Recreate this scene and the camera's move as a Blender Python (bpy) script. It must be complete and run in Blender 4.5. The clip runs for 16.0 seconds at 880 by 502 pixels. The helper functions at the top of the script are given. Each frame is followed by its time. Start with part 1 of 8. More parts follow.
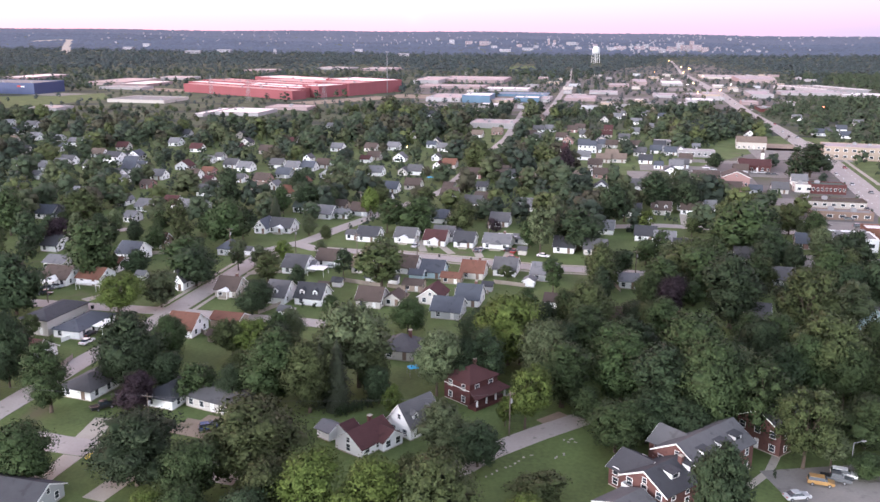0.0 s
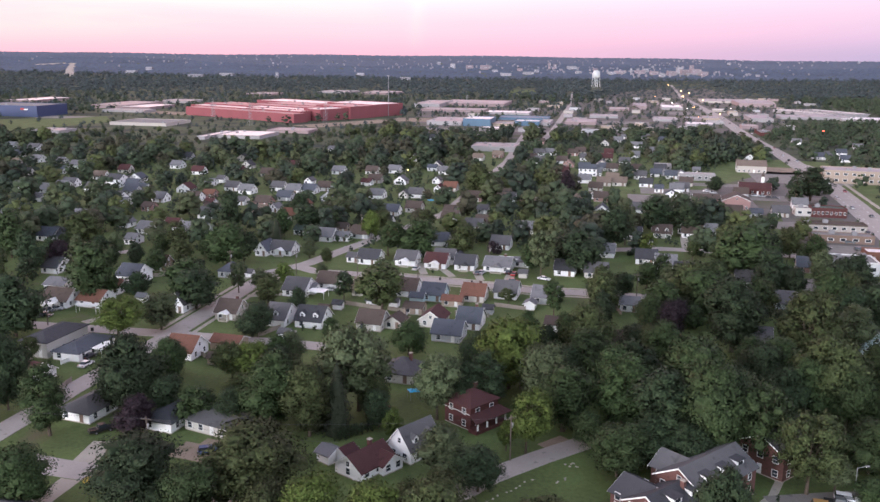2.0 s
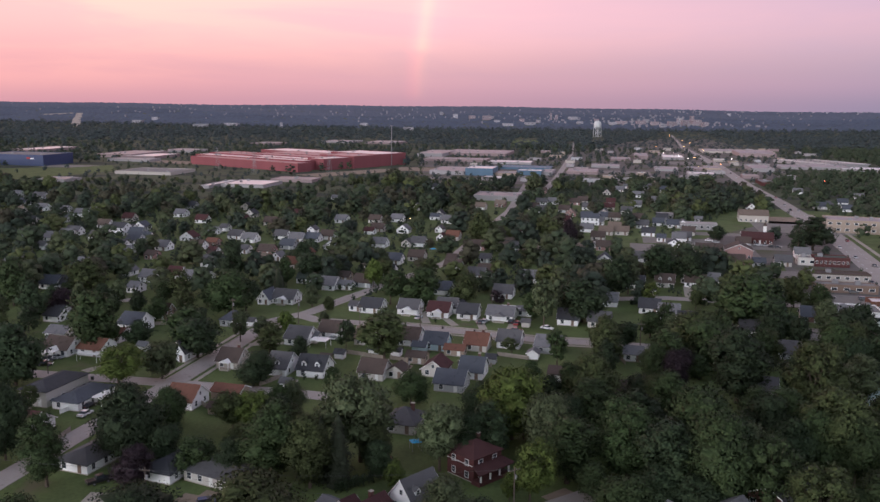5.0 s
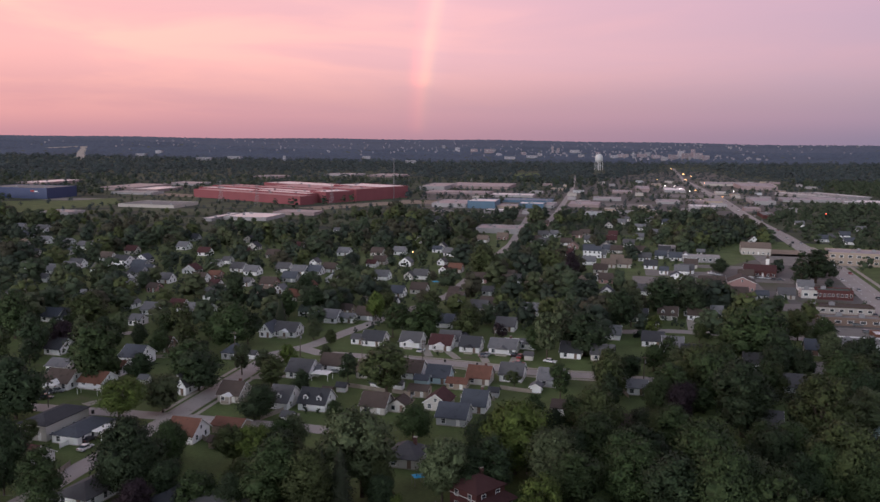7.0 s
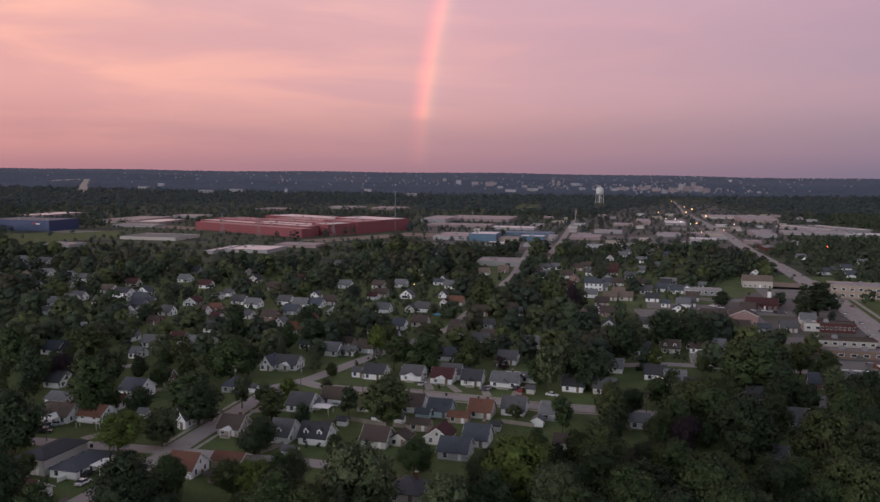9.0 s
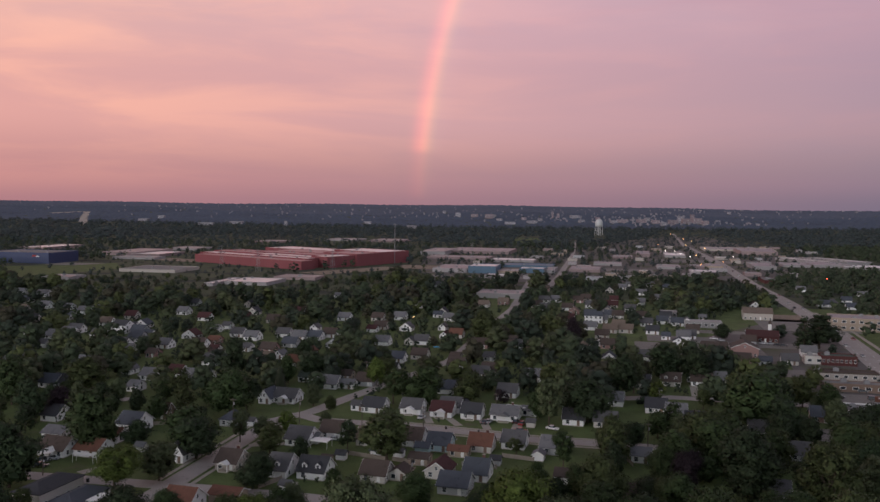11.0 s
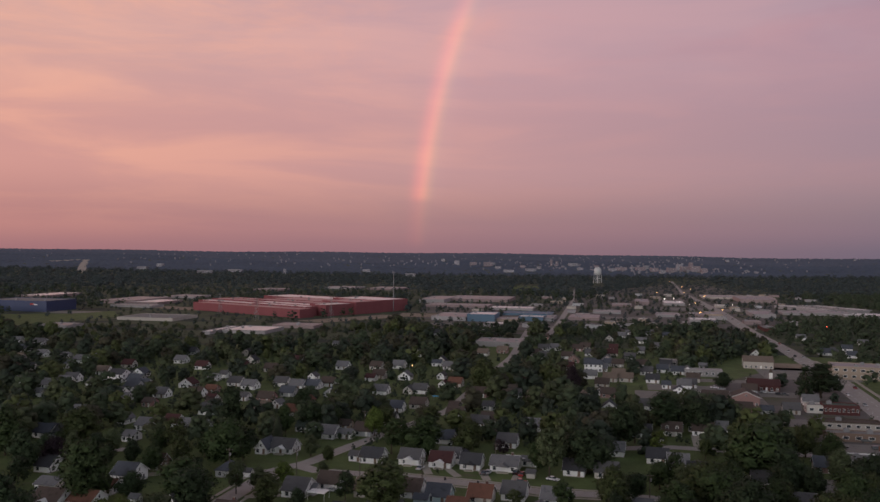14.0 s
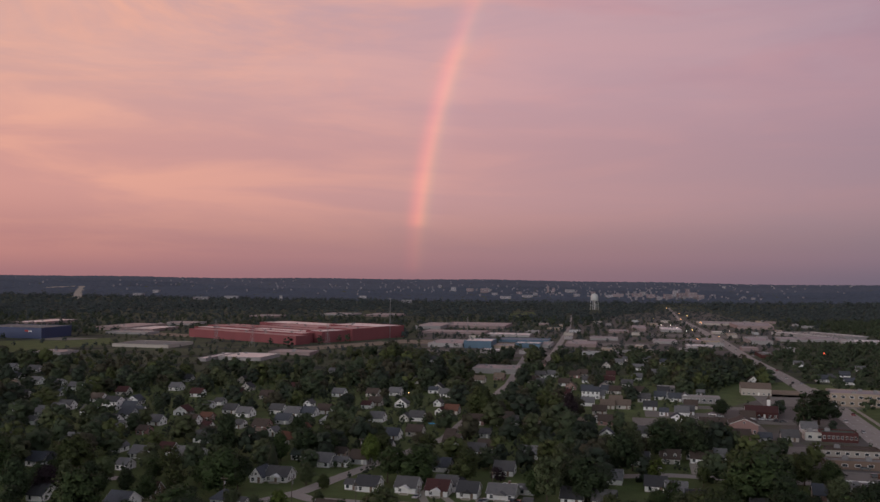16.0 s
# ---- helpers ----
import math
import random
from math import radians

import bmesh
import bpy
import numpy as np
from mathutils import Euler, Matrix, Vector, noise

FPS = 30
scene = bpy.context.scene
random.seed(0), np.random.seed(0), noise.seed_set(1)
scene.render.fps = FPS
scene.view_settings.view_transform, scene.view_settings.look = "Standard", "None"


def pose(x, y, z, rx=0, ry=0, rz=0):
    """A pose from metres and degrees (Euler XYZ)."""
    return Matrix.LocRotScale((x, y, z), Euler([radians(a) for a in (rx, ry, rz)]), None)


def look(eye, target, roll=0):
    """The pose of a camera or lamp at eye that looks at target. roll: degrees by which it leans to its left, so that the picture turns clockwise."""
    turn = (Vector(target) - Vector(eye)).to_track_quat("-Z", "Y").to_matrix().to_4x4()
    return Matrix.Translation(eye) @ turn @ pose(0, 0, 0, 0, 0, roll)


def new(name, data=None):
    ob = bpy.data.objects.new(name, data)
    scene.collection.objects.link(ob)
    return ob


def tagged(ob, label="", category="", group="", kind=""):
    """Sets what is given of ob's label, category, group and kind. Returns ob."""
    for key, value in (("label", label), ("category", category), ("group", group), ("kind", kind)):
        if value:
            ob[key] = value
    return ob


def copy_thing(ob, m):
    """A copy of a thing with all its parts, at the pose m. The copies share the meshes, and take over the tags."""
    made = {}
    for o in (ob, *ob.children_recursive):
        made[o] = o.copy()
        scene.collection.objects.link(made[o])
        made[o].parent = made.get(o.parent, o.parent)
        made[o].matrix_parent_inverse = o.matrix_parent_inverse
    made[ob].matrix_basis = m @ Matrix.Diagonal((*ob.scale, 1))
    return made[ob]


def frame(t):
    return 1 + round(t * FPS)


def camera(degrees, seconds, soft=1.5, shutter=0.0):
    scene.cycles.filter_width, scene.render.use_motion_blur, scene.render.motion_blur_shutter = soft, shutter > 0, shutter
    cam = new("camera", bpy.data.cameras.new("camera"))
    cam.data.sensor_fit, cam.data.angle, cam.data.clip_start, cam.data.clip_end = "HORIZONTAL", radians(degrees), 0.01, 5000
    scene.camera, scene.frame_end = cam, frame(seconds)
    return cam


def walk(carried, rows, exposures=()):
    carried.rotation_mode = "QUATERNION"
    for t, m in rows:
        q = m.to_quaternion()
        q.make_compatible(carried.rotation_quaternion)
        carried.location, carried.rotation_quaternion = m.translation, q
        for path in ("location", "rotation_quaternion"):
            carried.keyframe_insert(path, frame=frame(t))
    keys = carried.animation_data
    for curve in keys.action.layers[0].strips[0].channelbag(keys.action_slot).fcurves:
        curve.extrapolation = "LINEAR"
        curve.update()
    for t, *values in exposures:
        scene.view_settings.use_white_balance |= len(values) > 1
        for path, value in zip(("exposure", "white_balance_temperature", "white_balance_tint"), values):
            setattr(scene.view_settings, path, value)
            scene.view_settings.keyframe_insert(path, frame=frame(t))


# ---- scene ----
cam = camera(53.90, 16.0, 1.5)
ROWS = [          # seconds, x, y, z, pitch, lean, yaw
    (0.0, 0.00, 0.00, 80.00, -14.295, -0.520, 0.000),
    (0.5, 0.00, 0.05, 79.99, -14.033, -0.526, 0.006),
    (1.0, 0.00, 0.09, 79.97, -13.658, -0.567, 0.013),
    (1.5, -0.00, 0.13, 79.96, -13.269, -0.579, 0.035),
    (2.0, -0.01, 0.17, 79.95, -12.783, -0.616, 0.063),
    (2.5, -0.02, 0.21, 79.95, -12.238, -0.590, 0.095),
    (3.0, -0.03, 0.25, 79.94, -11.693, -0.575, 0.119),
    (3.5, -0.05, 0.29, 79.94, -11.166, -0.628, 0.152),
    (4.0, -0.06, 0.33, 79.94, -10.626, -0.662, 0.184),
    (6.5, -0.16, 0.50, 79.95, -7.953, -0.649, 0.399),
    (7.0, -0.19, 0.53, 79.95, -7.401, -0.653, 0.428),
    (7.5, -0.21, 0.57, 79.96, -6.876, -0.663, 0.453),
    (8.0, -0.23, 0.60, 79.97, -6.320, -0.660, 0.482),
    (8.5, -0.25, 0.63, 79.98, -5.784, -0.667, 0.507),
    (9.0, -0.27, 0.67, 79.99, -5.247, -0.669, 0.529),
    (11.5, -0.35, 0.83, 80.05, -2.580, -0.664, 0.511),
    (12.0, -0.36, 0.87, 80.07, -2.046, -0.646, 0.515),
    (12.5, -0.36, 0.91, 80.08, -1.513, -0.660, 0.525),
    (13.0, -0.37, 0.94, 80.10, -0.987, -0.643, 0.521),
    (13.5, -0.37, 0.98, 80.12, -0.455, -0.662, 0.512),
    (14.0, -0.36, 1.02, 80.13, 0.061, -0.657, 0.477),
    (14.5, -0.35, 1.06, 80.15, 0.575, -0.708, 0.431),
    (15.0, -0.34, 1.10, 80.17, 1.120, -0.663, 0.400),
    (15.5, -0.32, 1.14, 80.19, 1.588, -0.675, 0.363),
    (16.0, -0.30, 1.19, 80.21, 1.807, -0.648, 0.277),
]
walk(cam, [(t, pose(x, y, z, 0, 0, yaw) @ pose(0, 0, 0, 90 + pitch) @ pose(0, 0, 0, 0, 0, -lean)) for t, x, y, z, pitch, lean, yaw in ROWS],
     [(0.0, 2.07, 5820, 12), (3.5, 1.03, 5830, 12), (7.0, 0.45, 5900, 12), (9.0, 0.07, 6000, 12), (11.5, -0.05, 6150, 11), (12.5, -0.18, 6230, 11), (16.0, -0.29, 6330, 11)])

# ---- light and sky ----
SUN_AZ, SUN_EL = radians(139.0), radians(7.0)      # the low sun stands behind the eye, to the left
sun_way = Vector((-math.sin(SUN_AZ) * math.cos(SUN_EL), math.cos(SUN_AZ) * math.cos(SUN_EL), math.sin(SUN_EL)))
sun = new("sun", bpy.data.lights.new("sun", "SUN"))
sun.data.energy, sun.data.angle, sun.data.color = 1.38, radians(30), (1.0, 0.94, 0.93)
sun.matrix_world = look((0, 0, 300), Vector((0, 0, 300)) - sun_way)


def make_world():
    world = bpy.data.worlds.new("dusk_sky")
    scene.world = world
    world.use_nodes = True
    nt = world.node_tree
    nt.nodes.clear()
    N, link = nt.nodes.new, nt.links.new

    def math_node(op, a, b=None, clamp=False):
        n = N("ShaderNodeMath")
        n.operation, n.use_clamp = op, clamp
        for i, v in enumerate((a, b)):
            if v is None:
                continue
            if isinstance(v, (int, float)):
                n.inputs[i].default_value = v
            else:
                link(v, n.inputs[i])
        return n.outputs[0]

    def ramp(fac, stops, mode="EASE"):
        n = N("ShaderNodeValToRGB")
        n.color_ramp.interpolation = mode
        els = n.color_ramp.elements
        while len(els) < len(stops):
            els.new(0.5)
        for e, (p, c) in zip(els, stops):
            e.position, e.color = p, (*c, 1)
        link(fac, n.inputs[0])
        return n.outputs[0]

    def mix(fac, a, b, blend="MIX"):
        n = N("ShaderNodeMix")
        n.data_type, n.blend_type = "RGBA", blend
        for i, v in ((0, fac), (6, a), (7, b)):
            if isinstance(v, (int, float)):
                n.inputs[i].default_value = v
            elif isinstance(v, tuple):
                n.inputs[i].default_value = (*v, 1)
            else:
                link(v, n.inputs[i])
        return n.outputs[2]

    co = N("ShaderNodeTexCoord").outputs["Generated"]
    sep = N("ShaderNodeSeparateXYZ")
    link(co, sep.inputs[0])
    x, y, z = sep.outputs
    azim = math_node("ARCTAN2", x, y)                      # 0 straight ahead, right positive
    # three vertical gradients, side by side: sunset glow, middle, dull east
    left = ramp(math_node("MULTIPLY", z, 2.0), SKY_LEFT)
    mid = ramp(math_node("MULTIPLY", z, 2.0), SKY_MID)
    right = ramp(math_node("MULTIPLY", z, 2.0), SKY_RIGHT)
    toleft = math_node("MULTIPLY", azim, -1.0 / 0.50, True)
    toright = math_node("MULTIPLY", azim, 1.0 / 0.52, True)
    col = mix(toright, mix(toleft, mid, left), right)
    # stretched cloud streaks, warm where the low sun reaches them
    mp = N("ShaderNodeMapping")
    mp.inputs["Scale"].default_value = (2.2, 2.2, 13.0)
    mp.inputs["Rotation"].default_value = (0, radians(-9), 0)
    link(co, mp.inputs[0])
    noise_tex = N("ShaderNodeTexNoise")
    noise_tex.inputs["Scale"].default_value, noise_tex.inputs["Detail"].default_value = 1.7, 7.0
    noise_tex.inputs["Roughness"].default_value, noise_tex.inputs["Distortion"].default_value = 0.52, 0.5
    link(mp.outputs[0], noise_tex.inputs["Vector"])
    streak = ramp(noise_tex.outputs["Fac"], [(0.36, (0, 0, 0)), (0.66, (1, 1, 1))])
    above = math_node("MULTIPLY", z, 9.0, True)
    warm = math_node("MULTIPLY", math_node("MULTIPLY", streak, above), math_node("ADD", math_node("MULTIPLY", math_node("SUBTRACT", 0.12, azim), 1.5, True), 0.16), True)
    col = mix(math_node("MULTIPLY", warm, 0.46), col, CLOUD_WARM)
    dim = math_node("MULTIPLY", math_node("SUBTRACT", 1.0, streak), math_node("MULTIPLY", above, 0.22))
    col = mix(dim, col, CLOUD_DULL)
    # puffs of lit and dull cloud higher up
    puff_tex = N("ShaderNodeTexNoise")
    puff_tex.inputs["Scale"].default_value, puff_tex.inputs["Detail"].default_value = 3.4, 9.0
    puff_tex.inputs["Roughness"].default_value, puff_tex.inputs["Distortion"].default_value = 0.58, 0.7
    mq = N("ShaderNodeMapping")
    mq.inputs["Scale"].default_value, mq.inputs["Rotation"].default_value, mq.inputs["Location"].default_value = (1.0, 1.0, 3.2), (0, radians(24), 0), (0.35, 0.0, 0.2)
    link(co, mq.inputs[0])
    link(mq.outputs[0], puff_tex.inputs["Vector"])
    puff = ramp(puff_tex.outputs["Fac"], [(0.40, (0, 0, 0)), (0.62, (1, 1, 1))])
    higher = math_node("MULTIPLY", math_node("SUBTRACT", z, 0.15), 7.0, True)
    westward = math_node("MULTIPLY", math_node("SUBTRACT", 0.16, azim), 2.2, True)
    col = mix(math_node("MULTIPLY", math_node("MULTIPLY", puff, higher), math_node("MULTIPLY", westward, 0.72)), col, CLOUD_WARM)
    col = mix(math_node("MULTIPLY", math_node("MULTIPLY", math_node("SUBTRACT", 1.0, puff), higher), 0.24), col, CLOUD_COOL)
    # the bow: rays 42 degrees from the point opposite the sun
    anti = N("ShaderNodeVectorMath")
    anti.operation = "DOT_PRODUCT"
    link(co, anti.inputs[0])
    anti.inputs[1].default_value = BOW_CENTRE
    off = math_node("SUBTRACT", math_node("ARCCOSINE", anti.outputs["Value"]), BOW_RADIUS - 0.03)
    bow = ramp(math_node("MULTIPLY", off, 1.0 / 0.06), BOW, "B_SPLINE")
    lit = ramp(math_node("MULTIPLY", z, 3.0), [(0.0, (0.0, 0.0, 0.0)), (0.045, (0.16, 0.16, 0.16)), (0.16, (0.28, 0.28, 0.28)), (0.20, (0.95, 0.95, 0.95)), (0.65, (0.80, 0.80, 0.80)), (0.95, (0.35, 0.35, 0.35))])
    side = math_node("LESS_THAN", azim, 0.5)
    col = mix(math_node("MULTIPLY", lit, side), col, mix(1.0, col, bow, "ADD"))
    # clear air over and behind the cloud deck
    sky = N("ShaderNodeTexSky")
    sky.sky_type, sky.sun_disc = "NISHITA", False
    sky.sun_elevation, sky.sun_rotation = SUN_EL, -SUN_AZ
    sky.air_density, sky.dust_density = 1.0, 2.0
    high = math_node("MULTIPLY", math_node("SUBTRACT", z, 0.35), 2.2, True)
    col = mix(high, col, ZENITH)
    rear = math_node("MULTIPLY", math_node("SUBTRACT", 0.25, y), 1.2, True)          # pale afterglow behind the eye
    col = mix(rear, col, mix(high, REAR, ZENITH))
    back = N("ShaderNodeBackground")
    link(col, back.inputs["Color"])
    back.inputs["Strength"].default_value = SKY_STRENGTH
    clear = N("ShaderNodeBackground")
    link(sky.outputs[0], clear.inputs["Color"])
    clear.inputs["Strength"].default_value = 0.02
    add = N("ShaderNodeAddShader")
    link(back.outputs[0], add.inputs[0])
    link(clear.outputs[0], add.inputs[1])
    link(add.outputs[0], N("ShaderNodeOutputWorld").inputs[0])


SKY_STRENGTH = 1.0
SKY_LEFT = [(0.0, (0.448, 0.207, 0.218)), (0.06, (0.561, 0.242, 0.237)), (0.2, (0.836, 0.363, 0.297)), (0.5, (0.902, 0.462, 0.352)), (1.0, (0.660, 0.462, 0.462))]
SKY_MID = [(0.0, (0.352, 0.189, 0.218)), (0.06, (0.416, 0.213, 0.239)), (0.2, (0.647, 0.314, 0.314)), (0.5, (0.726, 0.369, 0.372)), (1.0, (0.594, 0.407, 0.462))]
SKY_RIGHT = [(0.0, (0.187, 0.151, 0.208)), (0.06, (0.234, 0.163, 0.23)), (0.2, (0.345, 0.198, 0.264)), (0.5, (0.455, 0.259, 0.321)), (1.0, (0.484, 0.341, 0.448))]
CLOUD_COOL = (0.572, 0.451, 0.484)
CLOUD_WARM, CLOUD_DULL = (1.078, 0.517, 0.341), (0.440, 0.281, 0.314)
ZENITH, REAR = (0.155, 0.165, 0.20), (0.68, 0.665, 0.68)
BOW_CENTRE, BOW_RADIUS = (math.sin(radians(40.2)), math.cos(radians(40.2)), -0.02), radians(42.0)
BOW = [(0.0, (0.0, 0.0, 0.0)), (0.30, (0.012, 0.012, 0.016)), (0.42, (0.075, 0.060, 0.018)), (0.53, (0.38, 0.10, 0.03)), (0.64, (0.30, 0.03, 0.02)), (0.80, (0.0, 0.0, 0.0))]
make_world()


# ---- materials ----
def material(name, col, rough=0.85, vary=0.25, scale=1.0, bump=0.0, each=0.0, island=0.0, metal=0.0, spots=None, streak=None, glow=0.0):
    """A weathered surface: two scales of noise in the colour, a little relief; each: change from object to object; island: from piece to piece."""
    m = bpy.data.materials.new(name)
    m.use_nodes = True
    nt = m.node_tree
    N, link = nt.nodes.new, nt.links.new
    bsdf = nt.nodes["Principled BSDF"]
    bsdf.inputs["Roughness"].default_value, bsdf.inputs["Metallic"].default_value = rough, metal
    bsdf.inputs["Specular IOR Level"].default_value = 0.3
    geo = N("ShaderNodeNewGeometry")
    total = None

    def tex(s, detail):
        t = N("ShaderNodeTexNoise")
        t.inputs["Scale"].default_value, t.inputs["Detail"].default_value = s, detail
        if streak:
            mp = N("ShaderNodeMapping")
            mp.inputs["Scale"].default_value = streak
            link(geo.outputs["Position"], mp.inputs[0])
            link(mp.outputs[0], t.inputs["Vector"])
        else:
            link(geo.outputs["Position"], t.inputs["Vector"])
        return t.outputs["Fac"]

    def calc(op, a, b):
        n = N("ShaderNodeMath")
        n.operation = op
        for i, v in enumerate((a, b)):
            if isinstance(v, (int, float)):
                n.inputs[i].default_value = v
            else:
                link(v, n.inputs[i])
        return n.outputs[0]

    big, fine = tex(0.23 * scale, 3.0), tex(2.9 * scale, 5.0)
    total = calc("ADD", calc("MULTIPLY", calc("SUBTRACT", big, 0.5), 2.2 * vary), calc("MULTIPLY", calc("SUBTRACT", fine, 0.5), 1.6 * vary))
    if each:
        info = N("ShaderNodeObjectInfo")
        total = calc("ADD", total, calc("MULTIPLY", calc("SUBTRACT", info.outputs["Random"], 0.5), 2 * each))
    if island:
        total = calc("ADD", total, calc("MULTIPLY", calc("SUBTRACT", geo.outputs["Random Per Island"], 0.5), 2 * island))
    value = calc("MAXIMUM", calc("ADD", 1.0, total), 0.15)
    hsv = N("ShaderNodeHueSaturation")
    hsv.inputs["Color"].default_value = (*col, 1)
    link(value, hsv.inputs["Value"])
    out = hsv.outputs[0]
    if each or island:
        src = info.outputs["Random"] if each else geo.outputs["Random Per Island"]
        link(calc("ADD", 0.5, calc("MULTIPLY", calc("SUBTRACT", src, 0.5), 0.045 * (each + island))), hsv.inputs["Hue"])
    if spots:
        mixn = N("ShaderNodeMix")
        mixn.data_type = "RGBA"
        rmp = N("ShaderNodeMapRange")
        rmp.inputs[1].default_value, rmp.inputs[2].default_value = spots[2], spots[2] + 0.09
        link(tex(spots[1], 4.0), rmp.inputs[0])
        link(rmp.outputs[0], mixn.inputs[0])
        link(out, mixn.inputs[6])
        mixn.inputs[7].default_value = (*spots[0], 1)
        out = mixn.outputs[2]
    link(out, bsdf.inputs["Base Color"])
    if bump:
        b = N("ShaderNodeBump")
        b.inputs["Strength"].default_value, b.inputs["Distance"].default_value = bump, 0.08
        link(fine, b.inputs["Height"])
        link(b.outputs[0], bsdf.inputs["Normal"])
    if glow:
        bsdf.inputs["Emission Color"].default_value = (*col, 1)
        bsdf.inputs["Emission Strength"].default_value = glow
    return m


M = {}
M["grass"] = material("lawn_grass", (0.092, 0.124, 0.040), 0.95, 0.50, 0.4, 0.6, spots=((0.115, 0.110, 0.060), 0.05, 0.64))
M["scrub"] = material("rough_scrub", (0.070, 0.086, 0.045), 0.95, 0.40, 0.12, 0.5, spots=((0.034, 0.044, 0.032), 0.02, 0.50))
M["asphalt"] = material("worn_asphalt", (0.36, 0.325, 0.30), 0.9, 0.16, 0.6, 0.3, spots=((0.25, 0.23, 0.205), 0.5, 0.62))
M["dark_asphalt"] = material("dark_asphalt", (0.09, 0.088, 0.09), 0.9, 0.2, 0.6, 0.3, spots=((0.13, 0.125, 0.12), 0.4, 0.6))
M["concrete"] = material("pale_concrete", (0.37, 0.335, 0.285), 0.9, 0.16, 0.8, 0.3, spots=((0.24, 0.22, 0.20), 0.35, 0.62))
M["paint_white"] = material("road_paint_white", (0.70, 0.69, 0.66), 0.8, 0.2, 4)
M["paint_yellow"] = material("road_paint_yellow", (0.60, 0.42, 0.07), 0.8, 0.2, 4)
M["bark"] = material("tree_bark", (0.085, 0.066, 0.05), 0.95, 0.35, 3, 0.8)
LEAF = {"green": (0.038, 0.060, 0.019), "dark": (0.029, 0.046, 0.019), "lime": (0.08, 0.112, 0.021), "grey": (0.08, 0.1, 0.046), "olive": (0.051, 0.065, 0.021), "purple": (0.024, 0.014, 0.019), "spruce": (0.033, 0.043, 0.022)}
for _k, _c in LEAF.items():
    M["leaf_" + _k] = material("leaves_" + _k, _c, 0.75, 0.24, 0.7, 0.0, each=0.18, island=0.12)
# middle-distance leaves: a little haze is put into the greens as blue-grey
M["canopy"] = material("leaves_canopy", (0.046, 0.064, 0.034), 0.85, 0.24, 0.34, 0.0, island=0.09, spots=((0.058, 0.076, 0.038), 0.085, 0.55))
M["canopy_olive"] = material("leaves_canopy_olive", (0.064, 0.077, 0.035), 0.85, 0.24, 0.34, 0.0, island=0.09, spots=((0.052, 0.067, 0.032), 0.085, 0.52))
M["canopy_dark"] = material("leaves_canopy_dark", (0.032, 0.045, 0.03), 0.85, 0.24, 0.34, 0.0, island=0.09, spots=((0.039, 0.053, 0.033), 0.085, 0.54))
M["canopy_lime"] = material("leaves_canopy_lime", (0.072, 0.088, 0.030), 0.85, 0.24, 0.34, 0.0, island=0.09)
M["canopy_brown"] = material("leaves_canopy_brown", (0.054, 0.052, 0.031), 0.85, 0.24, 0.34, 0.0, island=0.09)
# far woods: distance haze is mixed into the base colours, bluer and paler outwards
M["canopy_hazed"] = material("haze_tinted_far_leaves", (0.050, 0.067, 0.066), 0.9, 0.25, 0.03, 0.0, island=0.24)
M["slope_far"] = material("haze_tinted_far_slope", (0.076, 0.100, 0.142), 0.95, 0.26, 0.016, 0.0, island=0.08)
M["slope_top"] = material("haze_tinted_far_ridge", (0.100, 0.118, 0.160), 0.95, 0.16, 0.012, 0.0, island=0.06)
WALLS = {"white": (0.80, 0.80, 0.80), "cream": (0.52, 0.495, 0.46), "beige": (0.40, 0.365, 0.33), "blue": (0.46, 0.59, 0.64), "grey": (0.42, 0.43, 0.44), "green": (0.36, 0.42, 0.34), "brown": (0.20, 0.14, 0.11), "pink": (0.31, 0.19, 0.175), "red": (0.24, 0.04, 0.045), "tan": (0.34, 0.275, 0.22)}
for _k, _c in WALLS.items():
    M["wall_" + _k] = material("siding_" + _k, _c, 0.6, 0.10, 1.2, 0.25, each=0.05, streak=(0.25, 0.25, 9.0))
ROOFS = {"grey": (0.098, 0.096, 0.1), "light": (0.157, 0.156, 0.162), "dark": (0.053, 0.054, 0.06), "brown": (0.083, 0.063, 0.054), "red": (0.068, 0.029, 0.029), "orange": (0.157, 0.076, 0.053), "slate": (0.075, 0.083, 0.1), "tan": (0.17, 0.132, 0.106), "green": (0.072, 0.093, 0.078)}
for _k, _c in ROOFS.items():
    M["roof_" + _k] = material("shingles_" + _k, _c, 0.9, 0.16, 2.2, 0.5, each=0.06, spots=(tuple(v * 0.72 for v in _c), 0.55, 0.60))
M["brick"] = material("red_brick", (0.115, 0.056, 0.049), 0.9, 0.22, 5.0, 0.4, each=0.05, spots=((0.09, 0.045, 0.040), 1.5, 0.58))
M["dark_brick"] = material("dark_red_brick", (0.090, 0.034, 0.032), 0.9, 0.22, 5.0, 0.4, spots=((0.06, 0.028, 0.026), 1.5, 0.58))
M["trim"] = material("white_trim", (0.78, 0.78, 0.76), 0.5, 0.06, 2.0)
M["metal_white"] = material("white_metal_roof", (0.68, 0.66, 0.65), 0.30, 0.10, 0.3, spots=((0.52, 0.50, 0.48), 0.05, 0.62))
M["membrane"] = material("roof_membrane", (0.25, 0.225, 0.225), 0.45, 0.14, 0.3, spots=((0.33, 0.31, 0.30), 0.06, 0.58))
M["gravel_roof"] = material("gravel_roof", (0.22, 0.21, 0.205), 0.95, 0.18, 0.4, 0.3, spots=((0.14, 0.135, 0.13), 0.1, 0.6))
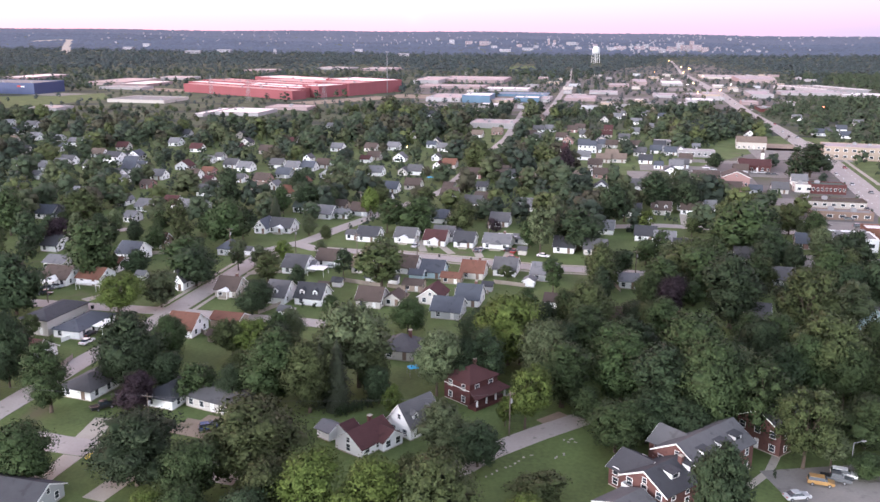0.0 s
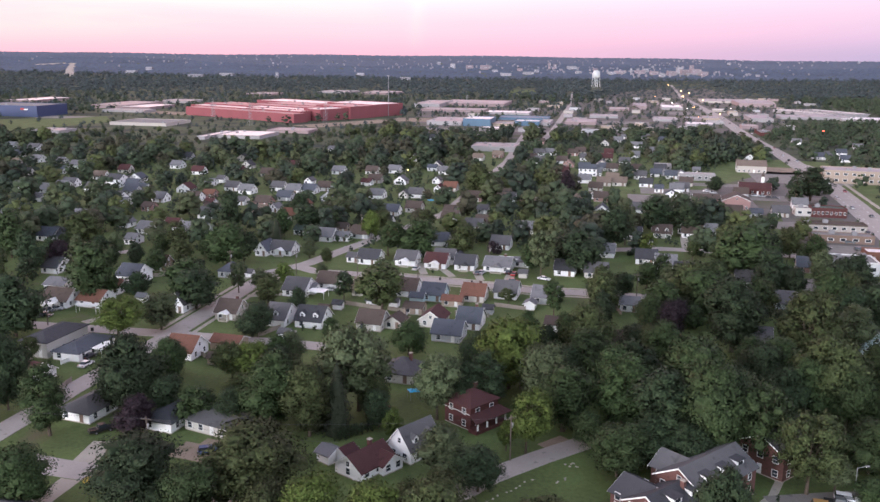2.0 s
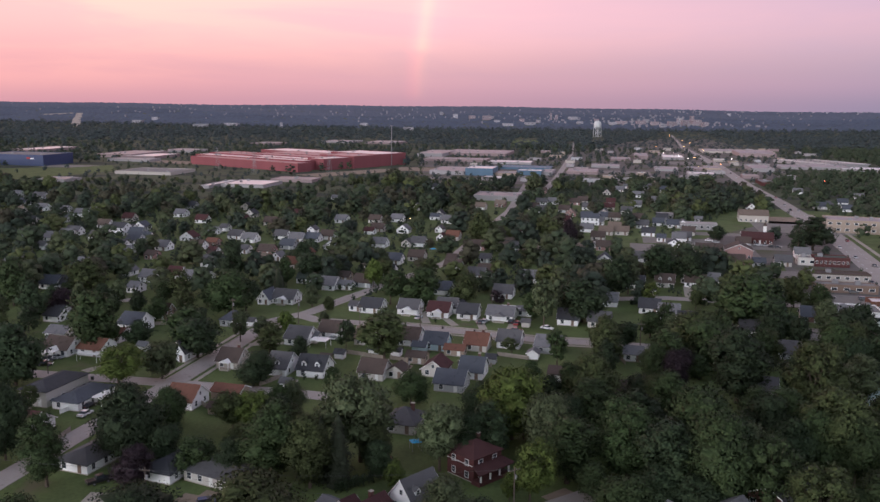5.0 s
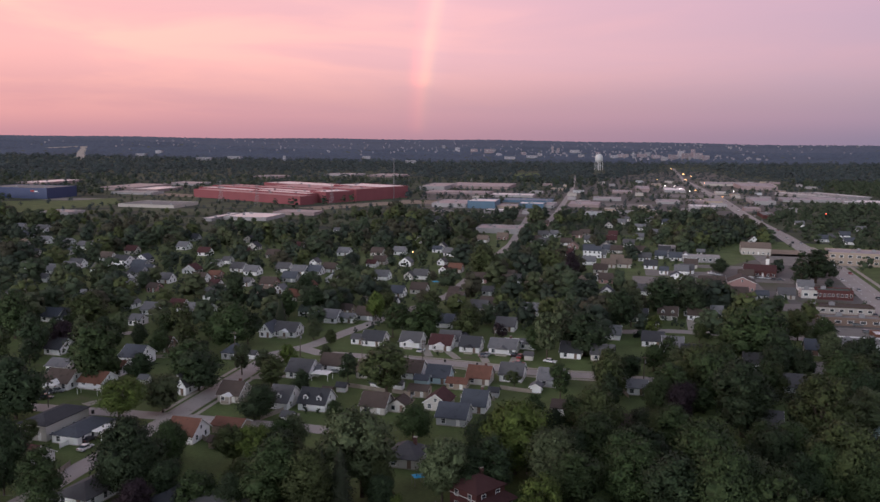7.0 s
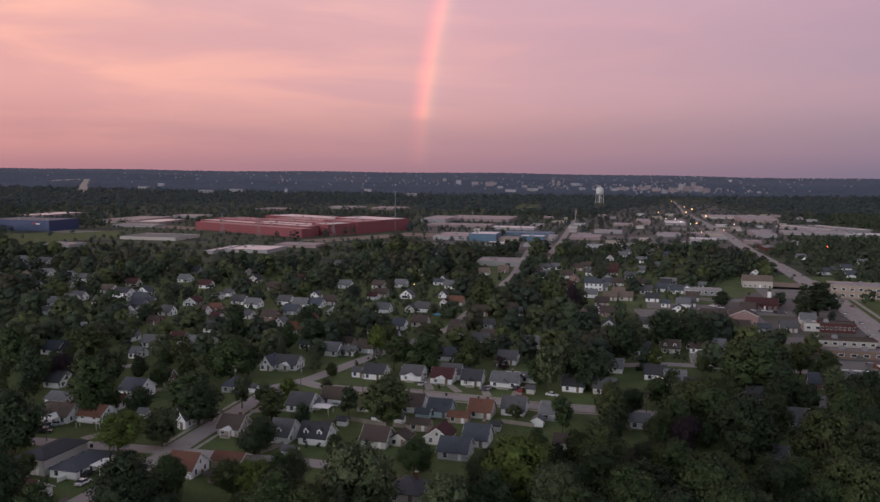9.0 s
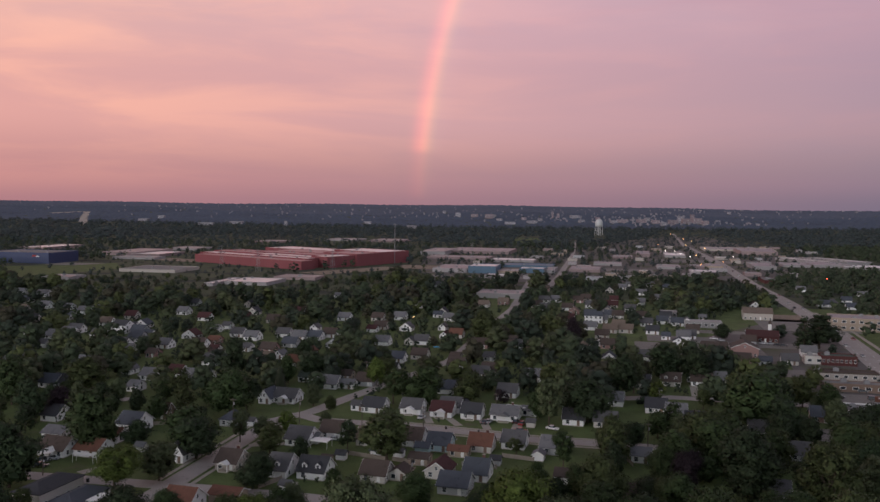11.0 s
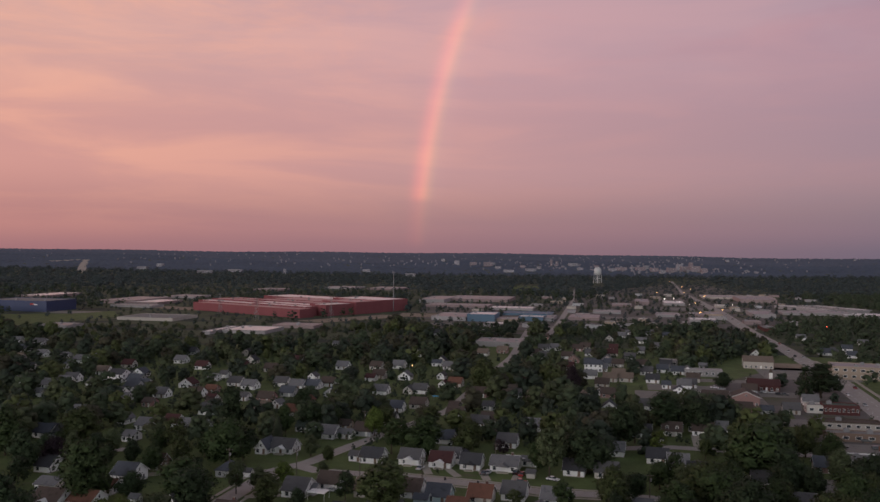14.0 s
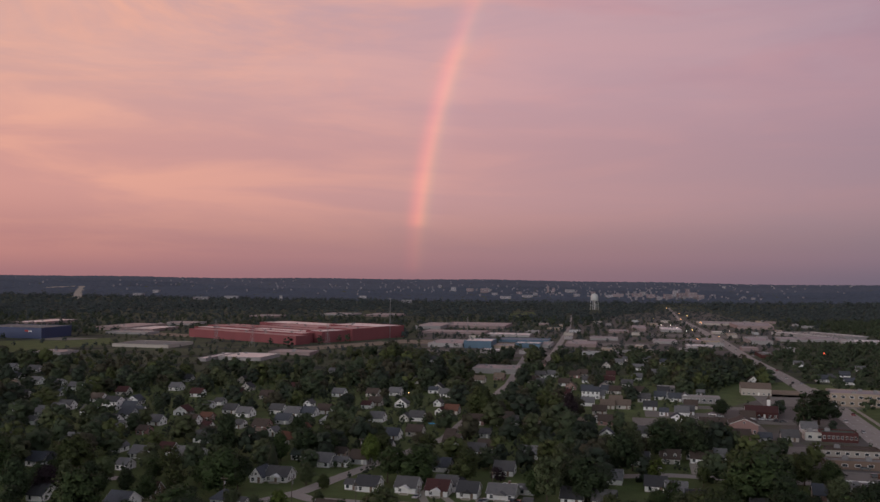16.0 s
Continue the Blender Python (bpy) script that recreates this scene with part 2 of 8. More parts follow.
M["red_panel"] = material("red_metal_cladding", (0.215, 0.066, 0.075), 0.5, 0.10, 0.4, 0.0, each=0.03, streak=(1.0, 1.0, 0.06))
M["red_roof"] = material("faded_red_roof", (0.30, 0.15, 0.155), 0.40, 0.14, 0.3, spots=((0.40, 0.27, 0.26), 0.05, 0.58), streak=(1.0, 1.0, 0.06))
M["blue_panel"] = material("blue_metal_cladding", (0.080, 0.140, 0.205), 0.5, 0.10, 0.4, each=0.04, streak=(1.0, 1.0, 0.06))
M["navy_panel"] = material("navy_metal_cladding", (0.035, 0.05, 0.115), 0.5, 0.10, 0.4, streak=(1.0, 1.0, 0.06))
M["pale_panel"] = material("dirty_pale_cladding", (0.29, 0.275, 0.28), 0.6, 0.14, 0.4, each=0.12, streak=(1.0, 1.0, 0.06))
M["pink_panel"] = material("pinkish_block_wall", (0.26, 0.20, 0.20), 0.7, 0.14, 0.4, each=0.10, streak=(1.0, 1.0, 0.06))
# walls of the far town, dulled in the base colour to imitate haze
M["hazed_pale"] = material("hazed_pale_wall", (0.25, 0.24, 0.265), 0.8, 0.10, 0.05, each=0.15)
M["hazed_pink"] = material("hazed_pink_wall", (0.235, 0.195, 0.215), 0.8, 0.10, 0.05, each=0.12)
M["steel"] = material("galvanised_steel", (0.26, 0.26, 0.27), 0.6, 0.12, 2.0, metal=0.3)
M["tank"] = material("tank_paint", (0.48, 0.49, 0.49), 0.5, 0.06, 0.4)
M["wood"] = material("weathered_pole_wood", (0.11, 0.088, 0.072), 0.9, 0.25, 3.0, 0.4)
M["fence"] = material("weathered_fence_boards", (0.30, 0.26, 0.22), 0.9, 0.2, 3.0, 0.3, each=0.1)
M["black"] = material("black_rubber", (0.02, 0.02, 0.02), 0.7, 0.1, 5)
M["wire"] = material("cable", (0.10, 0.10, 0.10), 0.6, 0.1, 5)
M["lot_asphalt"] = material("lot_asphalt", (0.215, 0.20, 0.182), 0.92, 0.18, 0.6, 0.3, spots=((0.15, 0.14, 0.13), 0.3, 0.58))
M["yard"] = material("worn_yard", (0.135, 0.123, 0.115), 0.95, 0.25, 0.05, 0.0, spots=((0.095, 0.10, 0.055), 0.022, 0.52))
M["earth"] = material("bare_earth", (0.26, 0.205, 0.155), 0.95, 0.25, 0.8, 0.5, spots=((0.15, 0.125, 0.08), 0.3, 0.58))
M["tarp"] = material("blue_tarpaulin", (0.04, 0.36, 0.62), 0.5, 0.12, 2.0)
M["pool"] = material("pool_water", (0.10, 0.42, 0.52), 0.08, 0.08, 2.0)
M["lamp_warm"] = material("lit_lamp_warm", (1.0, 0.50, 0.16), 0.5, 0.0, glow=7.0)
M["lamp_white"] = material("lit_lamp_white", (1.0, 0.90, 0.78), 0.5, 0.0, glow=5.0)
M["lamp_red"] = material("lit_lamp_red", (1.0, 0.10, 0.05), 0.5, 0.0, glow=6.0)
glass = material("window_glass", (0.035, 0.042, 0.052), 0.12, 0.2, 0.6, each=0.3)
glass.node_tree.nodes["Principled BSDF"].inputs["Specular IOR Level"].default_value = 0.6
M["glass"] = glass
CARS = {"white": (0.72, 0.72, 0.72), "silver": (0.42, 0.43, 0.44), "black": (0.015, 0.015, 0.018), "grey": (0.10, 0.105, 0.11), "red": (0.30, 0.025, 0.02), "blue": (0.035, 0.07, 0.19), "gold": (0.33, 0.20, 0.075), "green": (0.03, 0.085, 0.05)}
for _k, _c in CARS.items():
    M["car_" + _k] = material("car_paint_" + _k, _c, 0.28, 0.05, 1.0)
    M["car_" + _k].node_tree.nodes["Principled BSDF"].inputs["Coat Weight"].default_value = 0.6


# ---- mesh helpers ----
def mesh_of(name, verts, faces, mats, slots=None, smooth=False):
    me = bpy.data.meshes.new(name)
    me.from_pydata([tuple(v) for v in verts], [], faces)
    for m in mats if isinstance(mats, (list, tuple)) else [mats]:
        me.materials.append(m)
    if slots is not None:
        me.polygons.foreach_set("material_index", slots)
    if smooth:
        me.polygons.foreach_set("use_smooth", [True] * len(faces))
    me.update()
    return me


def tri_mesh(name, V, F, mat, normals):
    """A mesh of many triangles at once, shaded with the given normals."""
    me = bpy.data.meshes.new(name)
    me.vertices.add(len(V))
    me.vertices.foreach_set("co", np.ascontiguousarray(V, dtype=np.float32).ravel())
    me.loops.add(3 * len(F))
    me.loops.foreach_set("vertex_index", np.ascontiguousarray(F, dtype=np.int32).ravel())
    me.polygons.add(len(F))
    me.polygons.foreach_set("loop_start", np.arange(0, 3 * len(F), 3, dtype=np.int32))
    me.update(calc_edges=True)
    me.polygons.foreach_set("use_smooth", np.ones(len(F), dtype=bool))
    me.normals_split_custom_set_from_vertices(normals.astype(np.float32))
    me.materials.append(mat)
    return me


class Shape:
    """Vertices and faces gathered piece by piece into one mesh."""
    def __init__(self):
        self.v, self.f = [], []

    def add(self, verts, faces):
        n = len(self.v)
        self.v += [tuple(p) for p in verts]
        self.f += [tuple(i + n for i in q) for q in faces]
        return self

    def box(self, x0, x1, y0, y1, z0, z1):
        return self.add([(x, y, z) for z in (z0, z1) for y in (y0, y1) for x in (x0, x1)],
                        [(0, 2, 3, 1), (4, 5, 7, 6), (0, 1, 5, 4), (2, 6, 7, 3), (0, 4, 6, 2), (1, 3, 7, 5)])

    def prism(self, outline, z0, z1):
        n = len(outline)
        return self.add([(x, y, z0) for x, y in outline] + [(x, y, z1) for x, y in outline],
                        [tuple(range(n))[::-1], tuple(range(n, 2 * n))] + [(i, (i + 1) % n, n + (i + 1) % n, n + i) for i in range(n)])

    def tube(self, a, b, ra, rb, n=8):
        a, b = Vector(a), Vector(b)
        w = (b - a).normalized()
        u = w.orthogonal().normalized()
        t = w.cross(u)
        ring = [math.tau * i / n for i in range(n)]
        vs = [c + r * (math.cos(k) * u + math.sin(k) * t) for c, r in ((a, ra), (b, rb)) for k in ring]
        return self.add(vs, [tuple(range(n))[::-1], tuple(range(n, 2 * n))] + [(i, (i + 1) % n, n + (i + 1) % n, n + i) for i in range(n)])

    def lathe(self, profile, n=20, at=(0, 0, 0)):
        vs = [(at[0] + r * math.cos(math.tau * i / n), at[1] + r * math.sin(math.tau * i / n), at[2] + z) for r, z in profile for i in range(n)]
        fs = [(k * n + i, k * n + (i + 1) % n, (k + 1) * n + (i + 1) % n, (k + 1) * n + i) for k in range(len(profile) - 1) for i in range(n)]
        return self.add(vs, fs)

    def mesh(self, name, mats, smooth=False):
        return mesh_of(name, self.v, self.f, mats, None, smooth)


def part(name, shape, mat, parent, label="", m=None, smooth=False):
    """One mesh object under a thing or a part; shape is a Shape or a finished mesh."""
    me = shape.mesh(name, mat, smooth) if isinstance(shape, Shape) else shape
    ob = new(name, me)
    ob.parent = parent
    if m is not None:
        ob.matrix_basis = m
    if label:
        tagged(ob, label)
    return ob


def thing(name, label, category, m, group="", kind=""):
    ob = tagged(new(name), label, category, group, kind)
    ob.matrix_basis = m
    return ob


def structure(name, shape, mat, label, category, smooth=False, kind="structure"):
    me = shape.mesh(name, mat, smooth) if isinstance(shape, Shape) else shape
    return tagged(new(name, me), label, category, kind=kind)


# ---- ground ----
LANES, OCC, CLEAR = [], [], []  # paved lines (ax, ay, bx, by, half width); what stands where, open lawns (x, y, radius)
G = -11.5                      # the street grid's turn, degrees


def rise(x, y):
    """Height of the land: flat town, then a long wooded slope up to the skyline."""
    r = math.hypot(x, y)
    k = min(max((r - 2500) / 2450, 0.0), 1.0)
    k = k * k * (3 - 2 * k) * 0.35 + k * 0.65
    a = math.atan2(x, y)
    return k * (70 + 3.0 * math.sin(a * 9 + 1) - 5.0 * a + 2.0 * math.sin(a * 31))


def make_ground():
    rings = [0, 40, 90, 150, 220, 300, 400, 550, 750, 1000, 1300, 1700, 2100, 2500] + [2500 + 122.5 * i for i in range(1, 21)]
    n = 240
    vs, fs = [(0, 0, 0)], []
    for r in rings[1:]:
        for i in range(n):
            a = math.tau * i / n
            x, y = r * math.sin(a), r * math.cos(a)
            vs.append((x, y, rise(x, y)))
    for i in range(n):
        fs.append((0, 1 + (i + 1) % n, 1 + i))
    for k in range(len(rings) - 2):
        for i in range(n):
            j = (i + 1) % n
            fs.append((1 + k * n + i, 1 + k * n + j, 1 + (k + 1) * n + j, 1 + (k + 1) * n + i))
    inner = n * (1 + sum(r < 800 for r in rings[2:]))
    me = mesh_of("ground", vs, fs, [M["grass"], M["scrub"]], [0 if i < inner else 1 for i in range(len(fs))], True)
    tagged(new("ground", me), "mown lawns in town and dark rough scrub beyond", "ground", kind="structure")


make_ground()


def strip(name, pts, width, mat, z, label, category="road"):
    """A slab of paving along a line of points."""
    s = Shape()
    P = [Vector(p) for p in pts]
    LANES.extend((a.x, a.y, b.x, b.y, width / 2) for a, b in zip(P, P[1:]))
    left, right = [], []
    for i, p in enumerate(P):
        d = (P[min(i + 1, len(P) - 1)] - P[max(i - 1, 0)]).normalized()
        nrm = Vector((-d.y, d.x)) * (width / 2)
        left.append(p + nrm)
        right.append(p - nrm)
    for i in range(len(P) - 1):
        q = [left[i], right[i], right[i + 1], left[i + 1]]
        zs = [rise(v.x, v.y) + z for v in q]
        s.add([(v.x, v.y, h) for v, h in zip(q, zs)] + [(v.x, v.y, h - z - 0.3) for v, h in zip(q, zs)],
              [(0, 1, 2, 3), (0, 3, 7, 4), (1, 5, 6, 2), (0, 4, 5, 1), (3, 2, 6, 7)])
    return structure(name, s, M[mat], label, category)


def patch(name, x, y, rot, L, W, mat, z, label, category="pavement"):
    s = Shape().box(-L / 2, L / 2, -W / 2, W / 2, -0.3, z)
    c, d = math.cos(radians(rot)) * L / 2, math.sin(radians(rot)) * L / 2
    LANES.append((x - c, y - d, x + c, y + d, W / 2))
    ob = structure(name, s, M[mat], label, category)
    ob.matrix_basis = pose(x, y, 0, 0, 0, rot)
    return ob


def dashes(name, pts, step, size, width, mat, z, label):
    """Painted lane marks along a line."""
    s = Shape()
    P = [Vector(p) for p in pts]
    for a, b in zip(P, P[1:]):
        d = (b - a).normalized()
        nrm = Vector((-d.y, d.x)) * width / 2
        t = 0.0
        while t + size < (b - a).length:
            p, q = a + d * t, a + d * (t + size)
            s.add([(v.x, v.y, z) for v in (p + nrm, p - nrm, q - nrm, q + nrm)], [(0, 1, 2, 3)])
            t += step
    return structure(name, s, M[mat], label, "road marking")


# ---- trees ----
def ico(level):
    bm = bmesh.new()
    bmesh.ops.create_icosphere(bm, subdivisions=level, radius=1.0)
    v = np.array([p.co[:] for p in bm.verts])
    f = [tuple(q.index for q in t.verts) for t in bm.faces]
    bm.free()
    return v, np.array(f)


ICO1, ICO2 = ico(1), ico(2)
TENT = (np.array([(1, 0, -0.5), (0, 1, -0.5), (-1, 0, -0.5), (0, -1, -0.5), (0.1, 0.1, 1.0)]), np.array([(0, 1, 4), (1, 2, 4), (2, 3, 4), (3, 0, 4)]))


def turn_matrix(rng):
    q = rng.normal(size=4)
    q /= np.linalg.norm(q)
    w, x, y, z = q
    return np.array([[1 - 2 * (y * y + z * z), 2 * (x * y - z * w), 2 * (x * z + y * w)], [2 * (x * y + z * w), 1 - 2 * (x * x + z * z), 2 * (y * z - x * w)], [2 * (x * z - y * w), 2 * (y * z + x * w), 1 - 2 * (x * x + y * y)]])


def unit(v):
    return v / np.maximum(np.linalg.norm(v, axis=-1, keepdims=True), 1e-9)


def leaf_cards(rng, centres, normals, size):
    """Small folded sprays of leaves, one at each place, turned mostly outwards; all at once."""
    n = len(centres)
    nrm = unit(normals + rng.normal(scale=0.45, size=(n, 3)))
    u = unit(np.cross(nrm, rng.normal(size=(n, 3))))
    w = np.cross(nrm, u)
    s = size * rng.uniform(0.5, 1.3, size=(n, 1))
    k = rng.uniform(0.55, 1.0, size=(n, 4, 1))
    pts = np.stack([centres - u * s * k[:, 0], centres - w * s * 0.7 * k[:, 1] - nrm * s * 0.3, centres + u * s * k[:, 2], centres + w * s * 0.7 * k[:, 3] - nrm * s * 0.3], 1)
    v = pts.reshape(-1, 3)
    i = np.arange(n)[:, None] * 4
    f = np.concatenate([i + np.array([[0, 1, 2]]), i + np.array([[0, 2, 3]])])
    return v, f


def crown(seed, shape, height, spread, lobes, leaves, size, ruffle=0.38):
    """A crown of uneven lobes, each a rough core with sprays of leaves over it: vertices, faces, normals, lobes."""
    rng = np.random.default_rng(seed)
    V, F, N, n = [], [], [], 0
    cores = []
    z0 = height * {"round": 0.10, "oval": 0.08, "open": 0.20, "column": 0.06}[shape]
    lean = rng.normal(scale=0.06, size=2) * spread
    for i in range(lobes):
        t = (i + 0.5) / lobes
        zz = z0 + (height - z0) * (0.08 + 0.84 * t)
        prof = {"round": math.sin(math.pi * min(0.16 + 0.80 * t, 1)) ** 0.75, "oval": math.sin(math.pi * (0.14 + 0.80 * t)) ** 0.9, "open": math.sin(math.pi * (0.10 + 0.78 * t)) ** 0.6, "column": 0.25 + 0.75 * math.sin(math.pi * (0.2 + 0.72 * t))}[shape]
        a = i * 2.399 + rng.uniform(-0.5, 0.5)
        rad = spread / 2 * prof * rng.uniform(0.30, 0.74)
        r = spread * (0.11 + 0.12 * rng.random() ** 1.4) * (1.12 if shape != "open" else 0.85) * (0.7 + 0.4 * prof)
        cores.append((np.array([rad * math.cos(a) + lean[0] * t, rad * math.sin(a) + lean[1] * t, min(zz + rng.normal(scale=0.03) * height, height - 0.75 * r)]), r))
    if shape != "open":
        cores.append((np.array([0, 0, z0 + (height - z0) * 0.45]), spread * 0.27))
    heart = np.array([0, 0, height * 0.34])
    for c, r in cores:
        base = ICO2 if leaves > 1500 else ICO1
        d = base[0] @ turn_matrix(rng).T
        near = ruffle > 0.3
        v = d * (r * (0.52 if near else 0.70) * rng.uniform(0.55 if near else 0.6, 1.25, size=(len(d), 1))) * np.array([1, 1, 0.82]) + c
        V.append(v)
        N.append(unit(0.4 * d + (0.3 if near else 0.6) * unit(c - heart) + rng.normal(scale=0.55 if near else 0.35, size=d.shape)))
        F.append(base[1] + n)
        n += len(v)
    tot = sum(r * r for _, r in cores)
    mids, rads = np.array([c for c, _ in cores]), np.array([r for _, r in cores])
    P, D = [], []
    for c, r in cores:
        k = max(8, int(leaves * 2.6 * r * r / tot))
        d = rng.normal(size=(k, 3))
        d[:, 2] += 0.25
        d = unit(d)
        p = c + d * np.array([1, 1, 0.84]) * r * (rng.uniform(0.52, 1.04, size=(k, 1)) + 0.12 * rng.random((k, 1)) ** 3)
        buried = (np.linalg.norm(p[:, None] - mids[None], axis=2) < 0.48 * rads[None]).sum(1) > 0
        P.append(p[~buried])
        D.append(d[~buried])
    P, D = np.concatenate(P), np.concatenate(D)
    pick = rng.permutation(len(P))[:leaves]
    P, D = P[pick], D[pick]
    v, f = leaf_cards(rng, P, D, size)
    V.append(v)
    F.append(f + n)
    N.append(np.repeat(unit(ruffle * D + 0.55 * unit(P - heart) + rng.normal(scale=ruffle * 0.9, size=D.shape)), 4, axis=0))
    return np.concatenate(V), np.concatenate(F), np.concatenate(N), cores


def conifer(seed, height, spread, tiers, leaves, size):
    rng = np.random.default_rng(seed)
    V, F, N, n = [], [], [], 0
    for i in range(tiers):
        t = i / (tiers - 1)
        z = height * (0.08 + 0.86 * t)
        R = (spread / 2 * (1 - t) ** 0.62 + 0.25) * rng.uniform(0.86, 1.12)
        k = max(10, int(leaves * (1 - t * 0.85) / tiers * 1.7))
        a = rng.uniform(0, math.tau, k)
        r = R * np.sqrt(rng.uniform(0.08, 1.0, k)) * (0.86 + 0.24 * np.sin(a * 5 + i * 2.1)) * rng.uniform(0.85, 1.15, k)
        p = np.stack([r * np.cos(a), r * np.sin(a), z - 0.28 * r + rng.normal(scale=0.25, size=k)], 1)
        d = np.stack([np.cos(a), np.sin(a), np.full(k, 0.75)], 1)
        v, f = leaf_cards(rng, p, d, size)
        V.append(v)
        N.append(np.repeat(unit(d + rng.normal(scale=0.3, size=d.shape)), 4, axis=0))
        F.append(f + n)
        n += len(v)
        ring = [math.tau * j / 9 for j in range(9)]
        cone = np.array([(0.66 * R * math.cos(b) * rng.uniform(0.8, 1.2), 0.66 * R * math.sin(b) * rng.uniform(0.8, 1.2), z - 0.3 * R) for b in ring] + [(0, 0, z + height / tiers * 1.4)])
        V.append(cone)
        N.append(unit(np.array([(math.cos(b), math.sin(b), 0.5) for b in ring] + [(0, 0, 1)])))
        F.append(np.array([(j, (j + 1) % 9, 9) for j in range(9)]) + n)
        n += 10
    return np.concatenate(V), np.concatenate(F), np.concatenate(N), []


def trunk_shape(seed, height, girth, cores):
    rng = random.Random(seed)
    s = Shape()
    top = Vector((0, 0, height * 0.45))
    s.tube((0, 0, -0.2), (0, 0, height * 0.10), girth * 1.25, girth, 9)
    s.tube((0, 0, height * 0.10), top, girth, girth * 0.7, 9)
    for c, r in cores[::2]:
        s.tube(top * rng.uniform(0.65, 1.0), Vector(c), girth * 0.42, girth * 0.10, 5)
    s.tube(top, (0, 0, height * 0.8), girth * 0.6, girth * 0.15, 6)
    return s


TREE_KINDS = {
    "maple": ("round", 14, 12.5, 44, 2500, 0.42, "broad rounded deciduous tree with dense"),
    "oak": ("round", 15, 15, 52, 2900, 0.46, "wide spreading deciduous tree with dense"),
    "tall": ("oval", 19, 12, 48, 2700, 0.44, "tall oval deciduous tree with full"),
    "airy": ("open", 15, 13, 48, 2000, 0.42, "loose open-crowned tree with thin feathery"),
    "small": ("round", 7, 6.5, 24, 800, 0.34, "small rounded garden tree with"),
    "column": ("column", 13, 6.0, 30, 1200, 0.38, "narrow upright tree with"),
    "spruce": ("cone", 15, 7.5, 16, 1500, 0.40, "pointed conical spruce with"),
    "shrub": ("round", 2.2, 2.6, 7, 220, 0.20, "clipped garden shrub with"),
}
LEAF_WORDS = {"green": "mid-green", "dark": "dark green", "lime": "yellow-green", "grey": "grey-green", "olive": "olive-green", "purple": "dark purple", "spruce": "blue-green"}
TREE_PROTO = {}


def tree(kind, leaf, x, y, height, spread=None, turn=None):
    """A tree of that height and crown width, copied from the first of its kind and colour."""
    shape, h, w, lobes, leaves, size, words = TREE_KINDS[kind]
    seed = int(abs(x * 7.3 + y * 3.1)) % 3
    away = math.hypot(x, y) > 255 and kind != "shrub"
    if away:
        leaves, size = int(leaves * 0.85), size * 0.98
    elif kind != "shrub":
        leaves, size = int(leaves * 3.1), size * 0.66
    key = (kind, leaf, seed, away)
    spread = spread or w * height / h
    turn = (x * 37 + y * 53) % 360 if turn is None else turn
    m = pose(x, y, 0, 0, 0, turn) @ Matrix.Diagonal((spread / w, spread / w, height / h, 1))
    OCC.append((x, y, spread * 0.42))
    if key in TREE_PROTO:
        first = TREE_PROTO[key]
        return copy_thing(first, m @ Matrix.Diagonal((1 / first.scale.x, 1 / first.scale.y, 1 / first.scale.z, 1)))
    sd = seed * 17 + len(kind) * 5 + 1
    made = conifer(sd, h, w, lobes, leaves, size) if shape == "cone" else crown(sd, shape, h, w, lobes, leaves, size)
    name = "shrub" if kind == "shrub" else "tree"
    ob = thing(name, f"{words} {LEAF_WORDS[leaf]} leaves, standing in grass", name, m, group=f"{LEAF_WORDS[leaf]} {kind} trees")
    part("trunk", trunk_shape(sd, h, h * 0.02, made[3]), M["bark"], ob)
    part("crown", tri_mesh("crown", made[0], made[1], M["leaf_" + leaf], made[2]), None, ob)
    TREE_PROTO[key] = ob
    return ob


def woods(name, places, lobes, cards, label, mat, seed, spray=0.8):
    """Many far trees in one mesh, each turned and stretched from one of seven crowns. places: rows of x, y, height, width."""
    rng = np.random.default_rng(seed)
    if lobes:
        models = [crown(seed * 10 + i, ("round", "round", "oval")[i % 3], 12.0, 12.0, lobes + i % 3, cards, spray, 0.22)[:3] for i in range(7)]
    else:
        v = TENT[0] * 6.0 + np.array([0, 0, 3.0])
        models = [(v, TENT[1], unit(np.array([0.10, 0.10, 0.0]) * v + np.array([0, 0, 1.6])))]
    V, F, N, n = [], [], [], 0
    for x, y, h, w in places:
        v, f, m = models[rng.integers(len(models))]
        a = rng.uniform(0, math.tau)
        c, q = math.cos(a), math.sin(a)
        spin = np.array([(c, -q, 0), (q, c, 0), (0, 0, 1)])
        size = np.array([w / 12.0 * rng.uniform(0.88, 1.12), w / 12.0, h / 12.0])
        V.append((v * size) @ spin.T + np.array([x, y, rise(x, y) - 0.04 * h]))
        N.append(unit(m / size) @ spin.T)
        F.append(f + n)
        n += len(v)
    me = tri_mesh(name, np.concatenate(V), np.concatenate(F), M[mat], np.concatenate(N))
    return tagged(new(name, me), label, "woods", kind="stuff")


# ---- houses ----
def window_meshes():
    fr, pane = Shape(), Shape()
    w, h, t = 0.5, 0.65, 0.09
    fr.box(-w - t, -w, -0.07, 0.03, -h - t, h + t).box(w, w + t, -0.07, 0.03, -h - t, h + t)
    fr.box(-w, w, -0.07, 0.03, h, h + t).box(-w, w, -0.10, 0.03, -h - t, -h).box(-w, w, -0.05, 0.03, -0.03, 0.03)
    pane.box(-w, w, -0.025, 0.02, -h, h)
    return fr.mesh("window", M["trim"]), pane.mesh("pane", M["glass"])


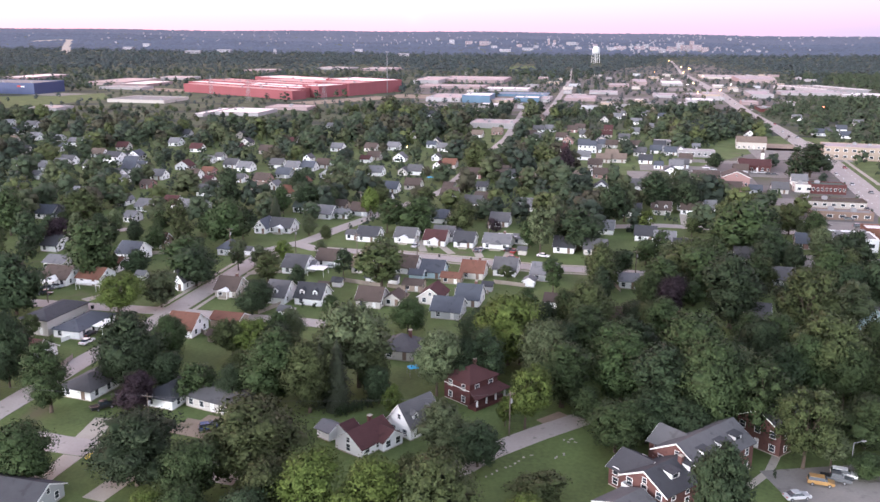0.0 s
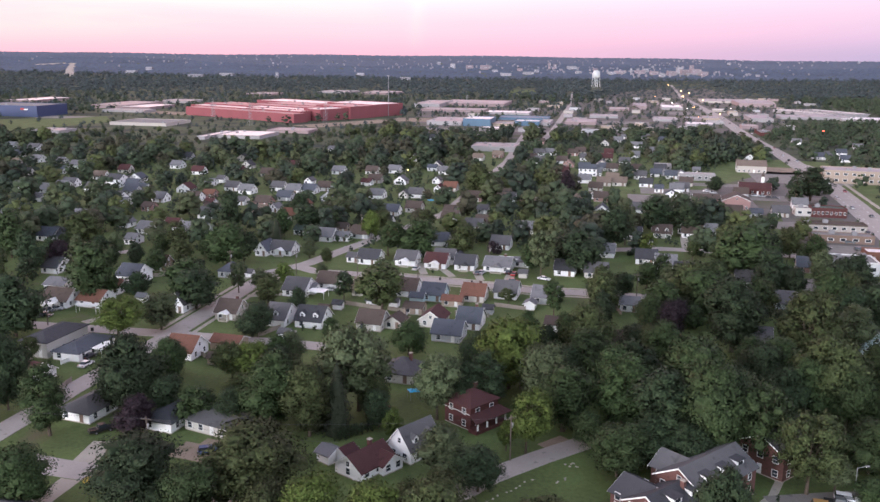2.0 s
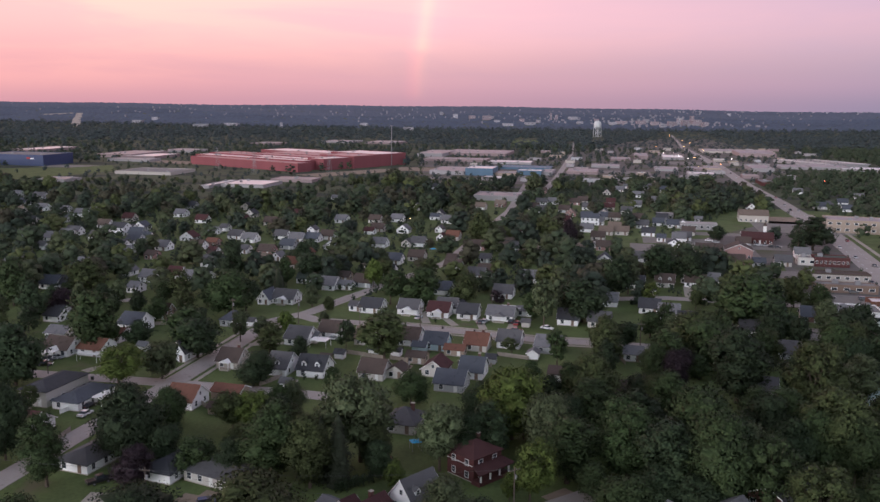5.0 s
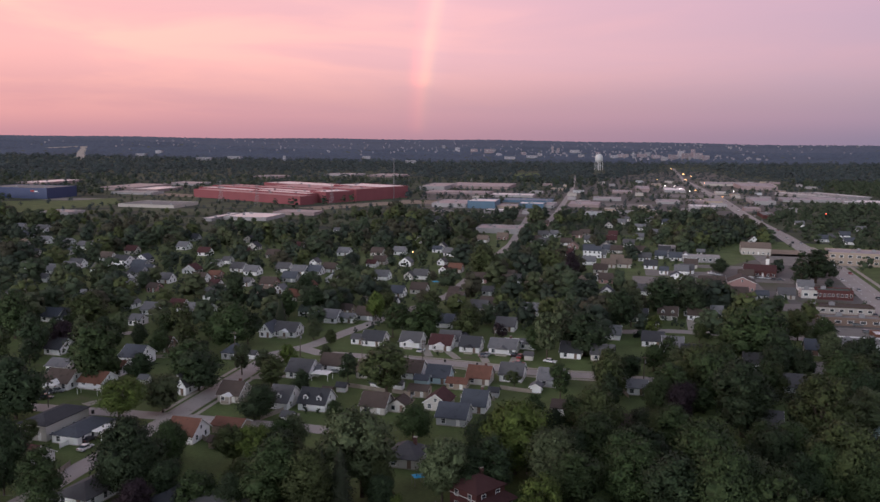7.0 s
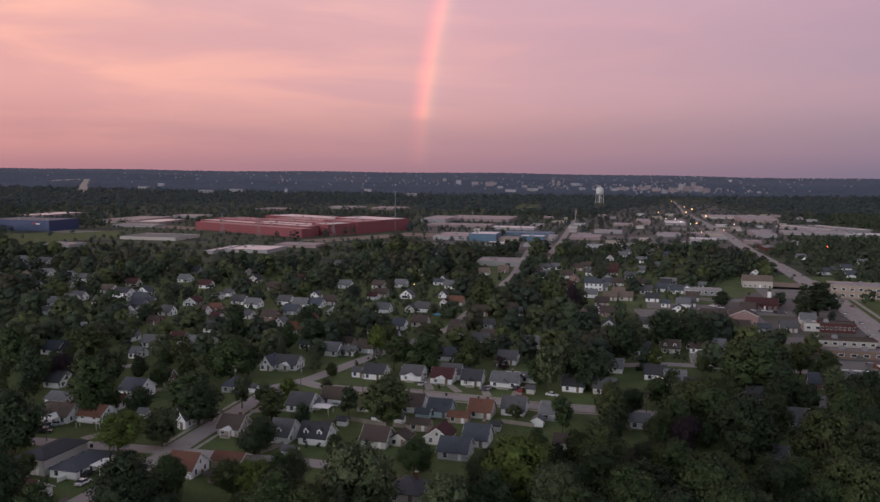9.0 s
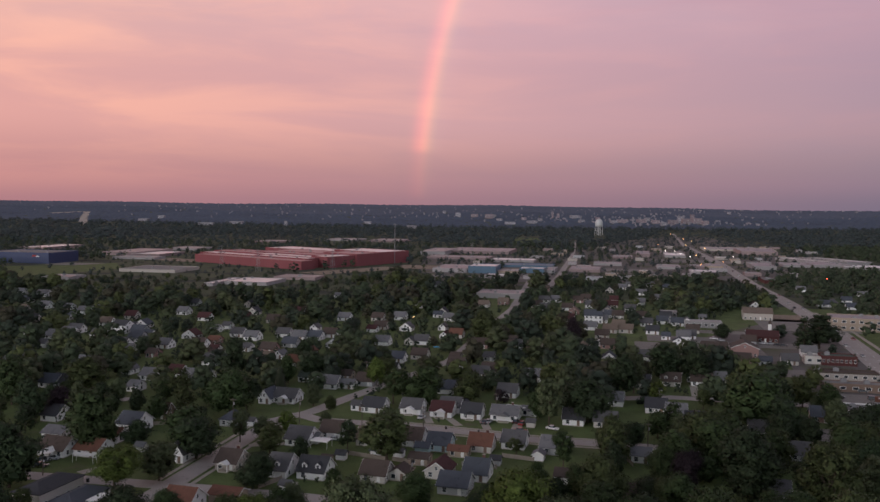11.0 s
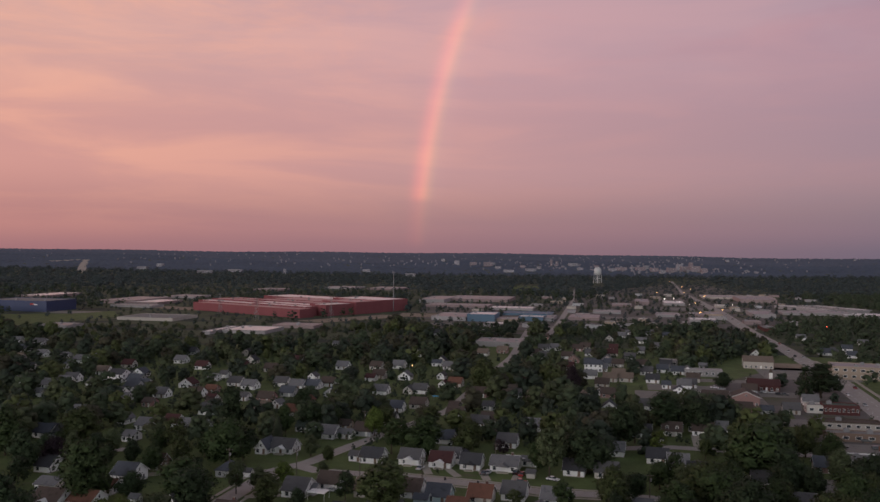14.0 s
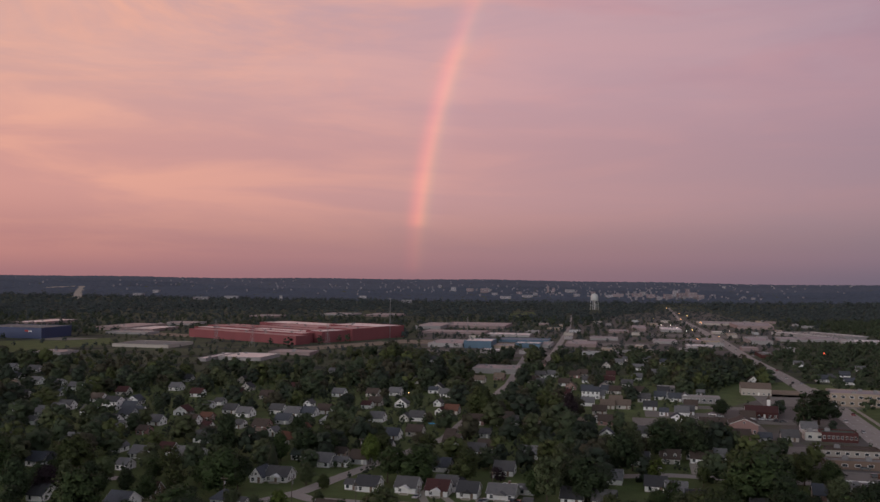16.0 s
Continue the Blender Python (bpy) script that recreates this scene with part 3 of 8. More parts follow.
WINDOW, PANE = window_meshes()
DOOR = Shape().box(-0.5, 0.5, -0.06, 0.04, 0, 2.05).box(-0.36, 0.36, -0.09, -0.06, 0.25, 0.9).box(-0.36, 0.36, -0.09, -0.06, 1.1, 1.85).mesh("door", M["trim"])
DARK_DOOR = Shape().box(-0.5, 0.5, -0.06, 0.04, 0, 2.05).box(-0.36, 0.36, -0.09, -0.06, 0.25, 0.9).mesh("door", M["wall_brown"])


def garage_door_mesh(w):
    s = Shape()
    for i in range(4):
        s.box(-w / 2, w / 2, -0.05, 0.03, i * 0.54, i * 0.54 + 0.52)
    return s.mesh("garage_door", M["trim"])


GARAGE_DOOR = garage_door_mesh(2.6)


RED_GARAGE_DOOR = GARAGE_DOOR.copy()
RED_GARAGE_DOOR.materials.clear()
RED_GARAGE_DOOR.materials.append(M["wall_red"])


def far_window_mesh():
    fr = Shape().box(-0.6, 0.6, -0.05, 0.03, -0.76, 0.76).box(-0.5, 0.5, -0.07, -0.05, -0.65, 0.65)
    return mesh_of("window", fr.v, fr.f, [M["trim"], M["glass"]], [0] * 6 + [1] * 6)


FAR_WINDOW = far_window_mesh()


def window_at(parent, x, y, z, turn, sx=1.0, sz=1.0, far=False):
    if far:
        return part("window", FAR_WINDOW, None, parent, m=pose(x, y, z, 0, 0, turn) @ Matrix.Diagonal((sx, 1, sz, 1)))
    m = pose(x, y, z, 0, 0, turn) @ Matrix.Diagonal((sx, 1, sz, 1))
    w = part("window", WINDOW, None, parent, m=m)
    part("pane", PANE, None, w)
    return w


def gable_roof(L, W, h, top, over, along, t=0.16):
    """Two sloping slabs that meet at the ridge, with boards under the eaves."""
    s = Shape()
    a, b = (L / 2, W / 2) if along == "x" else (W / 2, L / 2)
    slope = top / b
    e, d = b + over, h - slope * over
    for sg in (1, -1):
        pts = [(-a - over, sg * e, d), (a + over, sg * e, d), (a + over, 0, h + top), (-a - over, 0, h + top)]
        pts = pts if sg < 0 else pts[::-1]
        vs = pts + [(x, y, z + t) for x, y, z in pts]
        if along == "y":
            vs = [(-y, x, z) for x, y, z in vs]
        s.add(vs, [(3, 2, 1, 0), (4, 5, 6, 7), (0, 1, 5, 4), (1, 2, 6, 5), (2, 3, 7, 6), (3, 0, 4, 7)])
    return s


def hip_roof(L, W, h, top, over, along, t=0.16):
    s = Shape()
    a, b = (L / 2, W / 2) if along == "x" else (W / 2, L / 2)
    r = max(a - b, 0.15)
    low = [(-a - over, -b - over), (a + over, -b - over), (a + over, b + over), (-a - over, b + over)]
    vs = [(x, y, h - 0.1) for x, y in low] + [(x, y, h + t - 0.1) for x, y in low] + [(-r, 0, h + top + t), (r, 0, h + top + t)]
    if along == "y":
        vs = [(-y, x, z) for x, y, z in vs]
    return s.add(vs, [(3, 2, 1, 0), (0, 1, 5, 4), (1, 2, 6, 5), (2, 3, 7, 6), (3, 0, 4, 7), (4, 5, 9, 8), (5, 6, 9), (6, 7, 8, 9), (7, 4, 8)])


def walls(L, W, h, top, along, hip):
    """The shell of a house, its gable ends drawn up under the roof."""
    if hip:
        return Shape().box(-L / 2, L / 2, -W / 2, W / 2, 0.25, h)
    a, b = (L / 2, W / 2) if along == "x" else (W / 2, L / 2)
    prof = [(-b, 0.25), (b, 0.25), (b, h), (0, h + top), (-b, h)]
    vs = [(x, y, z) for x in (-a, a) for y, z in prof]
    if along == "y":
        vs = [(-y, x, z) for x, y, z in vs]
    return Shape().add(vs, [(4, 3, 2, 1, 0), (5, 6, 7, 8, 9)] + [(i, (i + 1) % 5, 5 + (i + 1) % 5, 5 + i) for i in range(5)])


ROOF_WORDS = {"grey": "grey shingle", "light": "pale grey shingle", "dark": "dark grey shingle", "brown": "brown shingle", "red": "dark red shingle", "orange": "orange-brown shingle", "slate": "slate-blue shingle", "tan": "tan shingle", "green": "grey-green shingle"}


def house(x, y, rot, L=10, W=8, h=2.55, top=2.7, along="x", roof="grey", wall="white", hip=False, dormers=0, chimney=0, porch=0, storeys=1, garage=0, far=False, name="house", plain=False, door=True, skirt=0):
    """A house; its front looks along -y before it is turned. L: along the front, W: its depth."""
    OCC.append((x, y, math.hypot(L, W) * 0.5 + 1))
    away = math.hypot(x, y)
    for k in range(1, max(3, int(away / 120))):                         # open ground before the front
        CLEAR.append((x * (1 - 9 * k / away), y * (1 - 9 * k / away), 4.2))
    wall_mat = M["brick"] if wall == "brick" else M["dark_brick"] if wall == "dark_brick" else M["wall_" + wall]
    wall_word = {"brick": "red brick", "dark_brick": "dark red brick"}.get(wall, wall + " siding")
    H = h * storeys if storeys > 1 else h
    if name == "house" and storeys == 1 and not hip and top > 2.0:
        top *= 1.15
    label = f"{'two-storey ' if storeys > 1 else ''}{wall_word} {name.replace('_', ' ')} with {ROOF_WORDS[roof]} {'hip' if hip else 'gable'} roof" + (" and front dormers" if dormers else " and front porch" if porch else " among lawns")
    label = " ".join(label.split()[:12]) if not label.split()[11:12] == ["and"] else " ".join(label.split()[:11])
    ob = thing(name, label, name.split("_")[0] if name == "house" else name.replace("_", " "), pose(x, y, 0, 0, 0, rot), group="houses of the suburb" if name == "house" else "")
    part("foundation", Shape().box(-L / 2 + 0.04, L / 2 - 0.04, -W / 2 + 0.04, W / 2 - 0.04, -0.2, 0.26), M["concrete"], ob)
    part("wall", walls(L, W, H, top, along, hip), wall_mat, ob)
    part("roof", (hip_roof if hip else gable_roof)(L, W, H, top, 0.45, along), M["roof_" + roof], ob)
    if not hip and not far:                      # pale boards along the gables
        a, b = (L / 2 + 0.46, W / 2) if along == "x" else (W / 2 + 0.46, L / 2)
        sl = top / b
        for e in (-a, a):
            for sg in (1, -1):
                vs = [(e + dx, sg * yy, zz) for dx in (-0.03, 0.03) for yy, zz in ((b + 0.48, H - sl * 0.48 - 0.12), (b + 0.48, H - sl * 0.48 + 0.14), (0, H + top + 0.14), (0, H + top - 0.14))]
                if along == "y":
                    vs = [(-q, p, z) for p, q, z in vs]
                part("bargeboard", Shape().add(vs, [(0, 1, 2, 3), (7, 6, 5, 4), (0, 4, 5, 1), (1, 5, 6, 2), (2, 6, 7, 3), (3, 7, 4, 0)]), M["trim"], ob)
    if plain:
        return ob
    n = max(2, int(L / 3.0))
    for st in range(storeys):
        zz = 1.42 + st * h
        for i in range(n):
            px = -L / 2 + L * (i + 0.5) / n
            if st == 0 and door and i == n // 2:
                part("door", DARK_DOOR if wall in ("white", "cream", "blue") and (int(x) % 2) else DOOR, None, ob, m=pose(px, -W / 2, 0.26))
            elif st == 0 and garage and i >= n - 1:
                part("garage_door", RED_GARAGE_DOOR if roof == "red" else GARAGE_DOOR, None, ob, m=pose(px, -W / 2, 0.22))
            else:
                window_at(ob, px, -W / 2, zz, 0, 1.15, far=far)
            if not far and i % 2 == 0:
                window_at(ob, px, W / 2, zz, 180, far=far)
        k = max(1, int(W / 3.6))
        for i in range(k):
            py = -W / 2 + W * (i + 0.5) / k
            if not far or x < 0.27 * y:
                window_at(ob, L / 2, py, zz, 90, far=far)
            if not far or x > 0.27 * y:
                window_at(ob, -L / 2, py, zz, -90, far=far)
    if not hip and top > 1.9:
        if along == "x":
            window_at(ob, L / 2, 0, H + top * 0.32, 90, 0.8, 0.75, far=far)
            window_at(ob, -L / 2, 0, H + top * 0.32, -90, 0.8, 0.75, far=far)
        else:
            window_at(ob, 0, -W / 2, H + top * 0.32, 0, 0.8, 0.75, far=far)
    if chimney or (not far and not plain and name == "house" and int(abs(x) + abs(y)) % 7 == 0):
        cx, cy = (L * 0.22, W * 0.1) if along == "x" else (L * 0.12, W * 0.22)
        c = part("chimney", Shape().box(cx - 0.4, cx + 0.4, cy - 0.35, cy + 0.35, H, H + top + 0.8), M["brick"], ob)
        part("cap", Shape().box(cx - 0.47, cx + 0.47, cy - 0.42, cy + 0.42, H + top + 0.8, H + top + 0.95), M["concrete"], c)
    if skirt:                                    # deep porch roof round the front and sides
        p = part("porch", Shape().box(-L / 2 - 0.6, L / 2 + 0.6, -W / 2 - 2.4, -W / 2 - 0.01, -0.2, 0.9), wall_mat, ob)
        part("porch_roof", Shape().add([(-L / 2 - 1.3, -W / 2 - 3.0, 2.75), (L / 2 + 1.3, -W / 2 - 3.0, 2.75), (L / 2 + 0.2, -W / 2 + 0.05, 3.7), (-L / 2 - 0.2, -W / 2 + 0.05, 3.7), (-L / 2 - 1.3, -W / 2 - 3.0, 2.95), (L / 2 + 1.3, -W / 2 - 3.0, 2.95), (L / 2 + 0.2, -W / 2 + 0.05, 3.9), (-L / 2 - 0.2, -W / 2 + 0.05, 3.9)], [(3, 2, 1, 0), (4, 5, 6, 7), (0, 1, 5, 4), (1, 2, 6, 5), (2, 3, 7, 6), (3, 0, 4, 7)]), M["roof_" + roof], p)
        for k in range(4):
            px = -L / 2 + L * k / 3
            part("post", Shape().box(px - 0.16, px + 0.16, -W / 2 - 2.4, -W / 2 - 2.1, 0.9, 2.8), M["trim"], p)
        part("string_course", Shape().box(-L / 2 - 0.06, L / 2 + 0.06, -W / 2 - 0.06, W / 2 + 0.06, h + 0.95, h + 1.08), M["trim"], ob)
    spin = pose(0, 0, 0, 0, 0, 90) if along == "y" else Matrix()
    if along == "y":
        L, W = W, L
    for i in range(dormers):
        dx = -L / 2 + L * (i + 0.5) / dormers
        yb, zb = -W * 0.40, H + top * 0.20
        d = part("dormer", Shape().add([(dx + a, b, c) for b in (yb, -0.3) for a, c in ((-0.75, zb - 0.3), (0.75, zb - 0.3), (0.75, zb + 1.1), (0, zb + 1.75), (-0.75, zb + 1.1))], [(4, 3, 2, 1, 0), (5, 6, 7, 8, 9)] + [(j, (j + 1) % 5, 5 + (j + 1) % 5, 5 + j) for j in range(5)]), wall_mat, ob, m=spin)
        s = Shape()
        for sg in (1, -1):
            pts = [(dx + sg * 1.0, yb - 0.2, zb + 0.95), (dx, yb - 0.2, zb + 1.80), (dx, 0, zb + 1.80), (dx + sg * 1.0, 0, zb + 0.95)]
            pts = pts if sg > 0 else pts[::-1]
            s.add(pts + [(p, q, r + 0.1) for p, q, r in pts], [(3, 2, 1, 0), (4, 5, 6, 7), (0, 1, 5, 4), (1, 2, 6, 5), (2, 3, 7, 6), (3, 0, 4, 7)])
        part("dormer_roof", s, M["roof_" + roof], d)
        window_at(d, dx, yb, zb + 0.55, 0, 0.8, 0.75)
    if along == "y":
        L, W = W, L
    if porch:
        pw = L * 0.42
        p = part("porch", Shape().box(-pw / 2, pw / 2, -W / 2 - 2.0, -W / 2 - 0.01, -0.1, 0.35), M["concrete"], ob)
        part("porch_roof", Shape().add([(a, b, c) for b in (-W / 2 - 2.2, -W / 2 + 1.2) for a, c in ((-pw / 2 - 0.3, 2.45), (pw / 2 + 0.3, 2.45), (0, 2.45 + pw * 0.26))] , [(0, 1, 2), (5, 4, 3), (0, 3, 4, 1), (1, 4, 5, 2), (2, 5, 3, 0)]), M["trim"] if porch == 2 else M["roof_" + roof], p)
        for sx in (-1, 1):
            part("post", Shape().box(sx * pw / 2 - 0.08 - 0.02, sx * pw / 2 + 0.08 - 0.02, -W / 2 - 1.95, -W / 2 - 1.79, 0.35, 2.45), M["trim"], p)
    return ob


def shed_dormer(parent, x, y, z, turn, w=2.2, d=2.6, h=1.1):
    """A low box with a lean-to roof that runs back into the slope, its cheeks white."""
    s = Shape().add([(a, b, c) for a in (-w / 2, w / 2) for b, c in ((0, -0.2), (0, h), (d, h + 0.15), (d, -0.2 + h))], [(0, 1, 2, 3), (7, 6, 5, 4), (0, 4, 5, 1), (1, 5, 6, 2), (2, 6, 7, 3), (3, 7, 4, 0)])
    ob = part("dormer", s, M["trim"], parent, "white shed dormer", m=pose(x, y, z, 0, 0, turn))
    part("dormer_roof", Shape().add([(a, b, c + e) for e in (0.01, 0.13) for a in (-w / 2 - 0.2, w / 2 + 0.2) for b, c in ((-0.3, h - 0.02), (d, h + 0.15))], [(0, 1, 3, 2), (4, 6, 7, 5), (0, 2, 6, 4), (2, 3, 7, 6), (3, 1, 5, 7), (1, 0, 4, 5)]), M["roof_dark"], ob)
    part("pane", PANE, None, ob, m=pose(0, -0.01, h * 0.45) @ Matrix.Diagonal((1.4, 1, 0.45, 1)))
    return ob


def carport(x, y, rot, L, W, h=2.5, words="open carport with a white metal roof on slim posts"):
    """A low roof on posts, its edge boarded."""
    ob = thing("carport", words, "carport", pose(x, y, 0, 0, 0, rot), "carports and awnings")
    part("roof", Shape().box(-L / 2, L / 2, -W / 2, W / 2, h, h + 0.12).box(-L / 2 - 0.05, L / 2 + 0.05, -W / 2 - 0.06, -W / 2, h - 0.14, h + 0.16), M["trim"], ob)
    for sx in (-1, 1):
        for sy in (-1, 1):
            part("post", Shape().box(sx * (L / 2 - 0.15) - 0.05, sx * (L / 2 - 0.15) + 0.05, sy * (W / 2 - 0.15) - 0.05, sy * (W / 2 - 0.15) + 0.05, -0.1, h), M["trim"], ob)
    return ob


def wheelie_bin(x, y, rot=0):
    ob = thing("wheelie_bin", "dark plastic wheeled rubbish bin at the kerb", "rubbish bin", pose(x, y, 0.1, 0, 0, rot), "rubbish bins")
    part("body", Shape().add([(a * k, b * k, c) for c, k in ((0, 0.8), (1.0, 1.0)) for a, b in ((-0.3, -0.35), (0.3, -0.35), (0.3, 0.35), (-0.3, 0.35))], [(3, 2, 1, 0), (4, 5, 6, 7), (0, 1, 5, 4), (1, 2, 6, 5), (2, 3, 7, 6), (3, 0, 4, 7)]), M["black"], ob)
    part("lid", Shape().box(-0.33, 0.33, -0.38, 0.38, 1.0, 1.08), M["car_grey"], ob)
    for sx in (-1, 1):
        part("wheel", Shape().tube((sx * 0.25, 0.33, 0.1), (sx * 0.31, 0.33, 0.1), 0.12, 0.12, 10), M["black"], ob)
    return ob


def sandpit(x, y):
    ob = thing("sandpit", "round yellow plastic sandpit on a lawn", "sandpit", pose(x, y, 0))
    part("shell", Shape().lathe([(0.9, 0), (1.1, 0.35), (1.0, 0.4), (0.85, 0.15), (0.05, 0.12)], 18), M["paint_yellow"], ob, smooth=True)
    return ob


def fence(x0, y0, x1, y1, height=1.4, mat="fence", words="weathered grey wooden board fence between gardens"):
    """A board fence: a post and a panel of boards for every bay."""
    a, b = Vector((x0, y0)), Vector((x1, y1))
    n = max(1, round((b - a).length / 2.4))
    ob = thing("fence", words, "fence", pose(x0, y0, 0, 0, 0, math.degrees(math.atan2(y1 - y0, x1 - x0))), "garden fences")
    step = (b - a).length / n
    post = Shape().box(-0.06, 0.06, -0.06, 0.06, -0.2, height + 0.1).mesh("post", M[mat])
    w = (step - 0.14) / 8
    front = [(0.07 + w * (i // 2 + i % 2), -0.025 - 0.02 * ((i // 2) % 2)) for i in range(16)]
    s = Shape().prism(front + [(p, q + 0.03) for p, q in front[::-1]], 0.08, height)
    panel = s.mesh("panel", M[mat])
    for i in range(n + 1):
        part("post", post, None, ob, m=pose(step * i, 0, 0))
        if i < n:
            part("panel", panel, None, ob, m=pose(step * i, 0, 0))
    return ob


def round_pool(x, y, r=2.6):
    ob = thing("swimming_pool", "round above-ground pool with blue water on a lawn", "pool", pose(x, y, 0))
    part("wall", Shape().lathe([(r, 0), (r, 1.2), (r - 0.15, 1.2), (r - 0.15, 0)], 28), M["trim"], ob)
    part("water", Shape().lathe([(0.01, 1.0), (r - 0.16, 1.0)], 28), M["pool"], ob)
    return ob


def tarp_frame(x, y, mat, words, w=2.2, h=2.0):
    """A garden frame with a sheet over it."""
    ob = thing("garden_canopy", words, "garden canopy", pose(x, y, 0, 0, 0, 20))
    for sx in (-1, 1):
        for sy in (-1, 1):
            part("pole", Shape().tube((sx * w / 2, sy * w / 2, -0.1), (sx * w / 2, sy * w / 2, h), 0.04, 0.04, 6), M["steel"], ob)
    n = 8
    vs = [(w * (i / n - 0.5) * 1.1, w * (j / n - 0.5) * 1.1, h + 0.5 - 0.9 * max(abs(i / n - 0.5), abs(j / n - 0.5)) + 0.08 * math.sin(i * 2.3 + j * 1.7)) for j in range(n + 1) for i in range(n + 1)]
    fs = [(j * (n + 1) + i, j * (n + 1) + i + 1, (j + 1) * (n + 1) + i + 1, (j + 1) * (n + 1) + i) for j in range(n) for i in range(n)]
    part("sheet", mesh_of("sheet", vs, fs, mat, smooth=True), None, ob)
    return ob


# ---- large buildings ----
def block(x, y, rot, L, W, h, wall, roof="membrane", name="commercial_building", label="flat-roofed commercial building beside the road", bays=0, rows=1, parapet=0.6, units=0, doors=0, group="", z=0.0, skirt=""):
    """A flat-roofed building: shell, roof deck inside a parapet, window bays, rooftop units."""
    for i in range(max(1, int(L / 12))):
        k = (i + 0.5) / max(1, int(L / 12)) - 0.5
        for j in (-0.35, 0, 0.35):
            q = Matrix.Rotation(radians(rot), 2) @ Vector((L * k, W * j))
            OCC.append((x + q.x, y + q.y, max(9, W * 0.22)))
        away = math.hypot(x, y)
        for d in range(1, int(away / 520) + 2):                        # open ground before it
            e = (W / 2 + 9 * d) / away
            OCC.append((x + (Matrix.Rotation(radians(rot), 2) @ Vector((L * k, 0))).x - x * e, y + (Matrix.Rotation(radians(rot), 2) @ Vector((L * k, 0))).y - y * e, 6))
    ob = thing(name, label, name.replace("_", " "), pose(x, y, z, 0, 0, rot), group)
    mat = M[wall] if wall in M else M["wall_" + wall]
    part("wall", Shape().box(-L / 2, L / 2, -W / 2, W / 2, -0.3, h), mat, ob)
    part("roof", Shape().box(-L / 2 + 0.3, L / 2 - 0.3, -W / 2 + 0.3, W / 2 - 0.3, h, h + 0.12), M[roof], ob)
    s = Shape()
    t = 0.3
    s.box(-L / 2 - 0.05, L / 2 + 0.05, -W / 2 - 0.05, -W / 2 + t, h, h + parapet).box(-L / 2 - 0.05, L / 2 + 0.05, W / 2 - t, W / 2 + 0.05, h, h + parapet)
    s.box(-L / 2 - 0.05, -L / 2 + t, -W / 2 + t, W / 2 - t, h, h + parapet).box(L / 2 - t, L / 2 + 0.05, -W / 2 + t, W / 2 - t, h, h + parapet)
    part("parapet", s, mat if not skirt else M[skirt], ob)
    for r in range(rows):
        for i in range(bays):
            px = -L / 2 + L * (i + 0.5) / bays
            zz = h * (r + 0.55) / rows
            window_at(ob, px, -W / 2, zz, 0, min(L / bays * 0.42, 2.2), min(h / rows * 0.28, 1.1), far=True)
        kb = max(1, int(bays * W / L)) if bays else 0
        for i in range(kb):
            py = -W / 2 + W * (i + 0.5) / kb
            for e, tt in ((L / 2, 90), (-L / 2, -90)):
                window_at(ob, e, py, h * (r + 0.55) / rows, tt, 1.4, min(h / rows * 0.32, 1.3), far=True)
    for i in range(doors):
        part("loading_door", GARAGE_DOOR, None, ob, m=pose(-L / 2 + L * (i + 0.5) / doors, -W / 2, 0.1) @ Matrix.Diagonal((1.5, 1, 1.7, 1)))
    rng = random.Random(int(L * 10 + W))
    for i in range(units):
        ux, uy = rng.uniform(-0.4, 0.4) * L, rng.uniform(-0.4, 0.4) * W
        part("rooftop_unit", Shape().box(ux - 1.2, ux + 1.2, uy - 0.9, uy + 0.9, h + 0.1, h + 1.5).box(ux - 0.7, ux + 0.7, uy - 0.6, uy + 0.6, h + 1.5, h + 1.8), M["steel"], ob)
    return ob


# ---- vehicles ----
CAR_PROTO = {}
CAR_PROFILE = {"sedan": ([(-2.3, 0.35), (2.3, 0.35), (2.35, 0.70), (1.0, 0.92), (-1.75, 0.95), (-2.35, 0.85)], [(1.05, 0.90), (0.35, 1.42), (-0.95, 1.45), (-1.75, 0.93)]),
               "suv": ([(-2.3, 0.40), (2.3, 0.40), (2.35, 0.85), (1.15, 1.05), (-2.25, 1.08), (-2.35, 0.80)], [(1.20, 1.03), (0.55, 1.66), (-1.95, 1.70), (-2.25, 1.05)]),
               "pickup": ([(-2.8, 0.45), (2.6, 0.45), (2.65, 0.95), (1.35, 1.12), (-2.8, 1.12)], [(1.40, 1.10), (0.75, 1.78), (-0.75, 1.80), (-0.95, 1.10)])}


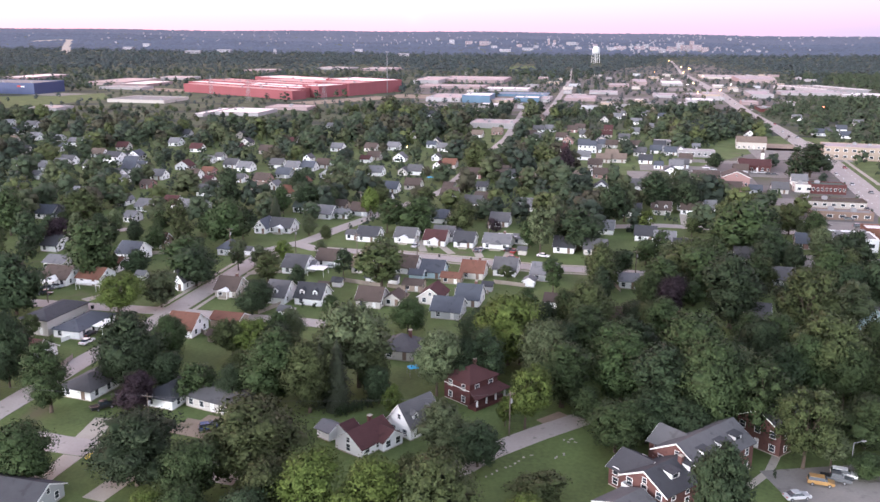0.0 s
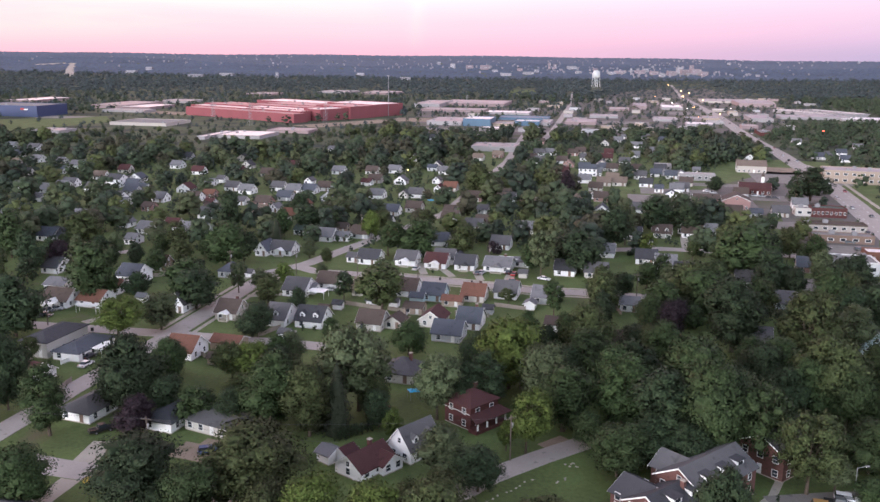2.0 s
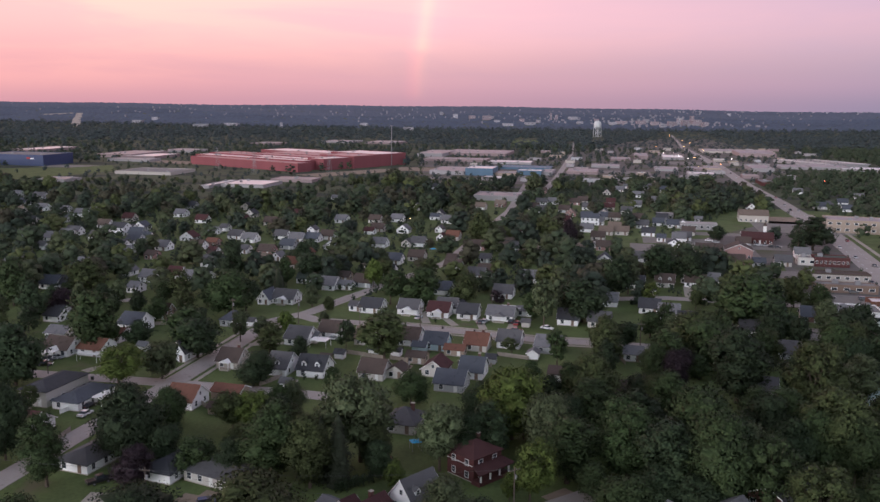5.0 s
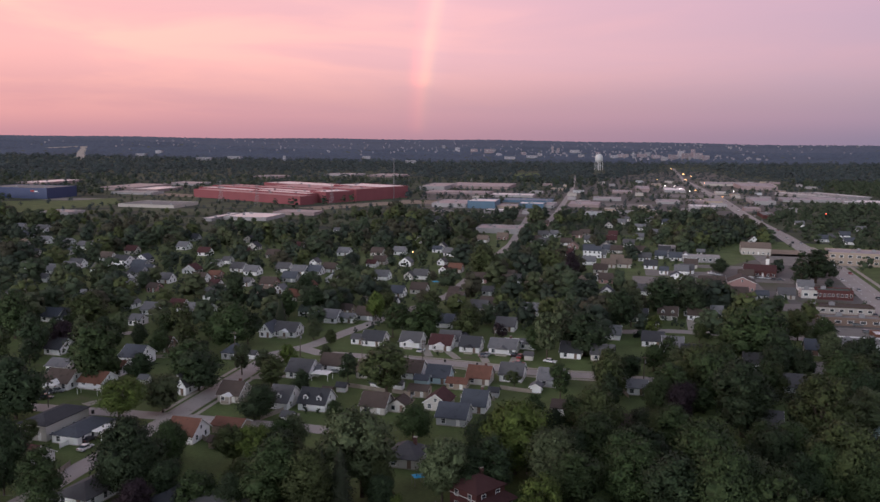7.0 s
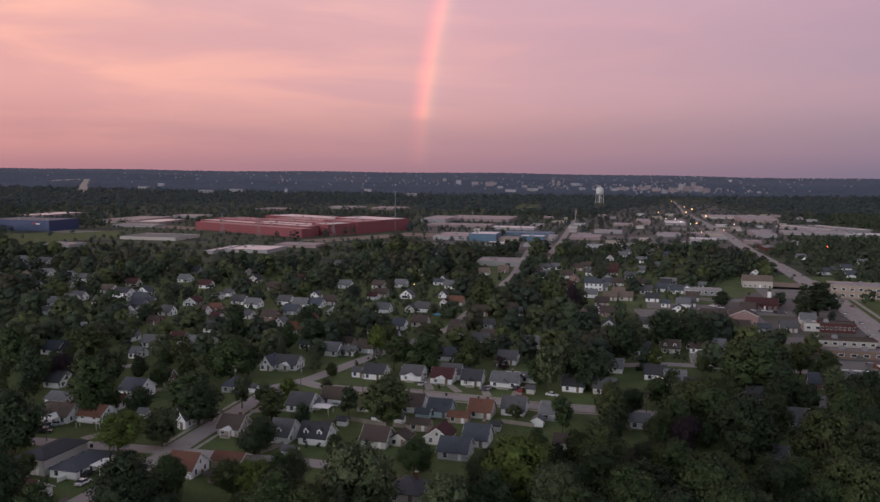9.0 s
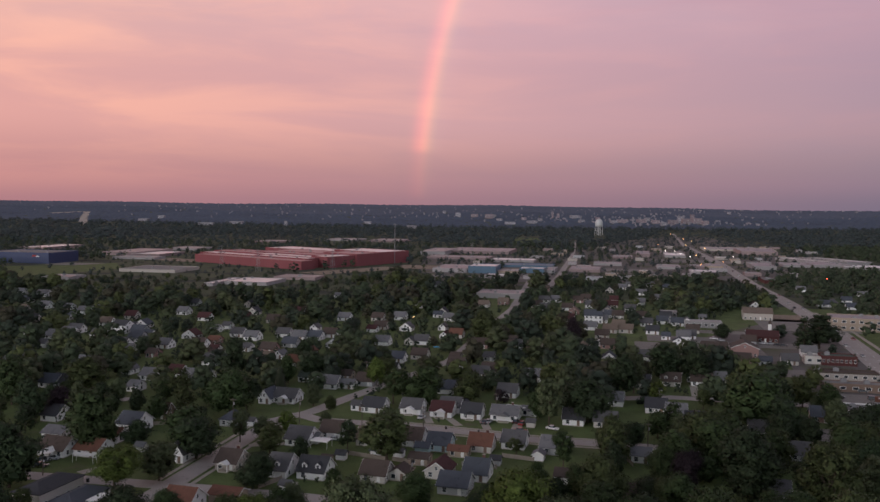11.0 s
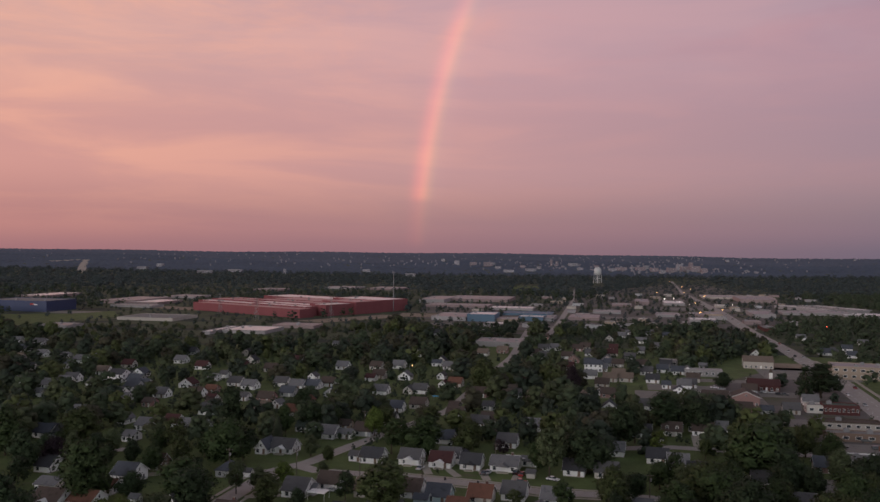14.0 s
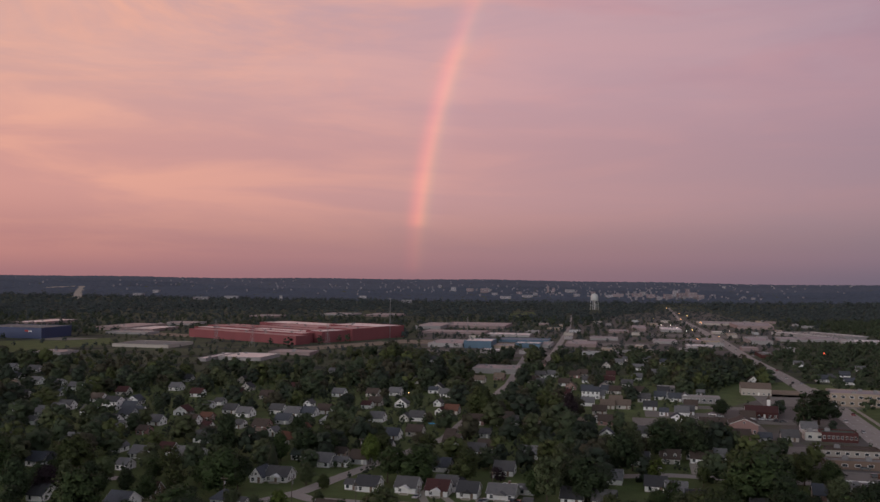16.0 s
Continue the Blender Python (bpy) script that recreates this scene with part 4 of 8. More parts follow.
def car(x, y, rot, colour="white", kind="sedan"):
    key = (colour, kind)
    m = pose(x, y, 0.06, 0, 0, rot)
    if key in CAR_PROTO:
        return copy_thing(CAR_PROTO[key], m)
    ob = thing("car" if kind != "pickup" else "pickup_truck", f"parked {colour} {kind} with dark windows on its paving", "car" if kind != "pickup" else "pickup truck", Matrix(), "parked cars")
    low, cab = CAR_PROFILE[kind]

    def side(profile, w0, w1, zc):
        n = len(profile)
        ws = [w1 if z > zc else w0 for _, z in profile]
        vs = [(px, -w, z) for (px, z), w in zip(profile, ws)] + [(px, w, z) for (px, z), w in zip(profile, ws)]
        return Shape().add(vs, [tuple(range(n)), tuple(range(n, 2 * n))[::-1]] + [(i, i + n, (i + 1) % n + n, (i + 1) % n) for i in range(n)])

    paint = M["car_" + colour]
    body = part("body", side(low, 0.90, 0.84, 0.9), paint, ob)
    part("cabin_glass", side(cab, 0.84, 0.66, 1.3), M["glass"], ob)
    zr = max(z for _, z in cab)
    xs = [px for px, z in cab if z > zr - 0.1]
    part("roof", Shape().box(min(xs) - 0.05, max(xs) + 0.05, -0.68, 0.68, zr - 0.01, zr + 0.05), paint, ob)
    if kind == "pickup":
        part("bed", Shape().box(-2.7, -1.05, -0.72, 0.72, 1.10, 1.13), M["black"], ob)
    for wx in (-1.45, 1.45):
        for wy in (-0.86, 0.86):
            w = part("wheel", Shape().tube((wx, wy - 0.11, 0.33), (wx, wy + 0.11, 0.33), 0.33, 0.33, 14), M["black"], ob)
            part("rim", Shape().tube((wx, wy - 0.125, 0.33), (wx, wy + 0.125, 0.33), 0.19, 0.19, 10), M["steel"], w)
    ex = max(px for px, _ in low)
    for wy in (-0.62, 0.62):
        part("headlight", Shape().box(ex - 0.12, ex + 0.01, wy - 0.2, wy + 0.2, 0.66, 0.80), M["trim"], ob)
        part("tail_light", Shape().box(-ex - 0.02, -ex + 0.1, wy - 0.18, wy + 0.18, 0.72, 0.88), M["car_red"], ob)
    ob.matrix_basis = m
    CAR_PROTO[key] = ob
    return ob


# ---- poles, wires, lamps ----
def utility_pole(x, y, rot=0, height=11.0):
    ob = thing("utility_pole", "weathered wooden utility pole with a crossarm at the street side", "utility pole", pose(x, y, 0, 0, 0, rot), "utility poles")
    part("pole", Shape().tube((0, 0, -0.3), (0, 0, height), 0.17, 0.12, 10), M["wood"], ob)
    arm = part("crossarm", Shape().box(-1.2, 1.2, -0.06, 0.06, height - 0.75, height - 0.6), M["wood"], ob)
    for ix in (-1.1, -0.45, 0.45, 1.1):
        part("insulator", Shape().tube((ix, 0, height - 0.6), (ix, 0, height - 0.35), 0.05, 0.03, 6), M["steel"], arm)
    part("transformer", Shape().tube((0.32, 0, height - 2.6), (0.32, 0, height - 1.6), 0.25, 0.25, 10), M["steel"], ob)
    return ob


def wire(a, b, sag=0.8, r=0.02):
    a, b = Vector(a), Vector(b)
    s = Shape()
    pts = [a.lerp(b, i / 10) - Vector((0, 0, 4 * sag * (i / 10) * (1 - i / 10))) for i in range(11)]
    for p, q in zip(pts, pts[1:]):
        s.tube(p, q, r, r, 5)
    return tagged(new("overhead_wire", s.mesh("overhead_wire", M["wire"])), "thin dark overhead cable strung between utility poles", "cable", "overhead cables")


def street_lamp(x, y, rot=0, height=9.0, lit="lamp_warm", z=0.0, size=1.0):
    ob = thing("street_lamp", "lit street lamp on a slim grey metal pole", "street lamp", pose(x, y, z, 0, 0, rot), "street lamps")
    part("pole", Shape().tube((0, 0, -0.2), (0, 0, height), 0.11, 0.07, 8), M["steel"], ob)
    part("arm", Shape().tube((0, 0, height - 0.1), (1.6, 0, height + 0.25), 0.05, 0.05, 6), M["steel"], ob)
    head = part("lamp_head", Shape().box(1.4, 2.2, -0.18, 0.18, height + 0.2, height + 0.38), M["steel"], ob)
    part("lens", Shape().box(1.5, 2.15, -0.15 * size, 0.15 * size, height + 0.12 - 0.2 * (size - 1), height + 0.2), M[lit], head)
    return ob


# ---- planting ----
def free(x, y, r, paved=False, low=False):
    for a, b, q in OCC if low else OCC + CLEAR:
        if (a - x) ** 2 + (b - y) ** 2 < (q + r) ** 2:
            return False
    for ax, ay, bx, by, hw in (() if paved else LANES):
        dx, dy = bx - ax, by - ay
        t = min(max(((x - ax) * dx + (y - ay) * dy) / (dx * dx + dy * dy + 1e-9), 0), 1)
        if (ax + t * dx - x) ** 2 + (ay + t * dy - y) ** 2 < (hw + r) ** 2:
            return False
    return True


def inside(x, y, poly):
    hit = False
    for (ax, ay), (bx, by) in zip(poly, poly[1:] + poly[:1]):
        if (ay > y) != (by > y) and x < (bx - ax) * (y - ay) / (by - ay) + ax:
            hit = not hit
    return hit


def scatter(poly, step, seed, tall, room, keep=1.0, lawns=False):
    """Places for trees inside an outline, clear of buildings and paving, few and low on open land: x, y, height, width."""
    rng = random.Random(seed)
    xs, ys = [p[0] for p in poly], [p[1] for p in poly]
    out = []
    yy = min(ys)
    while yy < max(ys):
        xx = min(xs)
        while xx < max(xs):
            x, y = xx + rng.uniform(-0.45, 0.45) * step, yy + rng.uniform(-0.45, 0.45) * step
            h, r, w = rng.uniform(*tall), rng.random(), rng.uniform(0.72, 1.0)
            if r < keep and inside(x, y, poly):
                low = next((q for q in OPEN if inside(x, y, q[0])), None)
                if low:
                    h *= low[2]
                if (not low or r < keep * low[1]) and free(x, y, room, False, lawns):
                    out.append((x, y, h, h * w))
            xx += step
        yy += step
    return out


OPEN = []                      # open land: outline, share of trees, share of height


# ---- landmarks ----
def water_tower(x, y, height):
    ob = thing("water_tower", "tall pale water tower with a domed tank on many legs", "water tower", pose(x, y, 0))
    for k in range(1, 22):
        OCC.append((x * (1 - 0.008 * k), y * (1 - 0.008 * k), 14))
    R, zt = height * 0.23, height * 0.58
    part("tank", Shape().lathe([(0.5, zt - 3.5), (R * 0.55, zt - 2.6), (R * 0.9, zt - 0.8), (R, zt + 1.2), (R, zt + height * 0.20), (R * 0.93, zt + height * 0.29), (R * 0.70, zt + height * 0.37), (R * 0.35, zt + height * 0.41), (0.1, zt + height * 0.42)], 28), M["tank"], ob, smooth=True)
    part("walkway", Shape().lathe([(R, zt + 1.0), (R + 1.1, zt + 1.0), (R + 1.1, zt + 1.2), (R, zt + 1.2)], 28), M["steel"], ob)
    part("riser", Shape().tube((0, 0, -0.3), (0, 0, zt - 3), 1.3, 1.3, 14), M["tank"], ob)
    for i in range(8):
        a = math.tau * i / 8 + 0.2
        leg = part("leg", Shape().tube((R * 1.12 * math.cos(a), R * 1.12 * math.sin(a), -0.3), (R * math.cos(a), R * math.sin(a), zt + 2), 0.55, 0.5, 8), M["tank"], ob)
        b = math.tau * (i + 1) / 8 + 0.2
        part("brace", Shape().tube((R * 1.07 * math.cos(a), R * 1.07 * math.sin(a), zt * 0.5), (R * 1.07 * math.cos(b), R * 1.07 * math.sin(b), zt * 0.5), 0.2, 0.2, 6), M["tank"], leg)
    return ob


def mast(x, y, height):
    ob = thing("floodlight_mast", "tall slim grey mast beside the red plant", "mast", pose(x, y, 0))
    part("pole", Shape().tube((0, 0, -0.3), (0, 0, height), 0.5, 0.3, 8), M["steel"], ob)
    part("lamp_ring", Shape().lathe([(0.5, height), (2.0, height), (2.0, height + 0.8), (0.5, height + 0.8)], 10), M["steel"], ob)
    return ob


def transmission_tower(x, y, height=26):
    ob = thing("transmission_tower", "grey steel lattice transmission tower standing in scrub", "transmission tower", pose(x, y, 0, 0, 0, 40), "transmission towers")
    for sx in (-1, 1):
        for sy in (-1, 1):
            part("leg", Shape().tube((2.2 * sx, 2.2 * sy, -0.3), (0.4 * sx, 0.4 * sy, height), 0.16, 0.10, 5), M["steel"], ob)
    for k in range(1, 6):
        t = k / 6.5
        w = 2.2 * (1 - t) + 0.4 * t
        part("brace", Shape().tube((-w, -w, height * t), (w, w, height * (t + 0.12)), 0.08, 0.08, 4).tube((-w, w, height * t), (w, -w, height * (t + 0.12)), 0.08, 0.08, 4), M["steel"], ob)
    for z in (0.72, 0.84, 0.95):
        part("crossarm", Shape().box(-3.2, 3.2, -0.12, 0.12, height * z, height * z + 0.25), M["steel"], ob)
    return ob


def bell_turret(x, y):
    ob = thing("bell_turret", "small white bell turret on the church hall roof", "bell turret", pose(x, y, 0, 0, 0, G))
    part("shaft", Shape().box(-0.9, 0.9, -0.9, 0.9, 0, 8.6), M["trim"], ob)
    part("spire", Shape().add([(-1.1, -1.1, 8.6), (1.1, -1.1, 8.6), (1.1, 1.1, 8.6), (-1.1, 1.1, 8.6), (0, 0, 11.6)], [(3, 2, 1, 0), (0, 1, 4), (1, 2, 4), (2, 3, 4), (3, 0, 4)]), M["roof_brown"], ob)
    return ob


# ---- what stands where ----
# streets
strip('road', [(-107.3, 111.1), (-88.3, 199.0), (-77.8, 240.2), (-70.0, 278.0), (-62.4, 315.1), (-52.2, 327.1), (-37.9, 357.8)], 6.4, 'asphalt', 0.1, 'worn grey residential street between lawns', 'road')
strip('road', [(-37.9, 357.8), (-18.3, 397.3), (1.5, 439.2), (22.7, 537.9), (50.0, 665.0), (86.8, 914.2)], 6.2, 'asphalt', 0.1, 'worn grey residential street under trees', 'road')
strip('road', [(-182.4, 256.4), (-123.1, 246.9), (-78.1, 239.6), (-56.7, 235.1), (-39.3, 231.7), (-22.2, 226.9)], 6.2, 'asphalt', 0.13, 'worn grey side street between houses', 'road')
strip('road', [(-57.3, 325.1), (-47.3, 315.7), (-17.4, 309.1), (9.3, 300.4), (32.6, 291.4), (61.2, 287.2), (85.7, 281.7), (153.7, 265.1)], 6.4, 'asphalt', 0.13, 'worn grey street lined with small houses', 'road')
strip('road', [(-89.2, 161.3), (-75.7, 156.6), (-67.1, 154.4), (-45.3, 147.0), (-36.2, 144.0)], 6.5, 'asphalt', 0.1, 'grey street crossing the lawns', 'road')
strip('road', [(-7.7, 133.9), (1.0, 144.7), (9.8, 154.5), (20.6, 163.0), (32.4, 171.3), (43.1, 176.3)], 5.6, 'asphalt', 0.1, 'pale worn lane with no kerb', 'road')
strip('road', [(185.4, 306.8), (232.2, 482.5), (249.7, 551.8), (289.2, 741.6), (318.5, 911.6), (382.8, 1214.1), (484.1, 1779.1)], 14, 'asphalt', 0.1, 'wide five-lane main road into town', 'road')
strip('road', [(484.1, 1779.1), (590.0, 2240.0), (650.0, 2510.0)], 7, 'asphalt', 0.1, 'wide five-lane main road into town', 'road')
dashes('lane_mark', [(182.0, 306.8), (246.3, 551.8), (285.8, 741.6), (315.1, 911.6)], 11, 3.2, 0.25, 'paint_white', 0.13, 'worn white dashed lane marks on the road')
dashes('lane_mark', [(188.8, 306.8), (253.1, 551.8), (292.6, 741.6), (321.9, 911.6)], 11, 3.2, 0.25, 'paint_white', 0.13, 'worn white dashed lane marks on the road')
strip('road', [(90.1, 804.2), (122.3, 959.3), (212.2, 1458.7)], 7, 'asphalt', 0.1, 'straight grey road running out of town', 'road')
strip('road', [(212.2, 1458.7), (290.0, 1970.0)], 4, 'asphalt', 0.1, 'straight grey road running out of town', 'road')
strip('road', [(70.3, 358.0), (94.8, 361.2), (128.4, 353.9), (160.6, 347.0)], 7, 'asphalt', 0.13, 'side street behind the shops', 'road')
strip('road', [(-158.4, 327.6), (-144.0, 340.9), (-123.0, 345.8)], 6, 'asphalt', 0.12, 'side street among trees', 'road')
# pavements and drives
strip('pavement', [(-16.0, 314.1), (10.7, 305.4), (34.0, 296.4), (62.5, 292.3)], 1.3, 'concrete', 0.09, 'pale concrete pavement along the street', 'pavement')
strip('pavement', [(-18.8, 304.1), (7.9, 295.4), (31.2, 286.4), (59.8, 282.2)], 1.3, 'concrete', 0.09, 'pale concrete pavement along the street', 'pavement')
strip('pavement', [(-83.1, 241.2), (-75.3, 279.0), (-67.9, 317.0)], 1.3, 'concrete', 0.09, 'pale concrete pavement along the street', 'pavement')
strip('pavement', [(-72.5, 239.1), (-64.8, 276.9), (-57.3, 314.9)], 1.3, 'concrete', 0.09, 'pale concrete pavement along the street', 'pavement')
strip('driveway', [(-6.1, 312.9), (-8.6, 330.6)], 3, 'concrete', 0.06, 'pale worn concrete driveway', 'driveway')
strip('driveway', [(4.4, 309.9), (0.2, 322.7)], 3, 'concrete', 0.06, 'pale worn concrete driveway', 'driveway')
strip('driveway', [(14.6, 305.4), (13.1, 320.5)], 3, 'concrete', 0.06, 'pale worn concrete driveway', 'driveway')
strip('driveway', [(23.3, 299.4), (27.3, 319.3)], 3.4, 'concrete', 0.06, 'pale worn concrete driveway', 'driveway')
strip('driveway', [(-42.9, 231.6), (-43.8, 244.3)], 3.0, 'concrete', 0.06, 'pale worn concrete driveway', 'driveway')
strip('driveway', [(-17.2, 305.1), (-19.2, 322.0)], 2.6, 'concrete', 0.06, 'pale worn concrete driveway', 'driveway')
strip('driveway', [(-65.1, 280.9), (-51.4, 284.2)], 3.2, 'concrete', 0.06, 'pale worn concrete driveway', 'driveway')
strip('driveway', [(-98.9, 261.5), (-107.4, 249.6)], 3.5, 'concrete', 0.06, 'pale worn concrete driveway', 'driveway')
strip('driveway', [(-70.1, 168.3), (-70.7, 158.0)], 5, 'concrete', 0.06, 'pale worn concrete driveway', 'driveway')
strip('driveway', [(-70.3, 151.6), (-72.7, 141.3)], 4.2, 'concrete', 0.06, 'pale worn concrete driveway', 'driveway')
strip('driveway', [(-57.1, 144.7), (-60.3, 135.7)], 4.5, 'concrete', 0.06, 'pale worn concrete driveway', 'driveway')
strip('driveway', [(90.0, 361.0), (92.1, 380.6)], 4, 'concrete', 0.06, 'pale worn concrete driveway', 'driveway')
strip('driveway', [(105.6, 363.8), (111.1, 387.6)], 4, 'concrete', 0.06, 'pale worn concrete driveway', 'driveway')
strip('driveway', [(81.8, 285.1), (87.5, 302.4)], 3.4, 'concrete', 0.06, 'pale worn concrete driveway', 'driveway')
strip('driveway', [(-55.7, 374.2), (-42.5, 378.4)], 3.2, 'concrete', 0.06, 'pale worn concrete driveway', 'driveway')
strip('driveway', [(56.0, 141.6), (62.4, 147.9), (66.7, 155.1), (70.4, 157.6)], 1.6, 'concrete', 0.06, 'curving concrete garden path', 'path')
patch('parking_lot', 76.2, 138.1, 8, 28, 24, 'lot_asphalt', 0.09, 'grey asphalt parking lot with parked cars', 'parking lot')
# houses of the near streets
house(-27.5, 330.8, -15.0, 8.4, 8.8, roof='dark', dormers=0, top=2.6)
house(-33.9, 332.1, -15.0, 5, 5, roof='grey', top=1.4, h=2.4, name='garage', far=True)
house(-12.8, 329.5, -15.0, 8, 8.8, roof='grey', porch=2, top=2.6)
house(-1.2, 325.4, -15.0, 8.4, 8.8, roof='red', porch=2, top=2.6)
house(9.8, 322.7, -15.0, 7.6, 7.8, roof='dark', porch=1)
house(6.7, 334.1, -15.0, 4.5, 6, roof='dark', along='y', top=1.4, h=2.4, name='garage', far=True)
house(22.3, 321.5, -15.0, 10.1, 10, roof='light', porch=1, top=2.3)
house(31.8, 327.7, -15.0, 6, 6, roof='light', top=1.2, h=2.4, name='garage', garage=1, door=False, far=True)
house(47.0, 316.0, -15.0, 7.6, 8.8, roof='dark')
house(56.8, 325.1, -15.0, 5, 6, roof='orange', along='y', top=1.4, name='garage', h=2.4, far=True)
house(-48.1, 284.9, -15.0, 8, 10, roof='grey', top=2.8)
house(-44.5, 286.1, -15.0, 5, 5, roof='light', top=1.2, h=2.3, name='garage', far=True)
house(-38.5, 293.6, -15.0, 7.6, 7.8, roof='brown')
house(-25.7, 285.4, -15.0, 6.7, 7.8, roof='tan', wall='cream')
house(-11.0, 285.7, -15.0, 7.6, 8.8, roof='brown', top=2.8)
house(-1.9, 280.0, -15.0, 7.6, 7.8, roof='slate', wall='blue')
house(-7.5, 275.9, -15.0, 4.5, 4, roof='slate', wall='blue', top=1.2, h=2.2, name='shed', plain=True)
house(11.6, 279.8, -15.0, 7.6, 7.8, roof='orange', wall='cream', chimney=1)
house(4.1, 272.9, -15.0, 6.5, 5, roof='orange', wall='tan', top=1.2, h=2.2, name='garage', far=True)
house(22.7, 284.0, -15.0, 7.6, 8.8, roof='grey')
house(35.4, 278.9, -15.0, 8.4, 10, roof='light', wall='grey', top=2.4)
house(29.1, 269.4, -15.0, 3.5, 4, roof='light', along='y', top=1, h=2.2, name='shed', plain=True)
house(-38.2, 250.3, -15.0, 8.4, 8.8, roof='dark', dormers=2, top=3.0)
house(-48.2, 252.1, -15.0, 6.3, 10, roof='grey', top=3.2, dormers=1)
house(-64.6, 257.7, -15.0, 7.1, 8.3, roof='brown', wall='beige', porch=2)
house(-20.2, 248.2, -15.0, 7.6, 7.8, roof='brown', wall='cream')
house(-13.3, 249.2, -15.0, 5, 6, roof='brown', wall='cream', along='y', top=1.6, h=2.4, name='garage', far=True)
house(-8.0, 264.3, -15.0, 6, 6, roof='brown', wall='tan', top=1.2, name='garage', h=2.3, far=True)
house(-1.8, 252.5, -15.0, 7.1, 8.8, roof='red', wall='cream', along='y', garage=1, top=2.2)
house(9.3, 250.6, -15.0, 7.1, 8.8, roof='slate', top=3.0)
house(2.7, 239.0, -15.0, 8.4, 8.8, roof='slate', wall='grey', top=2.6)
house(34.3, 248.2, -15.0, 5, 6.6, roof='brown', top=1.6, h=2.5, far=True)
house(-68.4, 222.1, -15.0, 8, 8.8, roof='orange', top=2.8, along='x')
house(-58.4, 228.5, -15.0, 8.4, 6.1, roof='orange', wall='tan', top=1.4, h=2.4, plain=True)
house(-9.3, 207.7, -15.0, 8, 10, roof='grey', hip=True, top=2.8, wall='cream')
house(-106.0, 227.0, -15.0, 8.4, 17, roof='dark', wall='cream', along='y', hip=True, top=1.5, h=4.4)
house(-96.6, 223.6, -15.0, 8.0, 15.5, roof='slate', along='y', hip=True, top=1.6, h=2.4)
house(-101.4, 201.0, -15.0, 8.4, 10, roof='red', along='x')
house(-77.9, 185.2, -20.0, 8.4, 15.5, roof='grey', hip=True, along='y', top=1.8, h=2.4)
house(-58.6, 179.5, -20.0, 7.5, 13, roof='dark', hip=True, along='y', top=1.8, h=2.4)
house(-46.6, 175.2, -27, 15, 8.4, roof='grey', hip=True, wall='cream', top=1.8, h=2.5)
house(-72.4, 134.4, -14, 12, 8, roof='dark', wall='grey', top=2.0)
house(-142.4, 311.5, -15.0, 6.7, 8.8, roof='dark', top=2.6)
house(-130.3, 286.9, -15.0, 7.6, 7.8, roof='light', top=1.8)
house(-121.9, 268.8, -15.0, 9.2, 8.8, roof='brown', porch=2)
house(-111.2, 269.1, -15.0, 8.4, 8.8, roof='orange', top=2.2)
house(-109.7, 284.7, -15.0, 5, 7.8, roof='orange', top=2)
house(-108.9, 298.1, -15.0, 8, 10, roof='slate', wall='white', top=2.8, storeys=1, h=3.4)
house(-104.8, 316.2, -15.0, 5.9, 6.6, roof='red', wall='brown')
house(-81.4, 265.0, -15.0, 5, 10, roof='grey', along='y', top=3, h=3.2)
house(-132.2, 384.2, -15.0, 8, 8.8, roof='light', top=2.4)
house(-122.7, 390.5, -15.0, 6.7, 7.8, roof='red')
house(-109.5, 385.2, -15.0, 8.4, 8.8, roof='light', top=2.0)
house(-63.8, 344.7, -15.0, 9.2, 8.8, roof='grey', porch=2, top=2.6)
house(-71.3, 343.4, -15.0, 5, 8.8, roof='slate', along='y', top=2.8)
house(-76.6, 308.2, -15.0, 6.7, 8.8, roof='slate', wall='grey', hip=True)
house(-50.9, 372.2, -15.0, 9.2, 8.8, roof='light', dormers=0, top=2.6)
house(-43.1, 371.8, -15.0, 7, 6, roof='light', top=1.6, h=2.4, name='garage', far=True)
house(61.5, 270.4, -15.0, 5.9, 7.8, roof='light', top=1.8)
house(95.1, 305.5, -15.0, 7.6, 8.8, roof='red', wall='cream', top=2.2)
house(65.3, 235.4, -15.0, 5.9, 7.8, roof='orange', wall='tan', along='y', chimney=1)
house(50.8, 230.3, -15.0, 6.7, 7.8, roof='brown', wall='grey')
house(121.8, 232.6, -15.0, 7.6, 11.1, roof='grey', wall='blue', along='y', top=3, h=3.4)
house(90.7, 235.6, -15.0, 6.7, 8.8, roof='grey', wall='grey')
house(112.8, 274.6, -15.0, 6.7, 7.8, roof='grey', wall='grey')
house(86.2, 382.8, -15.0, 8, 8.8, roof='dark', wall='white', porch=1)
house(100.6, 387.1, -15.0, 8.4, 8.8, roof='brown', wall='cream', dormers=2, top=2.8)
house(114.5, 387.7, -15.0, 9.2, 8.8, roof='brown', wall='white')
house(112.3, 395.7, -15.0, 4, 6, roof='brown', along='y', top=1.6, name='garage', h=2.5, far=True)
house(123.9, 390.9, -15.0, 5, 6.6, roof='light')
house(87.3, 327.0, -15.0, 7.6, 8.8, roof='light', wall='white')
house(68.1, 346.0, -15.0, 5.9, 6.6, roof='light')
house(140.6, 325.0, -15.0, 6.7, 7.8, roof='slate', wall='pink')
